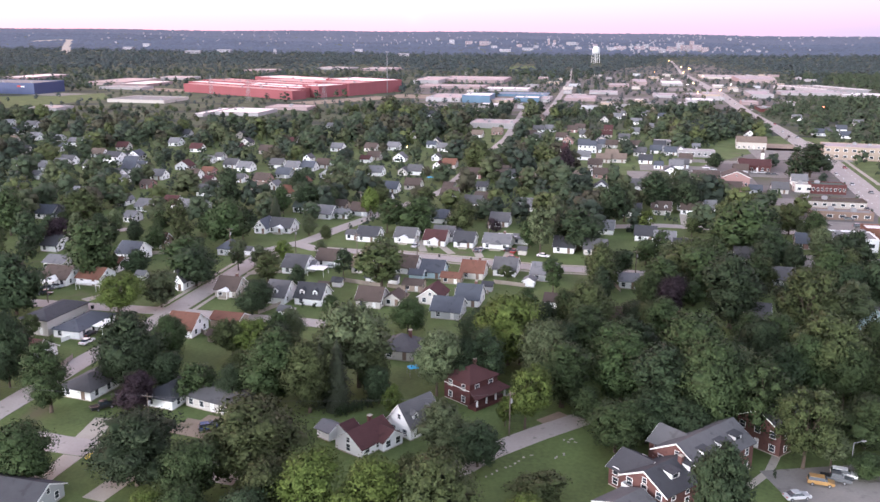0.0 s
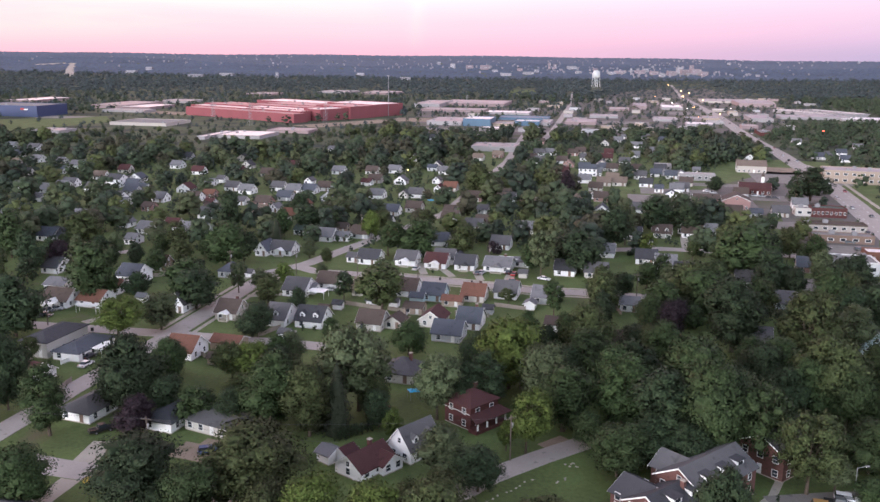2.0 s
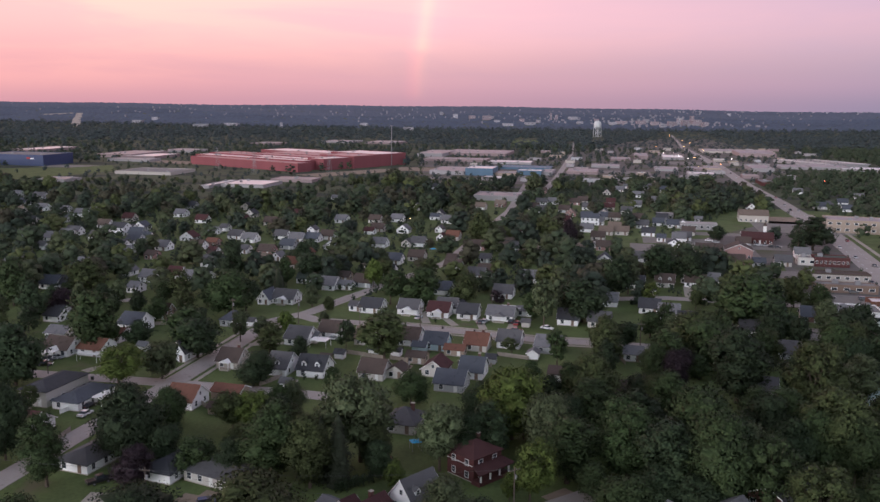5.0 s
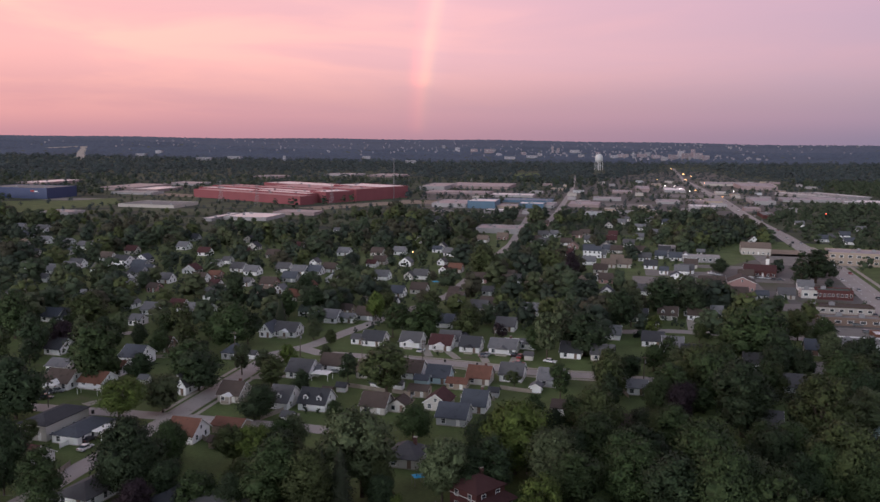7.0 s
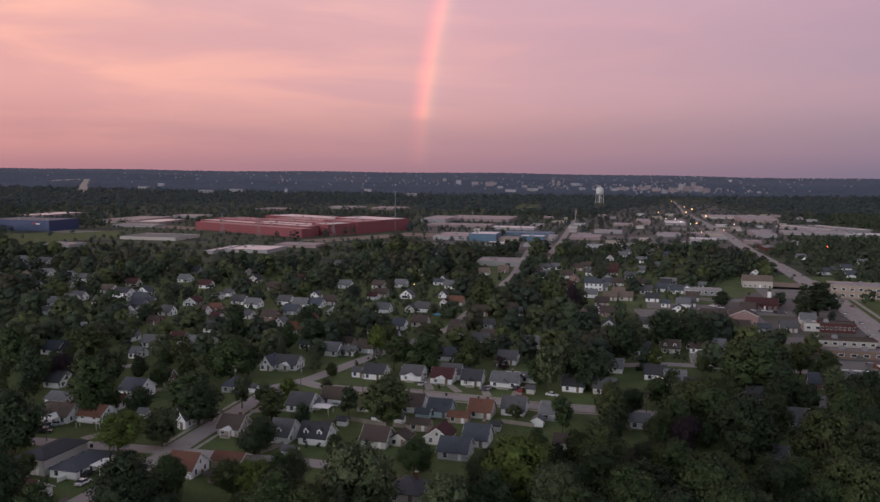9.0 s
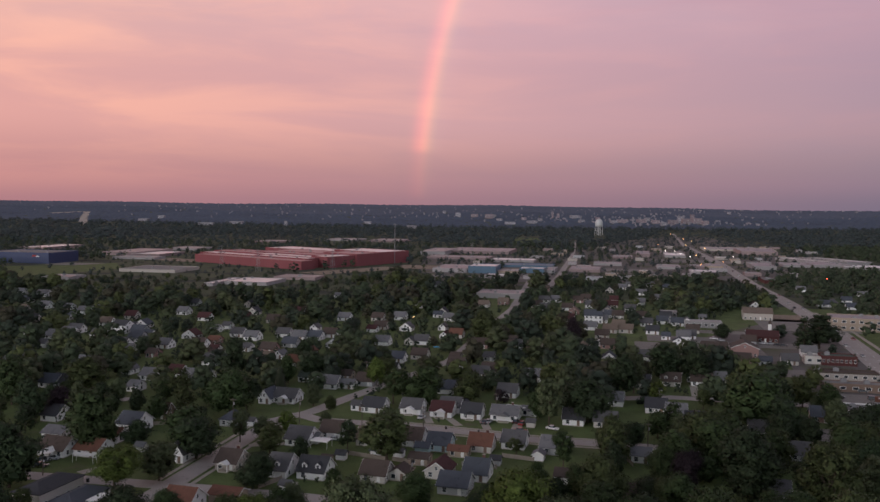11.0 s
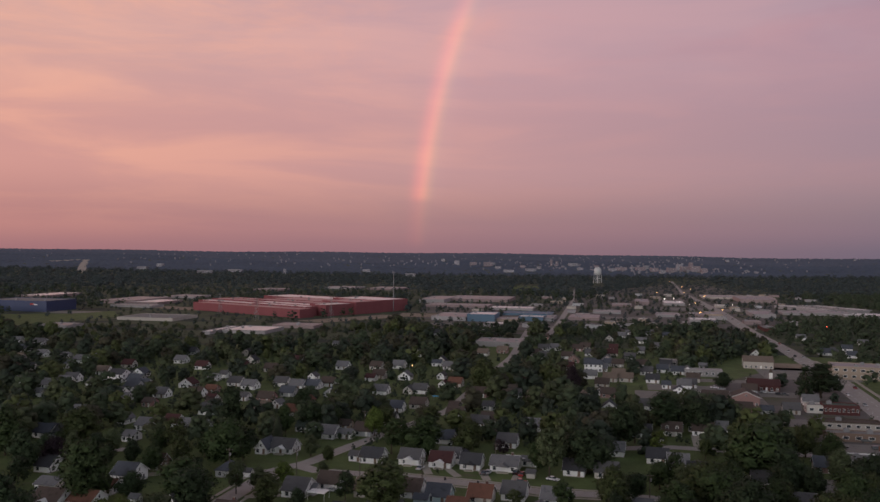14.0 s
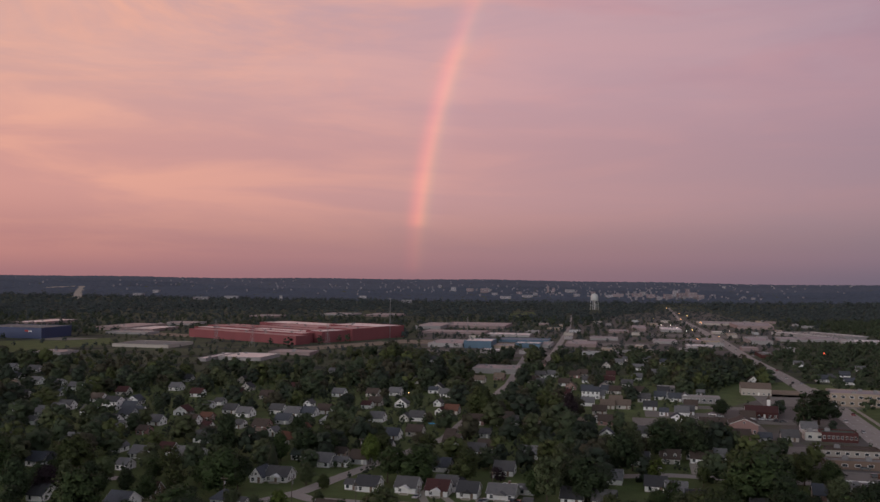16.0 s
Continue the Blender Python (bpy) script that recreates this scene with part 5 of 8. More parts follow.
# houses of the lane
house(-5.0, 164.2, -43, 6.4, 8.6, roof='grey', along='y', top=3.3, h=3.2, door=False, dormers=2)
house(-14.5, 157.2, 52, 9.6, 7.0, roof='red', along='x', top=2.1, h=2.2, chimney=1, door=False)
house(-11.2, 158.2, 46, 5.2, 6.4, roof='red', along='y', top=1.6, h=2.2, door=False)
house(-18.6, 160.6, 52, 3.4, 3.0, roof='red', top=0.9, h=2.5, plain=True, name='annex')
house(-21.9, 160.9, -40, 3.5, 4, roof='light', top=1, h=2.2, name='shed', plain=True)
house(7.2, 181.2, 44, 8.8, 8.0, roof='red', wall='dark_brick', hip=True, storeys=2, h=2.7, top=2.2, chimney=1, skirt=1)
# brick apartment buildings
long_block = house(49.6, 147.5, -51, 10.0, 17, roof='grey', wall='brick', along='y', storeys=2, h=2.8, top=2.9, name='apartment_building')
for dy in (-4.6, 0.6, 5.2):
    shed_dormer(long_block, 3.6, dy, 6.3, 90)
house(45.3, 150.3, -51, 7.5, 7, roof='grey', wall='brick', along='x', storeys=2, h=2.4, top=2.3, name='apartment_building')
brick_house = house(40.2, 138.6, -52, 9.6, 11.5, roof='dark', wall='brick', along='y', storeys=2, h=2.1, top=2.6, name='apartment_building', chimney=1)
deck = part('balcony', Shape().box(-4.0, -0.6, -7.0, -5.77, 2.2, 2.35).box(-4.0, -0.6, -7.0, -6.93, 2.35, 3.3).box(-4.0, -3.93, -6.9, -5.77, 2.35, 3.3).box(-0.67, -0.6, -6.9, -5.77, 2.35, 3.3), M['trim'], brick_house, 'white balcony on the brick gable')
for dx, dy, dz in ((3.0, -1.2, 5.9), (3.0, 3.6, 5.9)):
    shed_dormer(brick_house, dx, dy, dz - 0.6, 90)
house(36.2, 142.6, -52, 6.5, 8, roof='dark', wall='brick', along='x', storeys=2, h=1.9, top=2.2, name='apartment_building')
house(32.0, 131.5, -52, 8.0, 7, roof='grey', wall='brick', along='y', h=2.6, top=1.6, name='apartment_building')
house(69.3, 162.2, -51, 10.0, 16, roof='grey', wall='brick', along='y', storeys=2, h=2.8, top=2.7, name='apartment_building')
# houses farther off
house(-177.4, 467.7, -15.0, 8, 8.8, roof='grey', wall='white', far=True, top=2.6)
house(-202.0, 499.3, -15.0, 8, 8.8, roof='grey', wall='white', far=True, top=2.6)
house(-173.6, 496.9, -15.0, 8, 8.8, roof='slate', wall='white', far=True, top=2.6)
house(-194.6, 528.2, -15.0, 8, 8.8, roof='grey', wall='white', far=True, top=2.6)
house(-176.9, 490.6, -15.0, 8, 8.8, roof='slate', wall='grey', far=True, top=2.6)
house(-112.6, 498.3, -15.0, 8, 8.8, roof='light', wall='white', far=True, top=2.6)
house(-123.5, 510.2, -15.0, 8, 8.8, roof='grey', wall='white', far=True, top=2.6)
house(-94.7, 457.9, -15.0, 8, 8.8, roof='brown', wall='pink', far=True, top=2.6)
house(-91.9, 430.3, -15.0, 8, 8.8, roof='tan', wall='pink', far=True, top=2.6)
house(-73.4, 420.7, -15.0, 8, 8.8, roof='orange', wall='cream', far=True, top=2.6)
house(-116.1, 433.7, -15.0, 8, 8.8, roof='brown', wall='cream', far=True, top=2.6)
house(-114.9, 421.6, -15.0, 8, 8.8, roof='grey', wall='white', far=True, top=2.6)
house(-108.6, 421.9, -15.0, 8, 8.8, roof='slate', wall='white', far=True, top=2.6)
house(-96.7, 511.8, -15.0, 8, 8.8, roof='grey', wall='white', far=True, top=2.6)
house(-85.7, 501.9, -15.0, 8, 8.8, roof='light', wall='white', far=True, top=2.6)
house(-76.7, 502.4, -15.0, 8, 8.8, roof='slate', wall='white', far=True, top=2.6)
house(-36.3, 486.7, -15.0, 8, 8.8, roof='light', wall='white', far=True, top=2.6)
house(-25.1, 435.2, -15.0, 8, 8.8, roof='slate', wall='white', far=True, top=2.6)
house(-13.8, 445.3, -15.0, 8, 8.8, roof='brown', wall='cream', far=True, top=2.6)
house(-14.3, 491.8, -15.0, 8, 8.8, roof='grey', wall='white', far=True, top=2.6)
house(-27.0, 404.5, -15.0, 8, 8.8, roof='dark', wall='white', far=True, top=2.6)
house(19.5, 482.1, -15.0, 8, 8.8, roof='brown', wall='pink', far=True, top=2.6)
house(34.0, 479.2, -15.0, 8, 8.8, roof='tan', wall='grey', far=True, top=2.6)
house(15.7, 398.5, -15.0, 8, 8.8, roof='grey', wall='white', far=True, top=2.6)
house(39.5, 393.1, -15.0, 8, 8.8, roof='light', wall='white', far=True, top=2.6)
house(25.7, 359.8, -15.0, 8, 8.8, roof='grey', wall='white', far=True, top=2.6)
house(-0.3, 365.2, -15.0, 8, 8.8, roof='slate', wall='white', far=True, top=2.6)
house(2.0, 332.8, -15.0, 8, 8.8, roof='grey', wall='white', far=True, top=2.6)
house(48.2, 470.8, -15.0, 8, 8.8, roof='tan', wall='white', far=True, top=2.6)
house(5.7, 517.8, -15.0, 8, 8.8, roof='orange', wall='cream', far=True, top=2.6)
house(2.4, 591.9, -15.0, 8, 8.8, roof='light', wall='white', far=True, top=2.6)
house(-169.2, 367.1, -15.0, 8, 8.8, roof='slate', wall='white', far=True, top=2.6)
house(-222.1, 504.4, -15.0, 8, 8.8, roof='light', wall='white', far=True, top=2.6)
house(-254.8, 603.4, -15.0, 8, 8.8, roof='light', wall='white', far=True, top=2.6)
house(-254.1, 574.7, -15.0, 8, 8.8, roof='slate', wall='white', far=True, top=2.6)
house(4.9, 420.1, -15.0, 8, 8.8, roof='brown', wall='grey', far=True, top=2.6)
house(20.8, 406.8, -15.0, 8, 8.8, roof='brown', wall='cream', far=True, top=2.6)
house(90.2, 716.7, -15.0, 8, 8.8, roof='light', wall='white', far=True, top=2.6)
house(91.9, 660.6, -15.0, 8, 8.8, roof='brown', wall='white', far=True, top=2.6)
house(90.9, 807.9, -15.0, 8, 8.8, roof='brown', wall='pink', far=True, top=2.6)
house(92.7, 558.0, -15.0, 8, 8.8, roof='light', wall='white', far=True, top=2.6)
house(93.9, 523.0, -15.0, 8, 8.8, roof='brown', wall='cream', far=True, top=2.6)
house(112.4, 566.8, -15.0, 8, 8.8, roof='tan', wall='cream', far=True, top=2.6)
house(201.5, 861.5, -15.0, 8, 8.8, roof='light', wall='white', far=True, top=2.6)
house(155.8, 616.8, -15.0, 8, 8.8, roof='dark', wall='white', far=True, top=2.6)
house(137.6, 615.6, -15.0, 8, 8.8, roof='brown', wall='tan', far=True, top=2.6)
house(211.4, 834.6, -15.0, 8, 8.8, roof='slate', wall='white', far=True, top=2.6)
house(156.2, 702.1, -15.0, 8, 8.8, roof='light', wall='white', far=True, top=2.6)
house(167.9, 830.6, -15.0, 8, 8.8, roof='light', wall='white', far=True, top=2.6)
house(70.1, 676.7, -15.0, 8, 8.8, roof='brown', wall='cream', far=True, top=2.6)
house(48.1, 543.1, -15.0, 8, 8.8, roof='red', wall='brown', far=True, top=2.6)
house(45.0, 693.4, -15.0, 8, 8.8, roof='tan', wall='pink', far=True, top=2.6)
house(28.6, 673.6, -15.0, 8, 8.8, roof='tan', wall='cream', far=True, top=2.6)
house(74.8, 659.4, -15.0, 8, 8.8, roof='grey', wall='white', far=True, top=2.6)
house(83.5, 597.3, -15.0, 8, 8.8, roof='red', wall='white', far=True, top=2.6)
house(-325.0, 664.7, -15.0, 8, 8.8, roof='slate', wall='white', far=True, top=2.6)
house(-295.2, 632.1, -15.0, 8, 8.8, roof='light', wall='white', far=True, top=2.6)
house(-186.1, 608.2, -15.0, 8, 8.8, roof='light', wall='white', far=True, top=2.6)
house(-246.0, 503.0, -15.0, 8, 8.8, roof='grey', wall='white', far=True, top=2.6)
house(-207.8, 417.1, -15.0, 8, 8.8, roof='grey', wall='white', far=True, top=2.6)
house(-172.8, 411.5, -15.0, 8, 8.8, roof='light', wall='white', far=True, top=2.6)
house(-69.7, 587.1, -15.0, 8, 8.8, roof='light', wall='white', far=True, top=2.6)
house(-47.0, 588.6, -15.0, 8, 8.8, roof='brown', wall='cream', far=True, top=2.6)
house(91.4, 314.2, -15.0, 8, 8.8, roof='dark', wall='white', far=True, top=2.6)
house(58.0, 313.0, -15.0, 8, 8.8, roof='grey', wall='cream', far=True, top=2.6)
house(81.8, 335.9, -15.0, 8, 8.8, roof='dark', wall='white', far=True, top=2.6)
house(-32.2, 595.2, -15.0, 8, 8.8, roof='light', wall='white', far=True, top=2.6)
house(110.5, 303.0, -15.0, 8, 8.8, roof='grey', wall='white', far=True, top=2.6)
house(-135.4, 470.0, -15.0, 8, 8.8, roof='brown', wall='white', far=True, top=2.6)
house(-69.3, 513.4, -15.0, 8, 8.8, roof='brown', wall='white', far=True, top=2.6)
house(-35.2, 378.7, -15.0, 8, 8.8, roof='brown', wall='grey', far=True, top=2.6)
house(105.9, 593.2, -15.0, 8, 8.8, roof='light', wall='white', far=True, top=2.6)
house(122.0, 617.5, -15.0, 8, 8.8, roof='brown', wall='cream', far=True, top=2.6)
house(138.9, 657.2, -15.0, 8, 8.8, roof='grey', wall='white', far=True, top=2.6)
house(102.9, 622.3, -15.0, 8, 8.8, roof='slate', wall='white', far=True, top=2.6)
house(129.1, 543.3, -15.0, 8, 8.8, roof='dark', wall='white', far=True, top=2.6)
house(142.7, 521.5, -15.0, 8, 8.8, roof='light', wall='white', far=True, top=2.6)
house(156.1, 549.7, -15.0, 8, 8.8, roof='brown', wall='cream', far=True, top=2.6)
house(133.3, 578.6, -15.0, 8, 8.8, roof='grey', wall='white', far=True, top=2.6)
house(155.0, 582.7, -15.0, 8, 8.8, roof='slate', wall='white', far=True, top=2.6)
house(108.2, 714.1, -15.0, 8, 8.8, roof='brown', wall='pink', far=True, top=2.6)
house(112.9, 680.0, -15.0, 8, 8.8, roof='grey', wall='white', far=True, top=2.6)
house(180.1, 736.3, -15.0, 8, 8.8, roof='light', wall='white', far=True, top=2.6)
house(147.3, 526.1, -15.0, 8, 8.8, roof='grey', wall='white', far=True, top=2.6)
house(90.7, 486.0, -15.0, 8, 8.8, roof='brown', wall='pink', far=True, top=2.6)
house(176.6, 506.6, -15.0, 8, 8.8, roof='brown', wall='grey', far=True, top=2.6)
house(196.3, 469.7, -15.0, 8, 8.8, roof='light', wall='white', far=True, top=2.6)
house(175.8, 443.6, -15.0, 8, 8.8, roof='grey', wall='cream', far=True, top=2.6)
house(338.7, 736.5, -15.0, 8, 8.8, roof='slate', wall='white', far=True, top=2.6)
house(319.8, 714.8, -15.0, 8, 8.8, roof='grey', wall='pink', far=True, top=2.6)
house(374.9, 783.6, -15.0, 8, 8.8, roof='light', wall='white', far=True, top=2.6)
house(338.1, 830.1, -15.0, 8, 8.8, roof='light', wall='white', far=True, top=2.6)
house(-358.2, 721.8, -15.0, 9.6, 9.7, roof='light', wall='white', far=True, top=2.6)
house(-333.8, 711.1, -15.0, 10.3, 10, roof='grey', wall='white', far=True, top=2.6)
house(-275.8, 627.1, -15.0, 5.7, 7.1, roof='light', wall='white', far=True, top=2.0)
house(-254.0, 625.5, -15.0, 5.6, 7.1, roof='light', wall='white', far=True, top=2.0)
house(-226.7, 493.9, -15.0, 7.1, 7.2, roof='light', wall='white', far=True, top=2.6)
house(-218.4, 465.5, -15.0, 5, 7.1, roof='light', wall='white', far=True, top=2.0)
house(-196.2, 519.2, -15.0, 9.3, 9.3, roof='dark', wall='white', far=True, top=2.6, storeys=2, h=2.6)
house(-206.6, 525.4, -15.0, 5, 7.1, roof='dark', wall='white', far=True, top=2.0)
house(-184.4, 515.5, -15.0, 8.5, 8.5, roof='slate', wall='grey', far=True, top=2.6)
house(-170.0, 475.7, -15.0, 5, 7.1, roof='grey', wall='white', far=True, top=2.0, along='y')
house(-168.0, 454.2, -15.0, 5, 7.1, roof='light', wall='white', far=True, top=2.0)
house(-153.4, 467.4, -15.0, 7.6, 7.7, roof='light', wall='white', far=True, top=2.6)
house(-150.5, 440.1, -15.0, 5.5, 7.1, roof='brown', wall='pink', far=True, top=2.0)
house(-141.3, 527.2, -15.0, 5.2, 7.1, roof='light', wall='white', far=True, top=2.0)
house(-138.2, 541.4, -15.0, 5, 7.1, roof='grey', wall='white', far=True, top=2.0)
house(-130.6, 483.7, -15.0, 6.6, 7.1, roof='orange', wall='pink', far=True, top=2.0)
house(-122.4, 453.3, -15.0, 5, 7.1, roof='red', wall='white', far=True, top=2.0)
house(-146.7, 396.5, -15.0, 5, 7.1, roof='light', wall='white', far=True, top=2.0, along='y')
house(-112.7, 382.8, -15.0, 9.5, 9.6, roof='light', wall='white', far=True, top=2.6)
house(-131.0, 361.0, -15.0, 5, 7.1, roof='light', wall='white', far=True, top=2.0)
house(-164.4, 367.4, -15.0, 7.2, 7.2, roof='dark', wall='grey', far=True, top=2.6)
house(-190.9, 413.6, -15.0, 5.4, 7.1, roof='brown', wall='pink', far=True, top=2.0)
house(-211.6, 416.9, -15.0, 5.6, 7.1, roof='light', wall='white', far=True, top=2.0)
house(-107.5, 461.0, -15.0, 5.6, 7.1, roof='grey', wall='white', far=True, top=2.0)
house(-86.6, 476.6, -15.0, 8.1, 8.1, roof='slate', wall='grey', far=True, top=2.6)
house(-82.3, 537.8, -15.0, 5, 7.1, roof='grey', wall='white', far=True, top=2.0, along='y')
house(-71.7, 450.9, -15.0, 5, 7.1, roof='orange', wall='cream', far=True, top=2.0, along='y')
house(-85.4, 440.3, -15.0, 5, 7.1, roof='light', wall='white', far=True, top=2.0, along='y')
house(-63.1, 385.1, -15.0, 5, 7.1, roof='green', wall='white', far=True, top=2.0)
house(-45.0, 389.7, -15.0, 5, 7.1, roof='brown', wall='tan', far=True, top=2.0)
house(-46.3, 535.3, -15.0, 5.8, 7.1, roof='red', wall='white', far=True, top=2.0)
house(-41.9, 547.5, -15.0, 7.9, 7.9, roof='brown', wall='cream', far=True, top=2.6)
house(-20.9, 489.9, -15.0, 5.3, 7.1, roof='grey', wall='cream', far=True, top=2.0, along='y')
house(-6.2, 609.1, -15.0, 6.5, 7.1, roof='slate', wall='white', far=True, top=2.0)
house(-2.7, 547.5, -15.0, 5, 7.1, roof='grey', wall='white', far=True, top=2.0, along='y')
house(-1.4, 513.5, -15.0, 5, 7.1, roof='red', wall='white', far=True, top=2.0, along='y')
house(-92.1, 727.1, -15.0, 5, 7.1, roof='light', wall='white', far=True, top=2.0)
house(38.0, 479.7, -15.0, 7.5, 7.4, roof='grey', wall='white', far=True, top=2.6)
house(80.1, 712.1, -15.0, 8.6, 8.6, roof='grey', wall='white', far=True, top=2.6)
house(93.6, 637.6, -15.0, 7.7, 7.7, roof='tan', wall='pink', far=True, top=2.6, along='y')
house(116.5, 620.4, -15.0, 7.5, 7.6, roof='slate', wall='grey', far=True, top=2.6)
house(100.8, 593.1, -15.0, 12, 10, roof='slate', wall='white', far=True, top=2.6, storeys=2, h=2.6)
house(103.2, 546.7, -15.0, 8.6, 8.6, roof='tan', wall='cream', far=True, top=2.6)
house(113.3, 547.3, -15.0, 8.7, 8.7, roof='tan', wall='cream', far=True, top=2.6)
house(87.2, 493.8, -15.0, 5, 7.1, roof='brown', wall='white', far=True, top=2.0, along='y')
house(76.7, 481.7, -15.0, 5, 7.1, roof='tan', wall='white', far=True, top=2.0)
house(181.4, 865.5, -15.0, 5.3, 7.1, roof='light', wall='white', far=True, top=2.0)
house(174.7, 780.9, -15.0, 9.6, 9.6, roof='light', wall='white', far=True, top=2.6)
house(146.8, 590.5, -15.0, 7.3, 7.3, roof='slate', wall='white', far=True, top=2.6)
house(131.9, 521.0, -15.0, 5.1, 7.1, roof='slate', wall='white', far=True, top=2.0)
house(21.8, 442.6, -15.0, 5.3, 7.1, roof='grey', wall='grey', far=True, top=2.0)
house(4.4, 440.1, -15.0, 5, 7.1, roof='brown', wall='cream', far=True, top=2.0)
house(153.7, 596.5, -15.0, 5.9, 7.1, roof='light', wall='white', far=True, top=2.0, along='y')
house(161.8, 583.2, -15.0, 8.7, 8.7, roof='light', wall='white', far=True, top=2.6, along='y')
house(134.1, 500.3, -15.0, 6.8, 7.1, roof='slate', wall='white', far=True, top=2.0, along='y')
house(307.7, 706.0, -15.0, 12, 10, roof='slate', wall='grey', far=True, top=2.6)
house(320.2, 688.1, -15.0, 7.3, 7.3, roof='slate', wall='white', far=True, top=2.6)
house(162.0, 439.8, -15.0, 6.1, 7.1, roof='slate', wall='grey', far=True, top=2.0)
house(179.9, 609.7, -15.0, 5.3, 7.1, roof='light', wall='white', far=True, top=2.0)
# trees by the houses
tree('maple', 'green', -74.7, 141.3, 12.3, 12.7)
tree('oak', 'dark', -54.2, 140.7, 14.5, 18.3)
tree('tall', 'green', -82.8, 170.8, 16.1, 11.4)
tree('oak', 'dark', -70.1, 184.6, 18.1, 18.0)
tree('small', 'green', -53.6, 178.1, 8.7, 10.5)
tree('oak', 'olive', -33.2, 142.0, 15.9, 21.6)
tree('maple', 'purple', -65.2, 171.2, 8.8, 9.7)
tree('tall', 'green', -36.9, 174.6, 18.7, 15.9)
tree('tall', 'olive', -27.7, 172.0, 17.6, 11.2)
tree('spruce', 'spruce', -21.9, 174.1, 16.2, 8.0)
tree('spruce', 'spruce', -26.0, 176.5, 14.5, 7.2)
tree('airy', 'grey', -18.4, 185.8, 21.5, 19.8)
tree('maple', 'green', -8.5, 223.6, 10.0, 10.8)
tree('airy', 'grey', -0.5, 181.4, 16.4, 12.9)
tree('oak', 'lime', 17.0, 200.5, 18.0, 21.1)
tree('airy', 'olive', -18.3, 261.0, 17.0, 20.4)
tree('small', 'dark', -32.2, 278.5, 9.7, 7.6)
tree('maple', 'lime', -21.0, 126.7, 14.3, 12.3)
tree('maple', 'lime', -12.4, 126.0, 14.1, 13.1)
tree('oak', 'olive', -0.1, 125.4, 14.8, 15.0)
tree('maple', 'grey', 2.1, 153.0, 10.9, 11.2)
tree('maple', 'dark', 7.4, 148.6, 9.6, 10.4)
tree('airy', 'lime', 17.9, 164.8, 14.5, 10.7)
tree('tall', 'green', 27.0, 176.0, 16.2, 16.5)
tree('maple', 'green', 31.3, 168.5, 8.4, 8.6)
tree('maple', 'green', 34.7, 155.2, 11.2, 13.3)
tree('tall', 'green', 40.0, 176.3, 17.6, 15.4)
tree('tall', 'dark', 46.6, 165.3, 18.8, 17.2)
tree('oak', 'green', 55.2, 162.9, 20.8, 18.5)
tree('airy', 'green', 64.3, 159.4, 17.7, 15.4)
tree('airy', 'olive', 69.2, 149.1, 16.0, 15.4)
tree('maple', 'olive', 87.1, 183.4, 20.4, 19.8)
tree('oak', 'green', 84.8, 157.4, 11.8, 14.0)
tree('airy', 'olive', 95.5, 214.2, 21.4, 19.3)
tree('tall', 'dark', 81.1, 229.3, 22.1, 19.9)
tree('maple', 'green', 57.7, 184.3, 20.0, 19.0)
tree('maple', 'dark', 46.6, 127.8, 16.4, 10.7)
tree('maple', 'olive', 38.4, 216.9, 17.5, 16.0)
tree('maple', 'dark', 53.0, 222.6, 10.1, 11.8)
tree('maple', 'purple', 65.7, 235.1, 13.8, 9.7)
tree('maple', 'green', 60.6, 241.0, 13.9, 9.3)
tree('oak', 'green', -113.1, 273.9, 20.0, 22.0)
tree('tall', 'green', -81.4, 268.4, 16.5, 18.8)
tree('maple', 'dark', -77.8, 265.3, 13.9, 16.8)
tree('oak', 'dark', -121.2, 235.8, 19.0, 19.8)
tree('oak', 'dark', -98.1, 184.0, 18.5, 11.6)
tree('maple', 'green', -80.8, 318.8, 18.1, 19.8)
tree('spruce', 'spruce', -68.5, 352.2, 13.6, 9.5)
tree('maple', 'dark', -96.8, 388.5, 19.4, 13.8)
tree('maple', 'dark', -54.0, 237.7, 10.2, 12.5)
tree('maple', 'dark', -101.3, 276.3, 9.4, 10.3)
tree('airy', 'lime', -91.3, 234.2, 13.4, 16.3)
tree('maple', 'grey', -82.0, 243.2, 11.8, 12.2)
tree('airy', 'grey', -68.7, 284.3, 11.7, 8.8)
tree('maple', 'green', -53.4, 390.4, 13.0, 15.1)
tree('tall', 'dark', -61.4, 387.5, 14.5, 13.0)
tree('maple', 'green', -11.3, 343.2, 15.4, 19.4)
tree('maple', 'olive', 8.2, 343.9, 13.4, 14.2)
tree('airy', 'green', -21.5, 342.8, 14.5, 13.7)
tree('airy', 'grey', 36.8, 308.6, 18.3, 12.9)
tree('oak', 'dark', 52.2, 317.6, 17.3, 22.6)
tree('maple', 'dark', 73.6, 360.3, 19.2, 14.6)
tree('airy', 'grey', 80.0, 368.4, 17.9, 15.0)
tree('tall', 'dark', 98.9, 393.4, 18.9, 18.8)
tree('maple', 'dark', 112.9, 390.2, 17.1, 16.1)
tree('oak', 'green', 111.7, 311.3, 20.9, 27.6)
tree('maple', 'green', 82.6, 261.1, 16.3, 16.7)
tree('maple', 'dark', 118.5, 295.8, 14.5, 14.9)
tree('maple', 'olive', 143.0, 346.3, 13.0, 12.4)
tree('tall', 'green', 148.6, 334.8, 13.1, 10.9)
tree('tall', 'dark', 211.9, 492.9, 19.9, 22.5)
tree('column', 'dark', 196.1, 475.0, 21.3, 11.8)
tree('maple', 'olive', 20.9, 494.2, 20.4, 20.1)
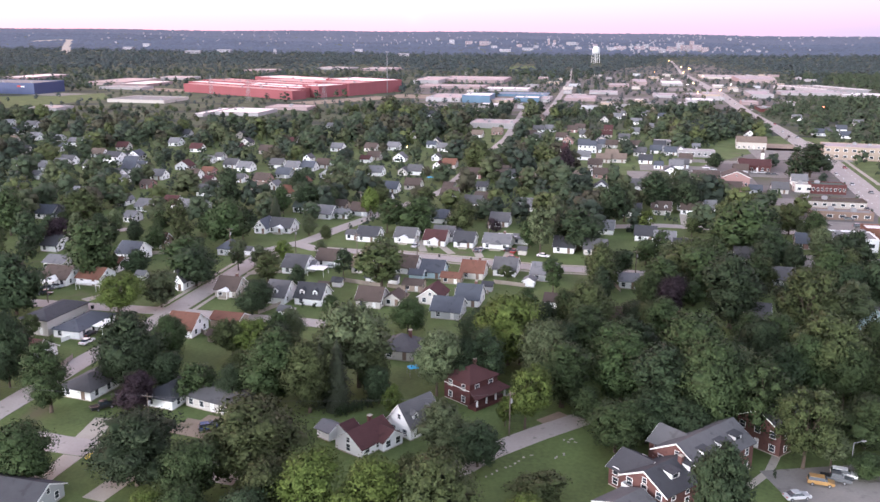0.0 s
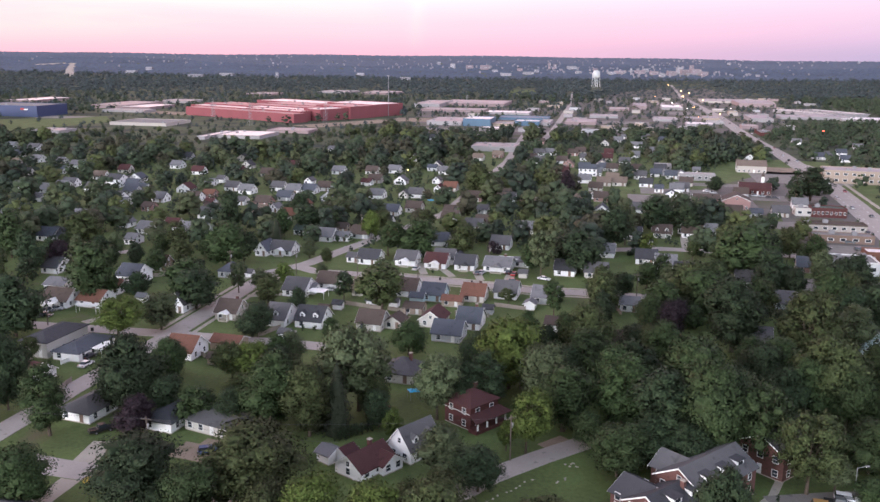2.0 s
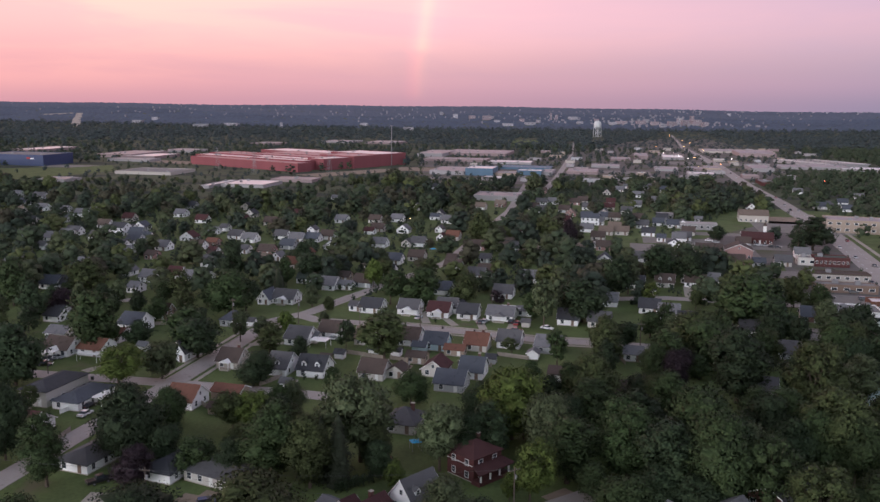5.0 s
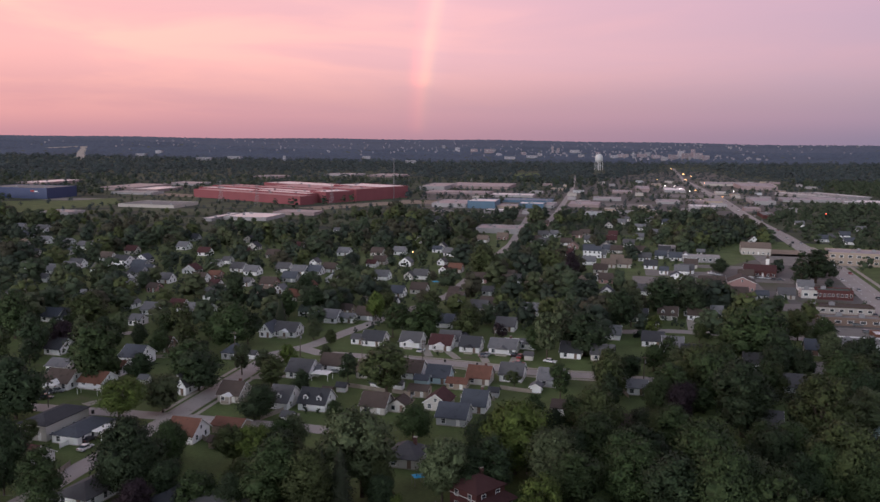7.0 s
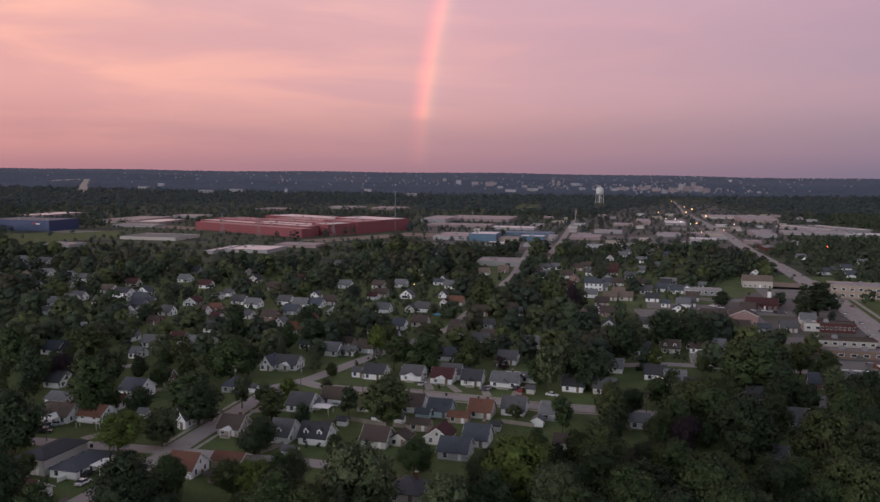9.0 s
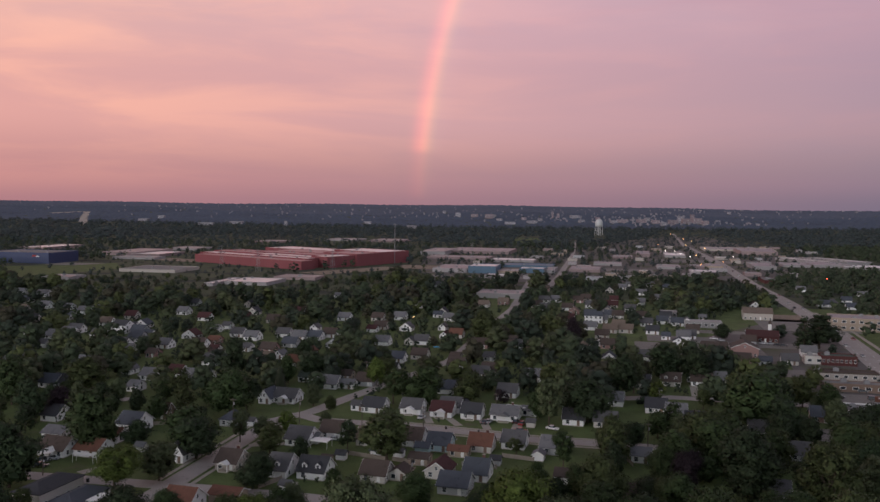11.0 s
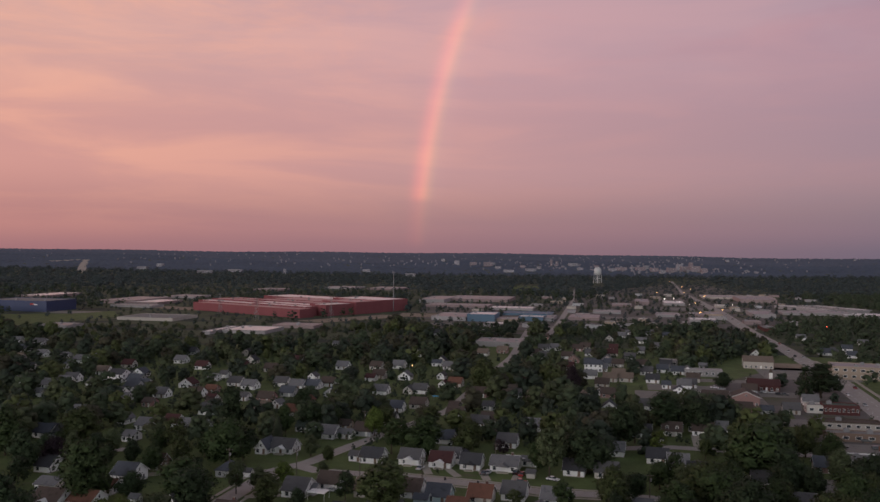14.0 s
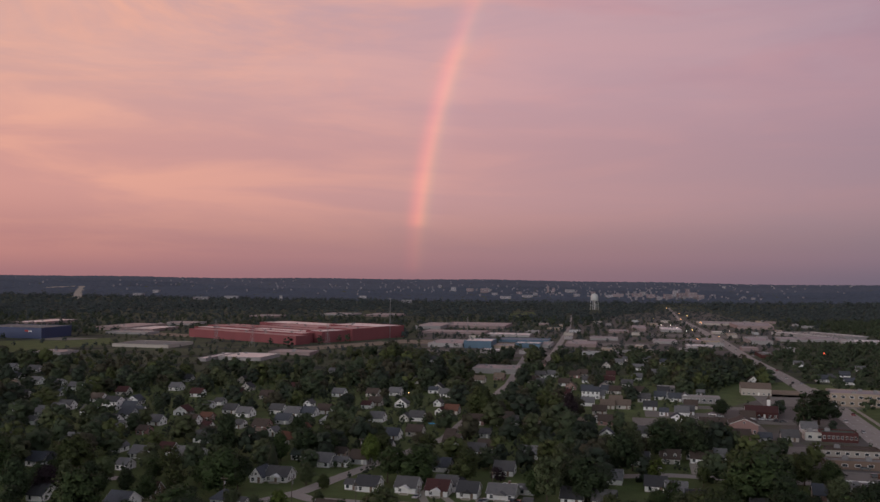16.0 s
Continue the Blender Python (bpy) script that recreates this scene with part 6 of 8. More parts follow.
tree('small', 'purple', 21.9, 344.5, 6.7, 7.4)
tree('spruce', 'spruce', 37.7, 378.3, 9.2, 5.5)
tree('maple', 'purple', 73.7, 497.1, 16.0, 9.9)
tree('maple', 'olive', -27.3, 394.2, 10.1, 11.8)
tree('small', 'green', -48.9, 286.4, 5.7, 4.9)
tree('airy', 'green', 33.9, 216.8, 14.9, 9.1)
tree('small', 'lime', -9.8, 170.9, 7.3, 4.9)
tree('maple', 'olive', 51.1, 263.2, 14.1, 10.9)
tree('maple', 'dark', 165.7, 523.6, 9.9, 11.5)
tree('maple', 'dark', 117.4, 240.1, 16.6, 10.9)
tree('oak', 'dark', 126.9, 242.9, 17.0, 13.0)
tree('maple', 'green', -42.7, 134.2, 12.5, 11.6)
tree('maple', 'dark', -30.8, 124.1, 9.7, 11.7)
tree('maple', 'green', -40.8, 124.0, 9.9, 8.9)
tree('maple', 'lime', -48.0, 123.9, 9.0, 8.0)
tree('airy', 'lime', 13.7, 124.8, 8.1, 8.7)
tree('maple', 'dark', 4.9, 183.1, 12.9, 7.8)
tree('tall', 'dark', 11.5, 186.5, 14.2, 11.9)
tree('maple', 'grey', 23.6, 190.0, 15.7, 12.1)
tree('maple', 'olive', -15.5, 182.7, 10.2, 7.8)
tree('maple', 'dark', -45.8, 175.9, 9.9, 7.7)
tree('maple', 'dark', -61.2, 181.6, 10.1, 8.1)
tree('oak', 'green', 99.5, 188.5, 17.0, 8.9)
tree('maple', 'dark', 76.1, 178.5, 14.8, 10.9)
tree('maple', 'green', 88.6, 175.9, 15.7, 12.4)
tree('airy', 'grey', 75.0, 150.3, 7.3, 8.4)
tree('maple', 'green', 80.0, 146.1, 4.8, 8.4)
tree('maple', 'dark', 41.6, 158.9, 11.1, 10.7)
tree('maple', 'dark', 48.3, 156.7, 10.8, 11.8)
tree('airy', 'lime', 13.9, 166.0, 7.1, 5.4)
tree('maple', 'green', 82.4, 178.7, 16.1, 11.0)
tree('maple', 'dark', 61.1, 167.0, 18.8, 11.4)
tree('maple', 'olive', -4.8, 133.9, 10.5, 6.1)
tree('maple', 'olive', -28.2, 129.1, 12.2, 10.0)
tree('airy', 'olive', 17.6, 135.2, 6.1, 13.3)
tree('maple', 'olive', 52.8, 272.7, 13.6, 11.2)
tree('maple', 'dark', 62.1, 284.4, 9.0, 9.4)
tree('maple', 'green', 72.9, 296.5, 10.1, 10.2)
tree('airy', 'grey', 80.6, 290.8, 10.4, 12.1)
tree('airy', 'green', 35.7, 261.5, 11.8, 8.6)
tree('maple', 'green', 76.6, 249.5, 7.4, 8.9)
tree('small', 'dark', 54.9, 269.5, 7.2, 6.7)
tree('maple', 'green', 34.6, 321.3, 10.6, 8.6)
tree('airy', 'olive', 22.5, 275.0, 5.4, 6.7)
tree('maple', 'dark', 46.4, 321.8, 12.8, 8.7)
tree('maple', 'olive', -148.9, 353.2, 15.9, 17.8)
tree('maple', 'dark', -148.5, 306.0, 16.1, 11.3)
tree('maple', 'purple', -143.0, 314.7, 11.3, 11.5)
tree('oak', 'green', -169.2, 332.0, 19.4, 17.3)
tree('maple', 'dark', -67.8, 420.3, 13.6, 11.2)
tree('maple', 'green', -70.3, 379.6, 12.4, 9.2)
tree('airy', 'olive', -103.5, 334.6, 15.3, 11.6)
tree('maple', 'green', -105.9, 307.6, 10.0, 10.9)
tree('maple', 'lime', -31.0, 375.3, 13.5, 9.0)
tree('airy', 'olive', -6.4, 392.6, 10.7, 10.4)
# hedges and shrubs
tree('shrub', 'dark', -21.6, 169.3, 2.6, 1.7)
tree('shrub', 'dark', -20.9, 169.8, 2.9, 1.7)
tree('shrub', 'dark', -20.1, 170.4, 3.2, 1.7)
tree('shrub', 'dark', -19.4, 170.9, 2.6, 1.7)
tree('shrub', 'dark', -18.6, 171.5, 2.9, 1.7)
tree('shrub', 'dark', -17.9, 172.0, 3.2, 1.7)
tree('shrub', 'dark', -17.1, 172.6, 2.6, 1.7)
tree('shrub', 'dark', -16.4, 173.1, 2.9, 1.7)
tree('shrub', 'dark', -15.6, 173.7, 3.2, 1.7)
tree('shrub', 'dark', -14.9, 174.2, 2.6, 1.7)
tree('shrub', 'dark', -8.0, 159.9, 2.0, 1.2)
tree('shrub', 'dark', -5.2, 160.5, 2.0, 1.4)
tree('shrub', 'dark', -3.8, 161.3, 2.0, 1.2)
tree('shrub', 'dark', -9.0, 157.5, 2.0, 1.1)
tree('shrub', 'dark', -37.0, 243.4, 2.0, 1.7)
tree('shrub', 'dark', -40.4, 243.9, 2.0, 1.5)
tree('shrub', 'dark', -53.8, 236.7, 2.0, 1.5)
tree('shrub', 'dark', -2.9, 313.9, 2.0, 1.5)
tree('shrub', 'dark', 36.2, 165.9, 2.4, 2.7)
tree('shrub', 'dark', -44.9, 366.5, 3.3, 3.4)
tree('shrub', 'dark', -42.2, 368.9, 3.3, 3.4)
tree('shrub', 'dark', 6.0, 238.4, 2.0, 2.0)
tree('shrub', 'dark', 62.5, 145.4, 2.0, 1.0)
tree('shrub', 'dark', 51.0, 156.2, 2.0, 1.4)
# poles, wires and lamps
utility_pole(-58.8, 161.9, -11.5, 8.6)
utility_pole(14.4, 161.4, 30, 9.9)
utility_pole(67.1, 286.0, -11.5, 8.1)
utility_pole(-35.2, 375.1, -11.5, 11.3)
utility_pole(-10.0, 241.1, -11.5, 8.7)
utility_pole(18.9, 329.8, -11.5, 7.9)
utility_pole(-74.1, 296.7, -11.5, 12.2)
utility_pole(19.8, 200.5, -11.5, 10.2)
utility_pole(-116.9, 246.5, -11.5, 9.5)
utility_pole(86.4, 298.5, -11.5, 10.2)
utility_pole(-1.1, 513.8, -11.5, 12.8)
wire((-58.8, 161.9, 8.1), (-113.8, 170.9, 8.6), 0.9)
wire((-58.8, 161.9, 8.1), (-18.8, 150.9, 8.6), 0.9)
wire((-58.8, 161.9, 8.0), (14.4, 161.4, 9.5), 1.4)
# cars
car(70.0, 143.1, -18, 'gold', 'suv')
car(73.3, 144.3, -20, 'grey', 'pickup')
car(75.5, 146.0, -20, 'white', 'suv')
car(63.7, 138.1, 10, 'silver', 'sedan')
car(-46.8, 163.2, 20, 'blue', 'suv')
car(-72.5, 173.0, 40, 'black', 'pickup')
car(-124.3, 257.7, 10, 'white', 'sedan')
car(-123.1, 260.2, 5, 'grey', 'sedan')
car(-121.3, 262.1, 5, 'silver', 'sedan')
car(-121.6, 254.9, 5, 'black', 'sedan')
car(-58.2, 282.5, -5, 'grey', 'sedan')
car(37.8, 306.2, -30, 'white', 'sedan')
car(-9.4, 319.7, 70, 'white', 'sedan')
car(25.5, 314.9, 70, 'black', 'sedan')
car(27.4, 312.4, 70, 'red', 'sedan')
car(90.4, 308.1, 80, 'white', 'sedan')
car(89.4, 298.6, 80, 'silver', 'sedan')
car(13.9, 313.6, 70, 'grey', 'sedan')
car(15.4, 314.5, 70, 'silver', 'sedan')
car(26.2, 302.6, -12, 'red', 'sedan')
car(224.7, 467.5, 258, 'silver', 'sedan')
car(223.0, 442.3, 258, 'grey', 'sedan')
car(199.9, 398.0, 258, 'black', 'sedan')
car(231.3, 502.0, 78, 'white', 'sedan')
car(267.5, 630.1, 78, 'silver', 'sedan')
car(285.1, 724.5, 78, 'white', 'sedan')
car(181.3, 376.1, -10, 'grey', 'suv')
car(-91.9, 212.7, 75, 'white', 'sedan')
car(-93.5, 218.7, 75, 'black', 'sedan')
car(-37.6, 288.2, -10, 'silver', 'sedan')
street_lamp(78.0, 148.6, 0, 5.8, 'lamp_white', 0.0, 0.8)
# large buildings of the right-hand road
house(143.8, 439.0, -15.0, 20, 11, roof='brown', wall='pink', top=2.4, h=4.2, name='school_building')
house(160.7, 467.5, -15.0, 14, 14, roof='brown', wall='pink', top=3.0, h=5, along='y', name='church_building')
house(146.9, 475.4, -15.0, 14, 10, roof='brown', wall='pink', top=2.2, h=4, name='school_building')
house(189.1, 519.4, -15.0, 18, 11, roof='red', wall='dark_brick', top=3, h=3.6, name='church_hall')
bell_turret(198.5, 532.3)
house(223.0, 623.5, -15.0, 20, 18, roof='tan', wall='beige', top=3.2, h=5, name='gymnasium', far=True)
block(275.9, 574.5, -17.5, 42, 24, 8.0, 'tan', roof='membrane', name='brick_school', label='tan brick two-storey school building beside the main road', bays=8, rows=2, units=3)
block(200.7, 444.4, -11.5, 17, 10, 4.4, 'dark_brick', roof='roof_green', name='shop_building', label='small brick shop with a dark green roof', bays=8, units=1)
block(189.5, 447.7, -11.5, 9, 8, 3.6, 'cream', roof='membrane', name='shop_building', label='small cream shop with a flat roof', bays=2, units=1)
block(187.1, 407.1, -11.5, 29, 9, 3.0, 'beige', roof='roof_brown', skirt='roof_brown', name='strip_mall', label='low strip of shops with brown roof and pale front', bays=7, parapet=0.8, units=2)
block(179.0, 379.9, -11.5, 26, 8, 3.2, 'brown', roof='gravel_roof', name='strip_mall', label='low dark-fronted row of shops with a flat roof', bays=5, parapet=0.5, units=2)
block(157.0, 325.7, -11.5, 20, 14, 4.6, 'white', roof='gravel_roof', skirt='trim', name='filling_station', label='white flat-roofed filling station shop with rooftop units', bays=4, units=6)
# the orange wall colour stands in for lamplight on the canopy; nothing glows here
block(174.1, 338.3, -11.5, 9, 9, 5.0, 'roof_orange', roof='metal_white', name='canopy_building', label='small white building with an orange lit front', bays=2)
patch('parking_lot', 172.8, 361.1, -11.5, 60, 22, 'lot_asphalt', 0.06, 'worn grey parking lot before the shops', 'parking lot')
patch('parking_lot', 141.3, 485.2, -11.5, 70, 40, 'lot_asphalt', 0.06, 'worn grey parking lot beside the school', 'parking lot')
patch('parking_lot', 243.4, 590.2, -11.5, 60, 60, 'lot_asphalt', 0.05, 'worn grey parking lot beside the main road', 'parking lot')
block(170.1, 576.4, -11.5, 24, 9, 4, 'pale_panel', label='cream single-storey commercial building beside parked cars', bays=6)
block(160.2, 627.0, -11.5, 12, 9, 4, 'pale_panel', bays=3)
# the red plant
block(-247.4, 1089.6, -37.0, 202.1, 22.6, 10, 'red_panel', 'red_roof', name='factory_hall', label='large red metal-clad factory with faded red roof', group='halls of the red plant', parapet=0.5, units=2)
block(-203.7, 1082.8, -37.0, 97.7, 18.4, 11.5, 'red_panel', 'metal_white', name='factory_hall', label='large red metal-clad factory with white roof strips', group='halls of the red plant', parapet=0.5, units=2)
block(-286.1, 1147.2, -37.0, 110.4, 22.1, 11, 'red_panel', 'metal_white', name='factory_hall', label='large red metal-clad factory with white roof strips', group='halls of the red plant', parapet=0.5, units=2)
block(-204.9, 1110.8, -37.0, 103.4, 24.0, 12, 'red_panel', 'metal_white', name='factory_hall', label='large red metal-clad factory with white roof strips', group='halls of the red plant', parapet=0.5, units=2)
block(-280.7, 1171.5, -37.0, 89.7, 22.1, 12.5, 'red_panel', 'red_roof', name='factory_hall', label='large red metal-clad factory with faded red roof', group='halls of the red plant', parapet=0.5, units=2)
block(-200.9, 1139.6, -37.0, 131.6, 25.8, 13, 'red_panel', 'red_roof', name='factory_hall', label='large red metal-clad factory with faded red roof', group='halls of the red plant', parapet=0.5, units=2)
block(-277.7, 1202.1, -37.0, 65.3, 29.7, 12, 'red_panel', 'red_roof', name='factory_hall', label='large red metal-clad factory with faded red roof', group='halls of the red plant', parapet=0.5, units=2)
block(-143.8, 1082.1, -37.0, 27.7, 48.9, 13.5, 'red_panel', 'metal_white', name='factory_hall', label='large red metal-clad factory with white roof strips', group='halls of the red plant', parapet=0.5, units=2)
block(-124.2, 1128.9, -37.0, 60.2, 48.4, 15, 'red_panel', 'red_roof', name='factory_hall', label='large red metal-clad factory with faded red roof', group='halls of the red plant', parapet=0.5, units=2)
block(-189.7, 1178.2, -37.0, 102.9, 48.4, 13.5, 'red_panel', 'red_roof', name='factory_hall', label='large red metal-clad factory with faded red roof', group='halls of the red plant', parapet=0.5, units=2)
block(-104.7, 1181.3, -37.0, 84.6, 57.8, 15.5, 'red_panel', 'metal_white', name='factory_hall', label='large red metal-clad factory with white roof strips', group='halls of the red plant', parapet=0.5, units=2)
block(-197.0, 1246.7, -37.0, 140.5, 51.2, 13, 'red_panel', 'metal_white', name='factory_hall', label='large red metal-clad factory with white roof strips', group='halls of the red plant', parapet=0.5, units=2)
# warehouses and works in the middle distance
block(-13.5, 1414.2, -11.5, 40.2, 110, 5.1, 'pale_panel', roof='membrane', label='pale warehouse with a flat roof among yards and trees', name='warehouse', units=2)
block(58.0, 1452.2, -11.5, 102.3, 104, 4.4, 'pink_panel', roof='membrane', label='long pinkish warehouse with a pale flat roof among yards and trees', name='warehouse', units=2)
block(18.1, 1280.8, -11.5, 92.6, 46, 2.6, 'pink_panel', roof='membrane', label='low long shed with a grey roof among yards and trees', name='warehouse', units=2)
block(8.9, 1048.9, -11.5, 41.5, 69, 4.1, 'pale_panel', roof='membrane', label='whitish workshop with a pale roof among yards and trees', name='warehouse', units=2)
block(43.7, 1024.8, -11.5, 32.2, 44, 8.0, 'blue_panel', roof='metal_white', label='blue metal-clad workshop with two wide doors among yards and trees', name='commercial_building', units=2)
block(73.7, 1024.5, -11.5, 25.4, 36, 2.6, 'tan', roof='membrane', label='low tan shed among yards and trees', name='commercial_building', units=2)
block(105.8, 1125.1, -11.5, 63.6, 38, 2.6, 'blue_panel', roof='blue_panel', label='blue-roofed metal workshop among yards and trees', name='warehouse', units=2)
block(101.3, 1031.3, -11.5, 29, 27, 4.9, 'blue_panel', roof='metal_white', label='blue metal-clad workshop among yards and trees', name='commercial_building', units=2)
block(124.8, 1045.4, -11.5, 12.3, 51, 3.5, 'pale_panel', roof='membrane', label='small whitish workshop among yards and trees', name='commercial_building', units=2)
block(93.3, 1229.4, -11.5, 61, 41, 2.6, 'pale_panel', roof='metal_white', label='long shed with a pale metal roof among yards and trees', name='warehouse', units=2)
block(169.6, 1067.9, -11.5, 36.5, 53, 3.0, 'pink_panel', roof='membrane', label='reddish low sheds among yards and trees', name='commercial_building', units=2)
block(217.4, 1177.0, -11.5, 37.1, 34, 2.6, 'pale_panel', roof='membrane', label='grey low shed among yards and trees', name='commercial_building', units=2)
block(539.7, 1621.5, -11.5, 125.8, 85, 2.9, 'beige', roof='membrane', label='long grey-roofed store among yards and trees', name='warehouse', units=2)
block(534.8, 1513.3, -11.5, 58.5, 110, 5.8, 'pink_panel', roof='membrane', label='pinkish store building with a flat roof among yards and trees', name='warehouse', units=2)
block(415.7, 1152.2, -11.5, 27.6, 76, 4.4, 'pale_panel', roof='membrane', label='pale commercial building among yards and trees', name='commercial_building', units=2)
block(482.4, 1199.9, -11.5, 43.8, 56, 2.6, 'pale_panel', roof='membrane', label='pale long shed among yards and trees', name='warehouse', units=2)
block(525.1, 1200.6, -11.5, 49.8, 68, 3.3, 'pale_panel', roof='membrane', label='pale long shed among yards and trees', name='warehouse', units=2)
block(557.9, 1164.8, -11.5, 57.5, 46, 2.6, 'pale_panel', roof='metal_white', label='pale long shed among yards and trees', name='warehouse', units=2)
block(346.7, 936.0, -11.5, 16, 45, 3.1, 'dark_brick', roof='gravel_roof', label='small red brick shop among yards and trees', name='commercial_building', units=2)
block(309.3, 1049.6, -11.5, 31.9, 34, 2.6, 'pale_panel', roof='metal_white', label='white-roofed commercial building among yards and trees', name='commercial_building', units=2)
block(288.0, 1132.6, -11.5, 29.5, 47, 2.6, 'pale_panel', roof='membrane', label='pale commercial building among yards and trees', name='commercial_building', units=2)
block(327.7, 1142.3, -11.5, 22.1, 38, 2.6, 'pink_panel', roof='membrane', label='pinkish shop among yards and trees', name='commercial_building', units=2)
block(352.4, 1152.6, -11.5, 20.8, 53, 3.0, 'tan', roof='membrane', label='tan shop among yards and trees', name='commercial_building', units=2)
block(316.9, 1410.7, -11.5, 21.2, 89, 4.8, 'pink_panel', roof='membrane', label='pinkish commercial building among yards and trees', name='commercial_building', units=2)
block(364.0, 1395.8, -11.5, 31.8, 73, 3.6, 'pale_panel', roof='metal_white', label='white commercial building among yards and trees', name='commercial_building', units=2)
block(270.7, 1342.9, -11.5, 29.6, 47, 2.6, 'pink_panel', roof='membrane', label='pinkish commercial building among yards and trees', name='commercial_building', units=2)
navy_hall = block(-534.6, 1108.4, -11.5, 90, 60, 13.0, 'navy_panel', roof='gravel_roof', label='dark navy metal-clad hall among yards and trees', name='warehouse', units=2)
part('sign', Shape().box(22, 27, -30.4, -30.05, 8.5, 10.5), M['car_red'], navy_hall, 'plain red sign panel'); part('sign', Shape().box(27.2, 32, -30.4, -30.05, 8.5, 9.6), M['trim'], navy_hall, 'plain white sign panel')
block(-644.2, 1403.3, -11.5, 43.4, 107, 4.3, 'pink_panel', roof='metal_white', label='pinkish warehouse among yards and trees', name='warehouse', units=2)
block(-467.7, 1301.7, -11.5, 56.4, 103, 4.6, 'pink_panel', roof='membrane', label='pinkish warehouse with a pale roof among yards and trees', name='warehouse', units=2)
block(-428.2, 1268.7, -11.5, 49.3, 75, 3.4, 'pink_panel', roof='metal_white', label='pinkish warehouse with a pale roof among yards and trees', name='warehouse', units=2)
block(-425.7, 1187.6, -11.5, 62.9, 30, 2.6, 'pale_panel', roof='membrane', label='low white shed among yards and trees', name='warehouse', units=2)
block(-330.4, 988.9, -11.5, 68.5, 57, 2.9, 'beige', roof='gravel_roof', label='long low beige building among yards and trees', name='warehouse', units=2)
block(-390.3, 873.7, -11.5, 32.1, 29, 2.6, 'pale_panel', roof='membrane', label='pale shed behind trees among yards and trees', name='commercial_building', units=2)
block(-189.4, 849.3, -11.5, 43.8, 48, 2.9, 'pale_panel', roof='metal_white', label='white metal shed with a white roof among yards and trees', name='warehouse', units=2)
block(-220.0, 843.0, -11.5, 9, 63, 2.6, 'pale_panel', roof='metal_white', label='white metal shed among yards and trees', name='commercial_building', units=2)
block(-154.9, 905.2, -11.5, 44.9, 33, 2.6, 'pink_panel', roof='membrane', label='low pinkish warehouse with a flat roof among yards and trees', name='warehouse', units=2)
block(-429.2, 1432.6, -11.5, 55.4, 61, 2.6, 'pale_panel', roof='membrane', label='pale shed among yards and trees', name='warehouse', units=2)
block(-349.2, 1722.8, -11.5, 54.3, 71, 2.6, 'pink_panel', roof='membrane', label='pinkish shed behind the plant among yards and trees', name='warehouse', units=2)
block(-219.0, 1850.8, -11.5, 68.9, 78, 2.6, 'pale_panel', roof='membrane', label='pale shed behind the plant among yards and trees', name='warehouse', units=2)
block(-122.6, 1827.9, -11.5, 67.4, 97, 3.1, 'pink_panel', roof='membrane', label='pinkish shed behind the plant among yards and trees', name='warehouse', units=2)
block(39.9, 864.0, -11.5, 16.1, 21, 2.6, 'pink_panel', roof='membrane', label='small pinkish building among yards and trees', name='commercial_building', units=2)
block(528.8, 1276.4, 18.5, 25.3, 110, 4.2, 'pale_panel', roof='metal_white', label='long white-roofed shed among yards and trees', name='commercial_building', units=2)
block(543.8, 1278.3, 18.5, 25.4, 110, 4.2, 'pale_panel', roof='metal_white', label='long white-roofed shed among yards and trees', name='commercial_building', units=2)
block(558.7, 1280.2, 18.5, 25.6, 110, 4.2, 'pale_panel', roof='metal_white', label='long white-roofed shed among yards and trees', name='commercial_building', units=2)
block(573.8, 1282.2, 18.5, 25.8, 110, 4.2, 'pale_panel', roof='metal_white', label='long white-roofed shed among yards and trees', name='commercial_building', units=2)
patch('parking_lot', 376.2, 1271.5, -11.5, 150, 60, 'lot_asphalt', 0.05, 'grey asphalt yards between commercial buildings', 'parking lot')
patch('parking_lot', 51.1, 951.8, -11.5, 150, 26, 'lot_asphalt', 0.05, 'grey asphalt yards between workshops', 'parking lot')
patch('parking_lot', 210.3, 1082.3, -11.5, 90, 50, 'lot_asphalt', 0.05, 'grey asphalt yards', 'parking lot')
mast(-71.3, 1155.0, 52)
water_tower(408.2, 2350.8, 44)
street_lamp(359.6, 1294.1, 0, 6.5, 'lamp_white', 0.0, 5)
street_lamp(490.5, 1757.2, 0, 10.9, 'lamp_warm', 0.0, 8)
street_lamp(441.8, 1621.7, 0, 10.1, 'lamp_warm', 0.0, 8)
street_lamp(367.0, 1375.8, 0, 6.0, 'lamp_white', 0.0, 6)
street_lamp(376.6, 1322.3, 0, 6.6, 'lamp_warm', 0.0, 6)
street_lamp(373.7, 1436.3, 0, 7.2, 'lamp_white', 0.0, 6)
street_lamp(451.6, 1530.9, 0, 7.6, 'lamp_warm', 0.0, 6)
street_lamp(365.7, 1158.7, 0, 7.3, 'lamp_warm', 0.0, 4)
street_lamp(357.6, 1433.8, 0, 7.2, 'lamp_white', 0.0, 5)
street_lamp(515.8, 1910.6, 0, 9.5, 'lamp_warm', 0.0, 8)
street_lamp(591.6, 2315.8, 0, 8.6, 'lamp_warm', 0.0, 8)
street_lamp(-139.7, 353.6, 0, 2.9, 'lamp_warm', 0.0, 1.5)
street_lamp(386.0, 887.2, 0, 8.4, 'lamp_red', 0.0, 4)
street_lamp(-24.4, 572.7, 0, 4.9, 'lamp_warm', 0.0, 2)
street_lamp(427.1, 1303.5, 0, 6.5, 'lamp_white', 0.0, 5)
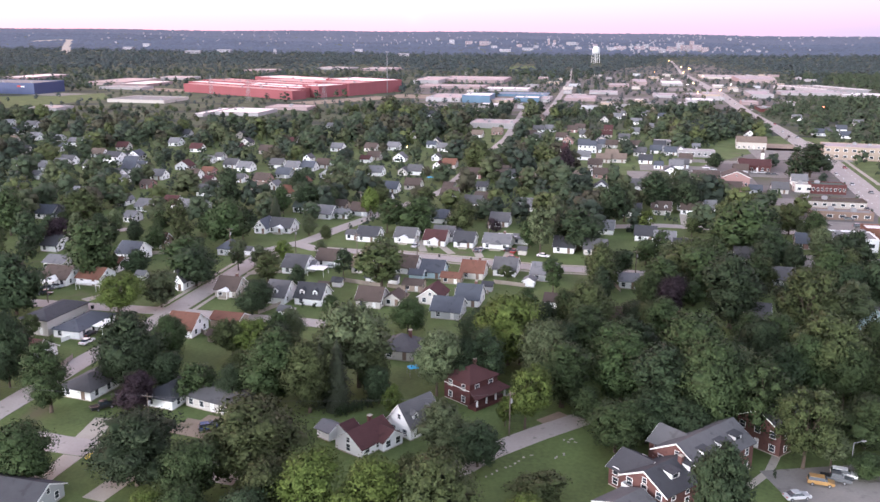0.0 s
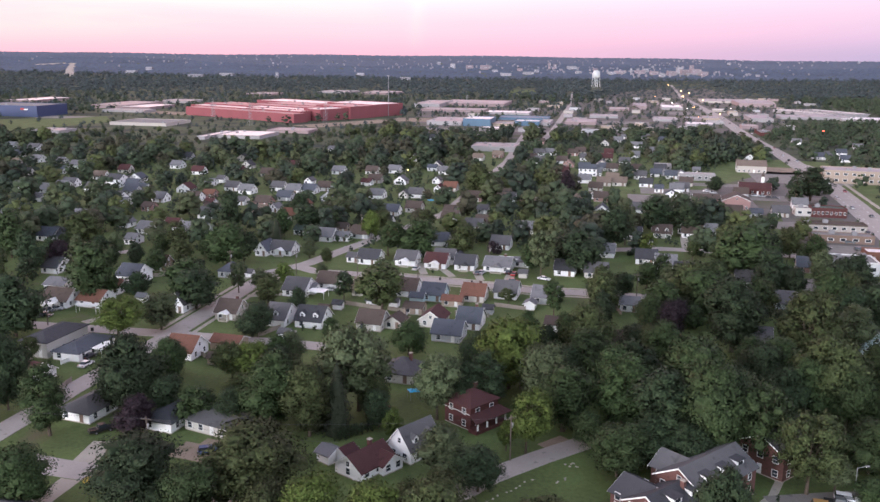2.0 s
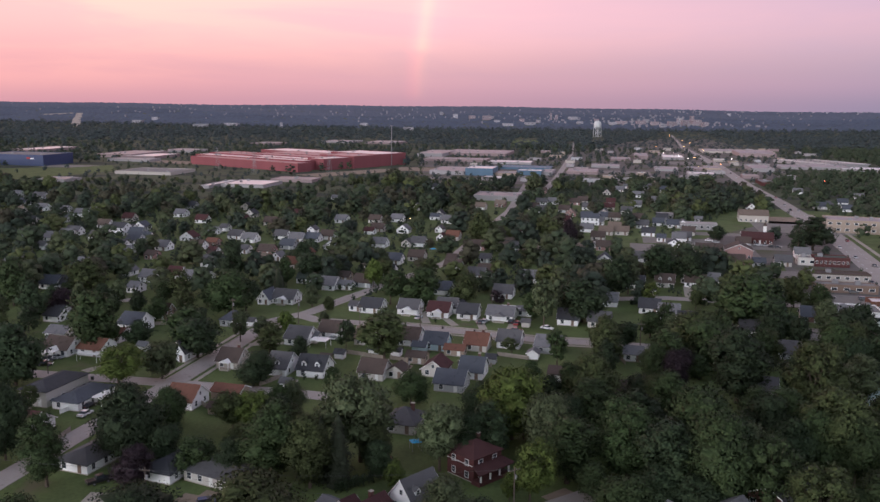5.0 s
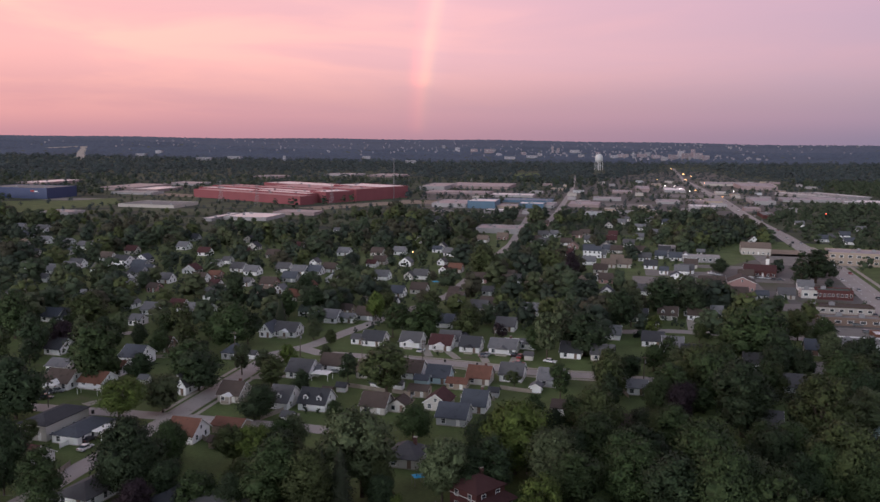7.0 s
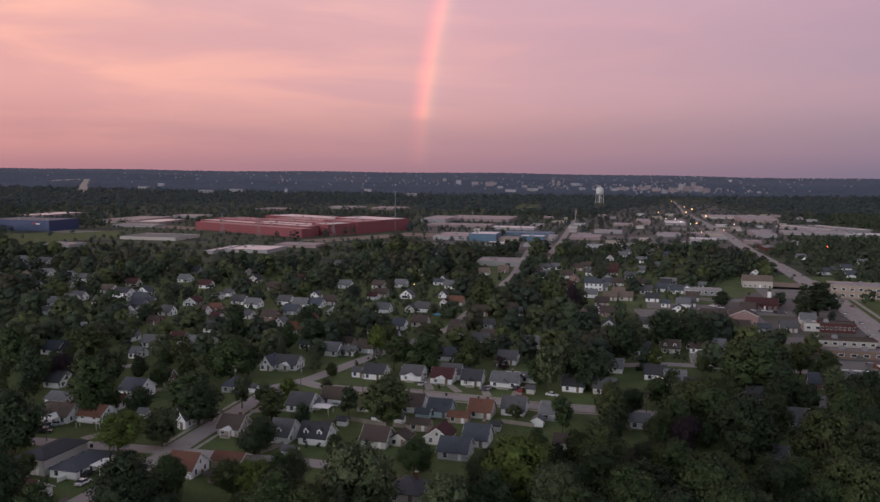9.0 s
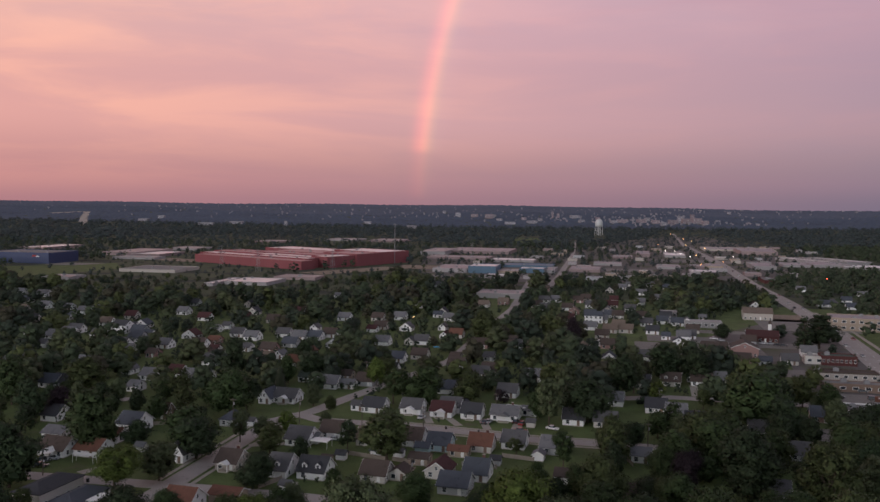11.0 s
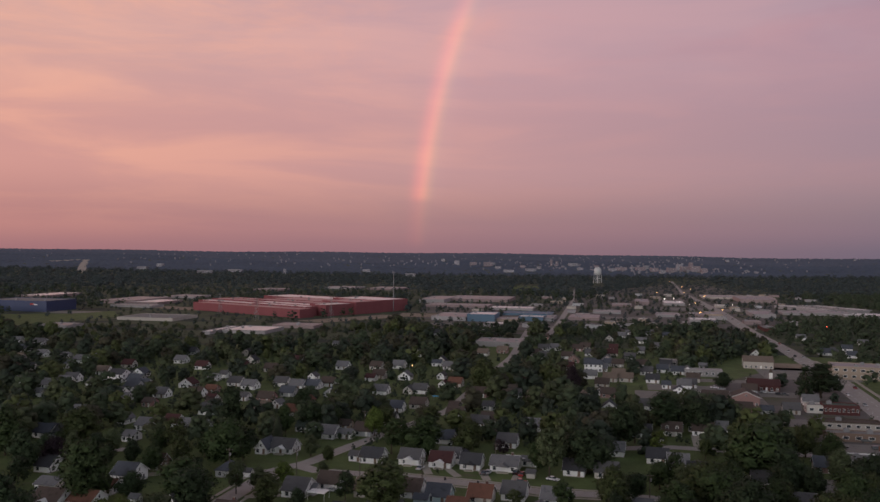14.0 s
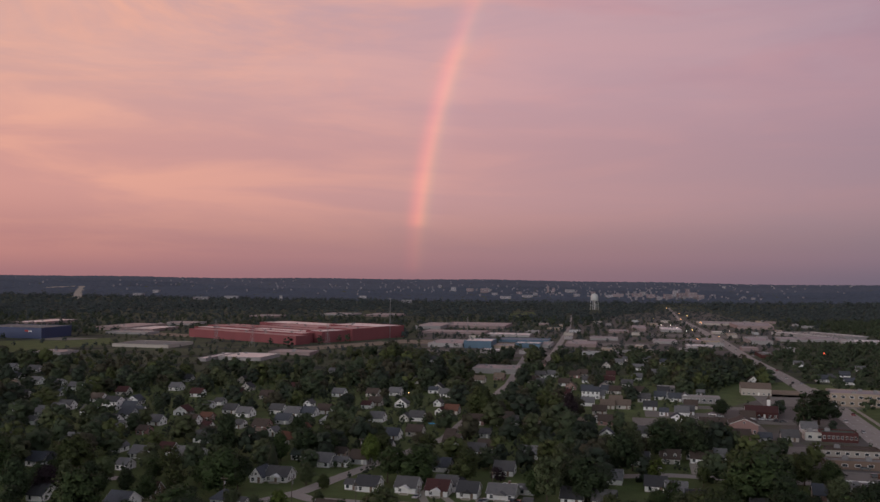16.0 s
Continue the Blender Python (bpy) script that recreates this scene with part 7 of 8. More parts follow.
street_lamp(408.3, 1697.8, 0, 6.3, 'lamp_warm', 0.0, 6)
street_lamp(320.6, 1104.6, 0, 7.0, 'lamp_warm', 0.0, 4)
structure('yard', Shape().prism([(-27.9, 847.6), (118.5, 861.6), (290.7, 977.2), (318.5, 911.6), (404.2, 1027.9), (560.5, 1434.0), (689.9, 2300.8), (566.0, 2271.4), (260.9, 1760.3), (187.4, 1377.8), (-40.0, 1343.6)], -0.3, 0.035), M['yard'], 'worn grey yards and weeds between commercial buildings', 'yard')
structure('yard', Shape().prism([(151.8, 522.8), (135.7, 454.3), (175.0, 439.9), (152.3, 354.9), (179.6, 345.7), (223.0, 434.5), (253.3, 605.0), (217.0, 596.9)], -0.3, 0.035), M['yard'], 'worn grey forecourts beside the main road', 'yard')
structure('field', Shape().prism([(-531.7, 1028.7), (-460.3, 1046.5), (-423.1, 1099.0), (-383.7, 1011.9), (-407.7, 953.1), (-417.9, 895.1), (-455.2, 878.1)], -0.3, 0.07), M['grass'], 'mown pale green field beside the navy hall', 'field')
structure('field', Shape().prism([(135.7, 1808.6), (198.0, 1821.0), (221.9, 2119.2), (161.8, 2072.1)], -0.3, 0.07), M['grass'], 'small pale green field among far woods', 'field')
block(47.3, 753.2, -11.5, 39.2, 34, 4.0, 'pale_panel', roof='membrane', label='long low hall with a pale flat roof among trees', name='warehouse', units=3)
# open land
OPEN.append(([(20, 613), (56, 615), (66, 749), (22, 737)], 0.5, 0.5))
OPEN.append(([(20, 511), (29, 511), (98, 943), (80, 941)], 0.15, 0.5))
OPEN.append(([(-531.7, 1028.7), (-460.3, 1046.5), (-423.1, 1099.0), (-383.7, 1011.9), (-407.7, 953.1), (-417.9, 895.1), (-455.2, 878.1)], 0.06, 0.7))
OPEN.append(([(135.7, 1808.6), (198.0, 1821.0), (221.9, 2119.2), (161.8, 2072.1)], 0.0, 0.7))
OPEN.append(([(-340, 715), (-235, 690), (-40, 735), (-40, 850), (-340, 850)], 0.85, 0.5))
OPEN.append(([(-519.3, 1030.3), (-400.6, 1289.3), (-163.7, 957.7), (-59.8, 1146.0), (-30.6, 929.1), (-122.1, 838.5), (-253.5, 809.5), (-403.0, 795.4)], 1.0, 0.42))
OPEN.append(([(-96.1, 1738.8), (209.7, 1544.4), (122.6, 892.2), (-28.9, 877.2)], 1.0, 0.6))
OPEN.append(([(187.4, 1377.8), (478.8, 2078.4), (644.6, 2590.2), (751.1, 2618.7), (652.3, 1618.8), (621.5, 1245.2), (521.2, 1040.8), (418.0, 1029.4), (287.9, 822.0), (218.2, 934.4), (122.6, 892.2)], 0.9, 0.6))
OPEN.append(([(287.9, 822.0), (304.3, 823.4), (273.5, 606.4), (249.7, 487.2), (170.9, 326.4), (151.4, 325.7), (174.9, 432.1), (125.2, 437.4), (147.4, 545.5), (222.0, 666.6), (257.5, 669.2)], 0.2, 0.7))
OPEN.append(([(-782.3, 1561.8), (-565.9, 1907.9), (-111.0, 2010.7), (-74.0, 1338.5), (-194.2, 1139.0), (-384.8, 1291.7), (-550.1, 1092.6)], 0.85, 0.75))
# the far town on the slope
block(105, 3478, 0, 28, 26, 12, 'hazed_pink', bays=5, rows=1, z=28.5, name='town_building', label='pale far town building on the wooded slope', group='buildings of the far town')
block(160, 3396, 0, 33, 26, 16, 'hazed_pink', bays=5, rows=1, z=25.8, name='town_building', label='pale far town building on the wooded slope', group='buildings of the far town')
block(854, 3198, 0, 19, 19, 23, 'hazed_pale', bays=4, rows=2, z=21.3, name='town_building', label='pale far town building on the wooded slope', group='buildings of the far town')
block(922, 3283, 0, 14, 14, 26, 'hazed_pink', bays=3, rows=2, z=24.3, name='town_building', label='pale far town building on the wooded slope', group='buildings of the far town')
block(750, 3275, 0, 19, 19, 14, 'hazed_pale', bays=4, rows=1, z=23.1, name='town_building', label='pale far town building on the wooded slope', group='buildings of the far town')
block(597, 3123, 0, 23, 23, 10, 'hazed_pale', bays=5, rows=1, z=17.1, name='town_building', label='pale far town building on the wooded slope', group='buildings of the far town')
block(577, 3351, 0, 16, 16, 11, 'hazed_pink', bays=4, rows=1, z=23.9, name='town_building', label='pale far town building on the wooded slope', group='buildings of the far town')
block(488, 3183, 0, 21, 21, 9, 'hazed_pale', bays=5, rows=1, z=18.3, name='town_building', label='pale far town building on the wooded slope', group='buildings of the far town')
block(342, 3232, 0, 16, 16, 10, 'hazed_pale', bays=4, rows=1, z=20.0, name='town_building', label='pale far town building on the wooded slope', group='buildings of the far town')
block(287, 3298, 0, 19, 19, 10, 'hazed_pink', bays=4, rows=1, z=22.3, name='town_building', label='pale far town building on the wooded slope', group='buildings of the far town')
block(188, 3205, 0, 21, 21, 9, 'hazed_pale', bays=5, rows=1, z=19.4, name='town_building', label='pale far town building on the wooded slope', group='buildings of the far town')
block(39, 3510, 0, 20, 20, 16, 'hazed_pale', bays=4, rows=1, z=29.1, name='town_building', label='pale far town building on the wooded slope', group='buildings of the far town')
block(420, 3495, 0, 8, 8, 25, 'hazed_pink', bays=2, rows=2, z=28.5, name='town_building', label='pale far town building on the wooded slope', group='buildings of the far town')
block(443, 3502, 0, 11, 11, 18, 'hazed_pink', bays=2, rows=2, z=28.7, name='town_building', label='pale far town building on the wooded slope', group='buildings of the far town')
block(511, 3513, 0, 37, 26, 11, 'hazed_pale', bays=5, rows=1, z=29.0, name='town_building', label='pale far town building on the wooded slope', group='buildings of the far town')
block(664, 3120, 0, 5, 5, 23, 'hazed_pale', bays=2, rows=2, z=17.6, name='town_building', label='pale far town building on the wooded slope', group='buildings of the far town')
block(641, 3196, 0, 39, 26, 10, 'hazed_pink', bays=5, rows=1, z=19.7, name='town_building', label='pale far town building on the wooded slope', group='buildings of the far town')
block(711, 3192, 0, 34, 26, 12, 'hazed_pink', bays=5, rows=1, z=20.1, name='town_building', label='pale far town building on the wooded slope', group='buildings of the far town')
block(745, 3122, 0, 26, 26, 12, 'hazed_pink', bays=5, rows=1, z=18.3, name='town_building', label='pale far town building on the wooded slope', group='buildings of the far town')
block(788, 3050, 0, 28, 26, 16, 'hazed_pink', bays=5, rows=2, z=16.4, name='town_building', label='pale far town building on the wooded slope', group='buildings of the far town')
block(858, 3124, 0, 34, 26, 18, 'hazed_pink', bays=5, rows=2, z=19.0, name='town_building', label='pale far town building on the wooded slope', group='buildings of the far town')
block(885, 3096, 0, 31, 26, 21, 'hazed_pink', bays=5, rows=2, z=18.2, name='town_building', label='pale far town building on the wooded slope', group='buildings of the far town')
block(897, 3030, 0, 20, 20, 16, 'hazed_pink', bays=5, rows=2, z=16.2, name='town_building', label='pale far town building on the wooded slope', group='buildings of the far town')
block(740, 2980, 0, 20, 20, 11, 'hazed_pale', bays=5, rows=1, z=14.1, name='town_building', label='pale far town building on the wooded slope', group='buildings of the far town')
block(297, 3076, 0, 37, 26, 9, 'hazed_pale', bays=5, rows=1, z=15.1, name='town_building', label='pale far town building on the wooded slope', group='buildings of the far town')
block(213, 2992, 0, 36, 26, 8, 'hazed_pale', bays=5, rows=1, z=12.7, name='town_building', label='pale far town building on the wooded slope', group='buildings of the far town')
block(-506, 2693, 0, 8, 8, 16, 'hazed_pale', bays=2, rows=1, z=5.1, name='town_building', label='pale far town building on the wooded slope', group='buildings of the far town')
block(-1008, 3037, 0, 21, 21, 10, 'hazed_pale', bays=5, rows=1, z=17.8, name='town_building', label='pale far town building on the wooded slope', group='buildings of the far town')
block(-683, 2788, 0, 42, 26, 8, 'hazed_pale', bays=5, rows=1, z=8.0, name='town_building', label='pale far town building on the wooded slope', group='buildings of the far town')
block(-752, 2687, 0, 45, 26, 8, 'hazed_pale', bays=5, rows=1, z=6.0, name='town_building', label='pale far town building on the wooded slope', group='buildings of the far town')
block(-1000, 2839, 0, 31, 26, 8, 'hazed_pale', bays=5, rows=1, z=12.4, name='town_building', label='pale far town building on the wooded slope', group='buildings of the far town')
block(-114, 2678, 0, 32, 26, 8, 'hazed_pale', bays=5, rows=1, z=3.7, name='town_building', label='pale far town building on the wooded slope', group='buildings of the far town')
block(-272, 2917, 0, 24, 24, 8, 'hazed_pale', bays=5, rows=1, z=10.0, name='town_building', label='pale far town building on the wooded slope', group='buildings of the far town')
block(1290, 3997, 0, 14, 14, 10, 'hazed_pale', bays=2, rows=1, z=47.8, name='town_building', label='pale far town building on the wooded slope', group='buildings of the far town')
block(-18, 3800, 0, 15, 15, 11, 'hazed_pale', bays=3, rows=1, z=38.7, name='town_building', label='pale far town building on the wooded slope', group='buildings of the far town')
strip('clearing', [(-1469.2, 3209.7), (-1444.9, 3308.2), (-1412.4, 3365.7)], 40, 'concrete', 1.5, 'pale bare strip cleared through the woods', 'clearing')
strip('clearing', [(-1408.8, 3367.2), (-1277.7, 3031.8), (-1091.0, 2567.8)], 26, 'concrete', 1.5, 'pale bare strip cleared through the woods', 'clearing')
patch('yard', -364.2, 1170.6, -30, 120, 40, 'earth', 0.05, 'bare brown yard beside the plant', 'yard')
patch('yard', -109.6, 1027.2, 50, 140, 40, 'earth', 0.05, 'bare brown yard beside the plant', 'yard')
patch('yard', -18.5, 1091.7, -11.5, 90, 60, 'earth', 0.05, 'bare brown yard between workshops', 'yard')
patch('parking_lot', -465.3, 1074.1, -11.5, 60, 40, 'lot_asphalt', 0.05, 'grey parking lot beside the navy hall', 'parking lot')
# cars on the main road and in the lots
car(334.0, 939.4, 258, 'silver', 'sedan')
car(320.5, 880.9, 258, 'grey', 'sedan')
car(340.0, 1012.9, 258, 'white', 'sedan')
car(355.6, 1081.4, 78, 'black', 'sedan')
car(373.4, 1159.7, 258, 'silver', 'sedan')
car(291.1, 772.9, 78, 'white', 'sedan')
car(301.7, 788.0, 258, 'red', 'sedan')
car(275.9, 688.7, 78, 'black', 'suv')
car(281.3, 685.4, 258, 'silver', 'sedan')
car(262.9, 599.9, 78, 'grey', 'sedan')
car(253.4, 564.4, 258, 'white', 'suv')
car(248.2, 528.4, 258, 'red', 'sedan')
car(186.6, 524.8, -12, 'grey', 'sedan')
car(185.7, 507.6, -12, 'white', 'sedan')
car(189.4, 505.7, -12, 'silver', 'sedan')
car(191.9, 501.8, -12, 'black', 'sedan')
car(194.5, 499.9, -12, 'grey', 'sedan')
car(161.5, 523.3, -12, 'white', 'sedan')
car(163.7, 516.9, -12, 'silver', 'sedan')
car(160.1, 368.3, -12, 'white', 'sedan')
car(165.6, 364.1, -12, 'black', 'sedan')
car(178.9, 361.4, -12, 'grey', 'suv')
patch('parking_lot', 197.8, 500.1, -11.5, 46, 20, 'lot_asphalt', 0.055, 'worn grey parking lot behind the church hall', 'parking lot')
patch('parking_lot', 181.9, 414.8, -11.5, 70, 20, 'lot_asphalt', 0.052, 'worn grey parking lot between the shops', 'parking lot')
patch('parking_lot', 141.4, 522.2, -11.5, 40, 24, 'lot_asphalt', 0.05, 'worn grey parking lot beside houses', 'parking lot')
patch('parking_lot', 150.6, 300.7, -11.5, 50, 18, 'lot_asphalt', 0.05, 'worn grey forecourt of the filling station', 'parking lot')
strip('pavement', [(240.5, 468.4), (271.1, 592.1), (281.4, 664.0)], 2.4, 'concrete', 0.09, 'pale pavement along the main road', 'pavement')
patch('parking_lot', 179.8, 552.4, -11.5, 60, 14, 'lot_asphalt', 0.05, 'worn grey drive beside the church hall', 'parking lot')
patch('parking_lot', 244.4, 628.5, -11.5, 40, 40, 'earth', 0.05, 'bare brown lot beside the main road', 'bare ground')
transmission_tower(-278.0, 1059.9)
transmission_tower(-216.4, 982.4)
transmission_tower(-136.8, 1024.0)
transmission_tower(34.0, 1224.9)
# kerbs
strip('kerb', [(-16.5, 312.5), (10.2, 303.8), (33.5, 294.7), (62.1, 290.6)], 0.3, 'concrete', 0.19, 'pale concrete kerb along the street', 'kerb')
strip('kerb', [(-18.3, 305.8), (8.4, 297.1), (31.6, 288.0), (60.2, 283.9)], 0.3, 'concrete', 0.19, 'pale concrete kerb along the street', 'kerb')
strip('kerb', [(-81.1, 240.8), (-73.4, 278.7), (-65.7, 315.8)], 0.3, 'concrete', 0.19, 'pale concrete kerb along the street', 'kerb')
strip('kerb', [(-74.4, 239.5), (-66.7, 277.3), (-59.1, 314.4)], 0.3, 'concrete', 0.19, 'pale concrete kerb along the street', 'kerb')
# bare ground, pools and loose things
STONE = mesh_of("stone", ICO1[0] * np.random.default_rng(3).uniform(0.75, 1.2, size=(len(ICO1[0]), 1)), ICO1[1].tolist(), M["concrete"])
for i, (x, y) in enumerate([(8.9, 144.9), (10.1, 146.0), (11.0, 147.2), (12.8, 148.5), (13.7, 149.0), (14.7, 150.1), (15.5, 151.0), (16.6, 152.6), (18.2, 153.5), (27.4, 159.3), (25.4, 160.1), (27.1, 160.6), (27.7, 159.0), (26.6, 160.2), (26.2, 159.2), (22.7, 152.4), (24.6, 154.3), (23.0, 152.9), (24.5, 153.6)]):
    stone = tagged(new("stone", STONE), "rough pale stone lying in the grass", "stone", "loose stones by the lane")
    stone.matrix_basis = pose(x, y, 0.05, 0, 0, 47 * i) @ Matrix.Diagonal((0.26 + 0.09 * (i % 3), 0.2 + 0.05 * (i % 4), 0.13, 1))
patch('bare_ground', -48.6, 163.4, -20, 12, 7, 'earth', 0.05, 'bare trampled earth in front of the ranch house', 'bare ground')
patch('bare_ground', -45.5, 166.9, -20, 9, 4, 'earth', 0.055, 'bare trampled earth by the drive', 'bare ground')
patch('bare_ground', 24.4, 170.3, 39, 7, 3, 'earth', 0.05, 'bare earth at the edge of the lane', 'bare ground')
patch('bare_ground', -14.6, 258.1, -11.5, 10, 6, 'earth', 0.05, 'bare brown yard behind the houses', 'bare ground')
round_pool(-115.7, 297.6)
tarp_frame(-6.2, 193.5, M['tarp'], 'blue sheet draped over a garden frame under trees')
tarp_frame(-5.9, 469.7, M['tarp'], 'blue sheet over a garden frame beside a house', 3.0, 2.0)
tarp_frame(-11.8, 185.9, M['car_red'], 'small red sheet over a garden frame on grass', 1.0, 0.9)
carport(-41.0, 280.1, -15, 6.0, 4.5)
carport(-123.9, 261.3, -15, 6.0, 2.4, 2.6, 'white metal awning before a small house')
carport(-110.4, 259.9, -15, 7.5, 2.0, 2.6, 'white metal awning before a small house')
carport(26.4, 328.9, -15, 8.0, 4.0, 3.0)
carport(-91.6, 222.5, -15, 4.5, 6.0, 2.4)
wheelie_bin(-0.2, 304.6, -15)
wheelie_bin(11.2, 300.6, -15)
wheelie_bin(-112.8, 242.3, -15)
wheelie_bin(-101.7, 241.4, -15)
sandpit(-66.7, 151.0)
utility_pole(-53.3, 309.8, -15, 9.5)
utility_pole(-30.1, 304.2, -15, 9.0)
utility_pole(-8.2, 301.8, -15, 9.0)
utility_pole(-55.6, 243.4, -15, 9.0)
fence(-130.9, 288.0, -119.5, 286.9, 1.7, 'wall_red', 'red painted board fence between gardens')
fence(-33.8, 273.1, -18.6, 265.9)
fence(-16.8, 266.0, -6.8, 261.4)
fence(-71.2, 229.8, -62.0, 218.6)
fence(-109.6, 291.7, -112.3, 280.7)
fence(-139.3, 296.7, -132.2, 276.6)
fence(4.7, 261.7, 15.2, 259.1)
fence(-110.0, 212.2, -108.0, 217.4)
fence(-91.0, 201.6, -91.4, 196.0)
fence(-52.4, 237.8, -47.4, 245.8)
fence(13.2, 295.9, 14.2, 274.7)
fence(-16.6, 294.9, -17.5, 277.0)
fence(56.2, 276.0, 57.4, 263.4)
fence(17.7, 271.5, 27.4, 267.4)
fence(-108.6, 303.4, -99.3, 306.2)
fence(-98.8, 213.4, -94.5, 223.1, 1.2, 'trim', 'white painted board fence beside a drive')
house(-32.7, 266.7, -15.0, 3, 2.6, roof='dark', wall='white', top=1.0, h=2.1, name='shed', plain=True, far=True)
house(-44.4, 237.0, -15.0, 3, 3, roof='grey', wall='white', top=1.0, h=2.1, name='shed', plain=True, far=True)
house(-36.5, 261.7, -15.0, 3, 2.6, roof='brown', wall='tan', top=1.0, h=2.1, name='shed', plain=True, far=True)
house(-14.9, 270.0, -15.0, 3, 3, roof='grey', wall='white', top=1.0, h=2.1, name='shed', plain=True, far=True)
house(15.3, 263.5, -15.0, 3, 3, roof='dark', wall='grey', top=1.0, h=2.1, name='shed', plain=True, far=True)
house(-70.0, 306.2, -15.0, 3.4, 3, roof='grey', wall='white', top=1.0, h=2.1, name='shed', plain=True, far=True)
house(-97.4, 272.5, -15.0, 3, 3, roof='light', wall='white', top=1.0, h=2.1, name='shed', plain=True, far=True)
house(-128.6, 292.5, -15.0, 4, 3, roof='light', wall='white', top=1.0, h=2.1, name='shed', plain=True, far=True)
house(30.5, 309.9, -15.0, 3, 3, roof='grey', wall='cream', top=1.0, h=2.1, name='shed', plain=True, far=True)
house(-22.3, 271.7, -15.0, 3, 3, roof='slate', wall='white', top=1.0, h=2.1, name='shed', plain=True, far=True)
house(-59.1, 215.9, -15.0, 3, 3, roof='brown', wall='tan', top=1.0, h=2.1, name='shed', plain=True, far=True)
house(57.6, 305.2, -15.0, 3.4, 3, roof='grey', wall='white', top=1.0, h=2.1, name='shed', plain=True, far=True)
house(90.9, 370.3, -15.0, 3.4, 3, roof='dark', wall='white', top=1.0, h=2.1, name='shed', plain=True, far=True)

# ---- small houses of the blocks behind, none in the two dense woods ----
THICK = [[(176, 873), (310, 886), (258, 714), (207, 626), (153, 622), (165, 699)], [(-408, 806), (-47, 840), (-3, 796), (118, 856), (110, 801), (6, 702), (-65, 607), (-160, 674), (-310, 608)]]
rng_town = random.Random(21)
for row in range(10):
    for col in range(-16, 9):
        q = Matrix.Rotation(radians(G), 2) @ Vector((col * 24 + rng_town.uniform(-6, 6) - 60, 455 + row * 40 + rng_town.uniform(-9, 9)))
        pick = (rng_town.choice(["grey", "light", "dark", "brown", "slate", "tan", "red"]), rng_town.choice(["white", "white", "white", "cream", "grey", "beige"]), rng_town.uniform(6.5, 9))
        if rng_town.random() < 0.52 and abs(q.x) < 0.55 * q.y and free(q.x, q.y, 6) and not any(inside(q.x, q.y, o[0]) for o in OPEN) and not any(inside(q.x, q.y, o) for o in THICK):
            house(round(q.x, 1), round(q.y, 1), G, pick[2], 8, roof=pick[0], wall=pick[1], far=True, top=2.6, along=rng_town.choice("xxy"), door=False)

# ---- shops and sheds of the commercial belt ----
for i in range(90):
    y = rng_town.uniform(880, 1750)
    x = y * rng_town.uniform(0.0, 0.42)
    L, W = rng_town.uniform(9, 24), rng_town.uniform(12, 24)
    if free(x, y, 9, True) and any(inside(x, y, o[0]) for o in OPEN):
        block(round(x, 1), round(y, 1), G, round(L, 1), round(W, 1), round(rng_town.uniform(2.6, 3.6), 1), rng_town.choice(["pale_panel", "pale_panel", "pink_panel", "tan", "beige", "grey"]), rng_town.choice(["membrane", "gravel_roof", "metal_white", "membrane"]), bays=0, units=1, label="low flat-roofed shop in the commercial belt", group="shops of the belt")


def far_houses(name, seed, n, spots, label):
    """Pale, haze-toned houses scattered on the far slope, too small to tell apart."""
    rng = random.Random(seed)
    s = Shape()
    for _ in range(n):
        cx, cy, sx, sy = rng.choice(spots)
        x, y = rng.gauss(cx, sx), rng.gauss(cy, sy)
        if math.hypot(x, y) > 4850:
            continue
        w, h, z = rng.uniform(1.2, 3.2), rng.uniform(2.5, 4.5), rise(x, y)
        s.box(x - w, x + w, y - w, y + w, z - 2, z + h + 3)
        s.prism([(x - w - 1, y - w - 1), (x + w + 1, y - w - 1), (x + w + 1, y + w + 1), (x - w - 1, y + w + 1)], z + h + 3, z + h + 4)
    return structure(name, s, M["hazed_pale"], label, "houses", kind="stuff")


far_houses("far_houses", 31, 380, [(-900, 3700, 500, 250), (-300, 3500, 400, 250), (500, 3500, 300, 200), (900, 3500, 300, 200), (700, 3200, 250, 120), (200, 4300, 900, 250), (1300, 4200, 400, 250), (850, 3100, 150, 100)], "pale far houses among the woods of the slope")

# ---- trees between and beyond ----
rng_leaf = random.Random(5)
EAST = [(16, 190), (35, 181), (50, 169), (86, 174), (150, 128), (180, 350), (80, 280), (32, 240)]
for x, y, h, w in scatter(EAST, 11.5, 3, (11, 17), 1.0, 0.92):
    tree(rng_leaf.choice(["maple", "oak", "tall", "maple"]), rng_leaf.choice(["green", "dark", "green", "dark", "grey", "olive"]), x, y, h, w * 1.05)
NEAR = [(-150, 150), (150, 290), (190, 345), (-200, 345), (-170, 230)]
for x, y, h, w in scatter(NEAR, 12, 4, (6, 13), 1.0, 0.72):
    tree(rng_leaf.choice(["maple", "oak", "tall", "small", "airy"]), rng_leaf.choice(["green", "dark", "green", "dark", "grey", "olive", "lime"]), x, y, h, w)
COPSE = [(-74.4, 202.0), (-63.5, 213.4), (-53.0, 218.9), (-32.4, 211.7), (-11.3, 198.0), (2.6, 216.0), (17.2, 212.2), (2.3, 176.9), (-11.4, 178.1), (-19.2, 169.4), (-31.1, 169.1), (-45.1, 178.3), (-58.3, 184.9)]
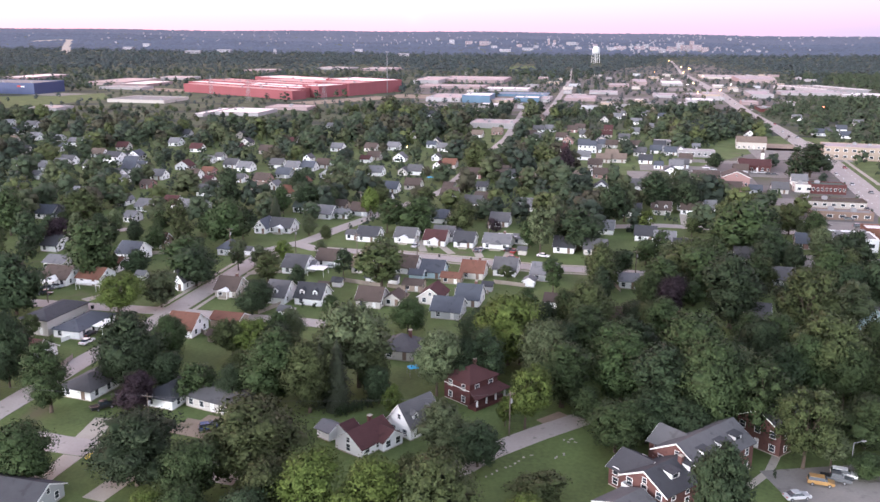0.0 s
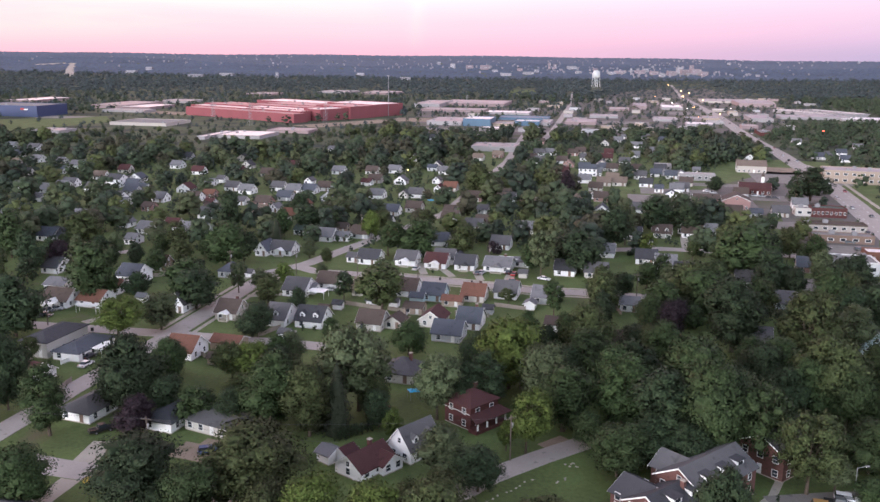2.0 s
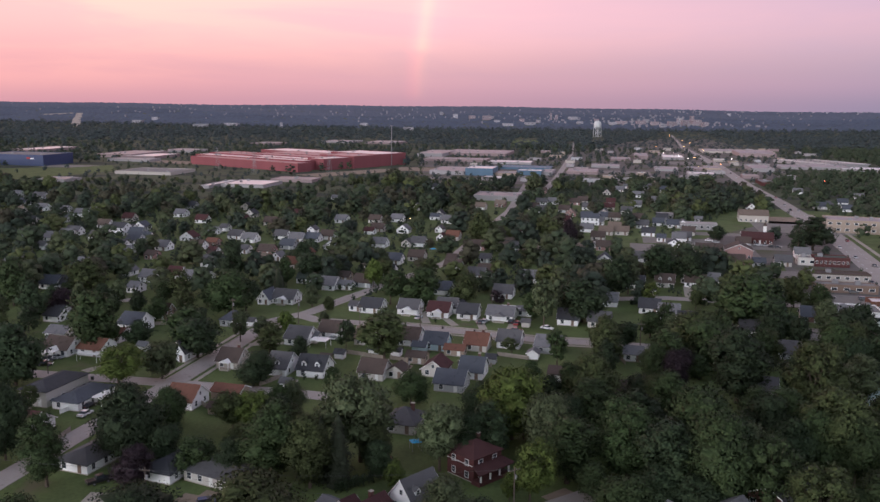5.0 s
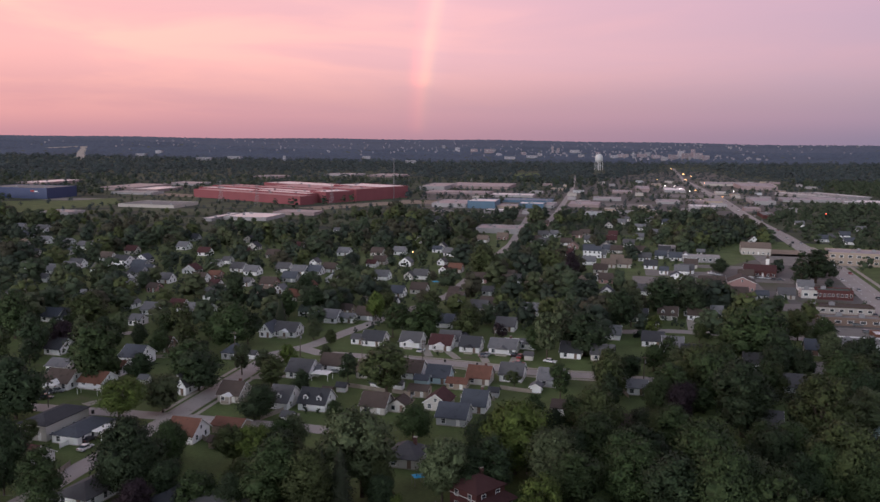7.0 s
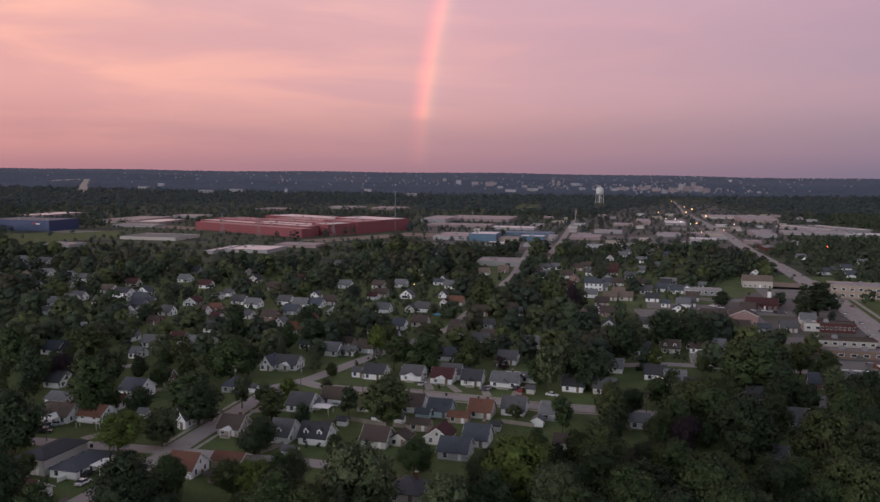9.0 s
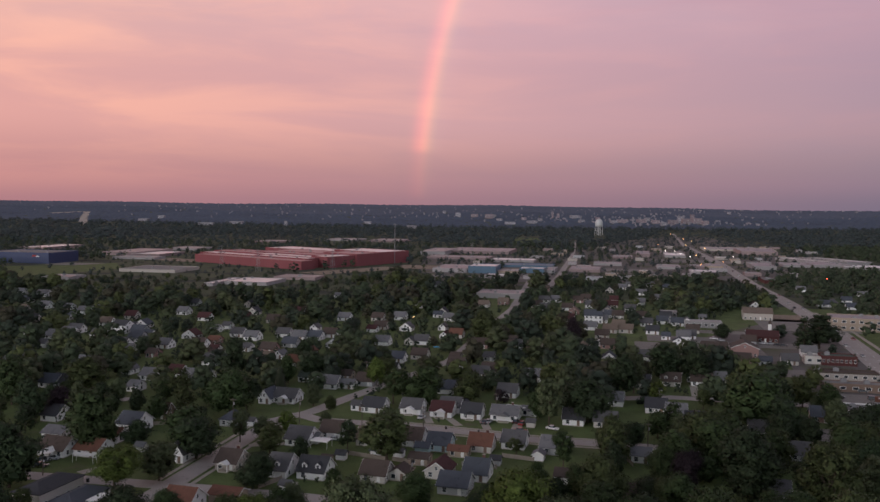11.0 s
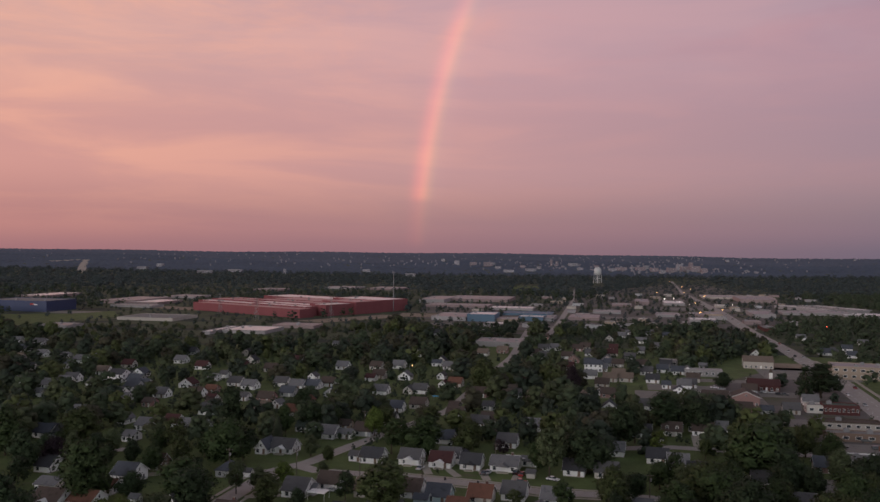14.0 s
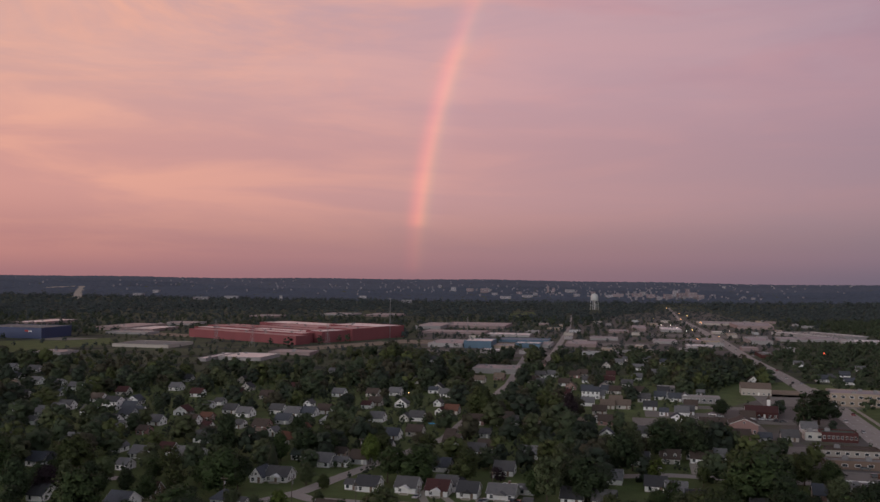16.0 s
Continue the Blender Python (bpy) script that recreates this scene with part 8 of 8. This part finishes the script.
for x, y, h, w in scatter(COPSE, 10, 16, (8, 13), 0.5, 0.85):
    tree(rng_leaf.choice(["maple", "tall", "tall", "oak", "airy"]), rng_leaf.choice(["green", "dark", "green", "grey", "olive"]), x, y, h, w)
MIDDLE = [(-240, 345), (190, 345), (330, 900), (-640, 900)]
THIN = [[(73, 818), (224, 884), (136, 517), (72, 514), (58, 616)], [(-238, 595), (-120, 603), (-85, 424), (-162, 420)], [(-56, 590), (6, 612), (4, 431), (-38, 429)]]    # closely built blocks with few tall trees
grove = []
for x, y, h, w in scatter(MIDDLE, 13.8, 6, (8, 14.5), 0.9, 0.78):
    k = 1.0 + 0.22 * math.sin(x / 23 + 1.3 * math.sin(y / 41)) * math.sin(y / 37 + 0.9 * math.sin(x / 52))
    if any(inside(x, y, o) for o in THIN):
        if rng_leaf.random() < 0.45:
            continue
        k *= 0.82
    k = max(k, 1.12) if any(inside(x, y, o) for o in THICK) else k
    grove.append((x, y, h * 1.04 * k, 1.32 * w * k))
rng_leaf.shuffle(grove)
SORTS = [("canopy", 0.34, "dense mid-green"), ("canopy_dark", 0.58, "very dark green"), ("canopy_olive", 0.78, "lighter olive-green"), ("canopy_lime", 0.90, "yellowish green"), ("canopy_brown", 1.0, "dull brownish green")]
done = 0
for i, (sort, share, words) in enumerate(SORTS):
    upto = int(len(grove) * share)
    woods("tree_canopy", [p for p in grove[done:upto] if p[1] < 530], 20, 520, words + " suburban trees between the houses", sort, 7 + 10 * i, 0.45)
    woods("tree_canopy", [p for p in grove[done:upto] if p[1] >= 530], 16, 210, words + " suburban trees farther off between roofs", sort, 8 + 10 * i, 0.66)
    done = upto
UNDER = [(x, y, h, 1.2 * w) for x, y, h, w in scatter(MIDDLE, 8.0, 61, (2.6, 5.5), 0.4, 0.72, True)]
woods("undergrowth", UNDER[::2], 6, 30, "small dark garden trees and bushes round the houses", "canopy_dark", 63, 0.9)
woods("undergrowth", UNDER[1::2], 6, 30, "small green garden trees and bushes round the houses", "canopy", 64, 0.9)
BEYOND = [(-640, 900), (330, 900), (760, 1700), (-1150, 1700)]
belt = [(x, y, h, 1.3 * w) for x, y, h, w in scatter(BEYOND, 16, 8, (8, 14), 1.0, 0.82)]
rng_leaf.shuffle(belt)
done = 0
for i, (sort, share, words) in enumerate([("canopy_hazed", 0.4, "haze-tinted green"), ("canopy_dark", 0.75, "dark green"), ("canopy", 1.0, "mid-green")]):
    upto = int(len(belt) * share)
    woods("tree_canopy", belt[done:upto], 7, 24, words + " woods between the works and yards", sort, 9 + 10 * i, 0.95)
    done = upto
EASTERN = [(215, 420), (330, 420), (1000, 1700), (760, 1700), (330, 900)]
woods("tree_canopy", [(x, y, h, 1.3 * w) for x, y, h, w in scatter(EASTERN, 15, 12, (7, 14), 1.0, 0.8)], 9, 60, "dark green trees beyond the main road", "canopy", 13, 0.85)
VALLEY = [(-1250, 1700), (1000, 1700), (1650, 2750), (-1850, 2750)]
woods("far_woods", [(x, y, h, 2.1 * w) for x, y, h, w in scatter(VALLEY, 23, 10, (8, 15), 2.0, 0.96)], 4, 0, "dark continuous woods of the valley", "canopy_hazed", 11)
SLOPE = [(-1850, 2750), (1650, 2750), (2900, 4900), (-2900, 4900)]
ridge = [(x, y, h, 36) for x, y, h, w in scatter(SLOPE, 24, 14, (5, 8), 2.0, 0.9) if math.hypot(x, y) < 4905]
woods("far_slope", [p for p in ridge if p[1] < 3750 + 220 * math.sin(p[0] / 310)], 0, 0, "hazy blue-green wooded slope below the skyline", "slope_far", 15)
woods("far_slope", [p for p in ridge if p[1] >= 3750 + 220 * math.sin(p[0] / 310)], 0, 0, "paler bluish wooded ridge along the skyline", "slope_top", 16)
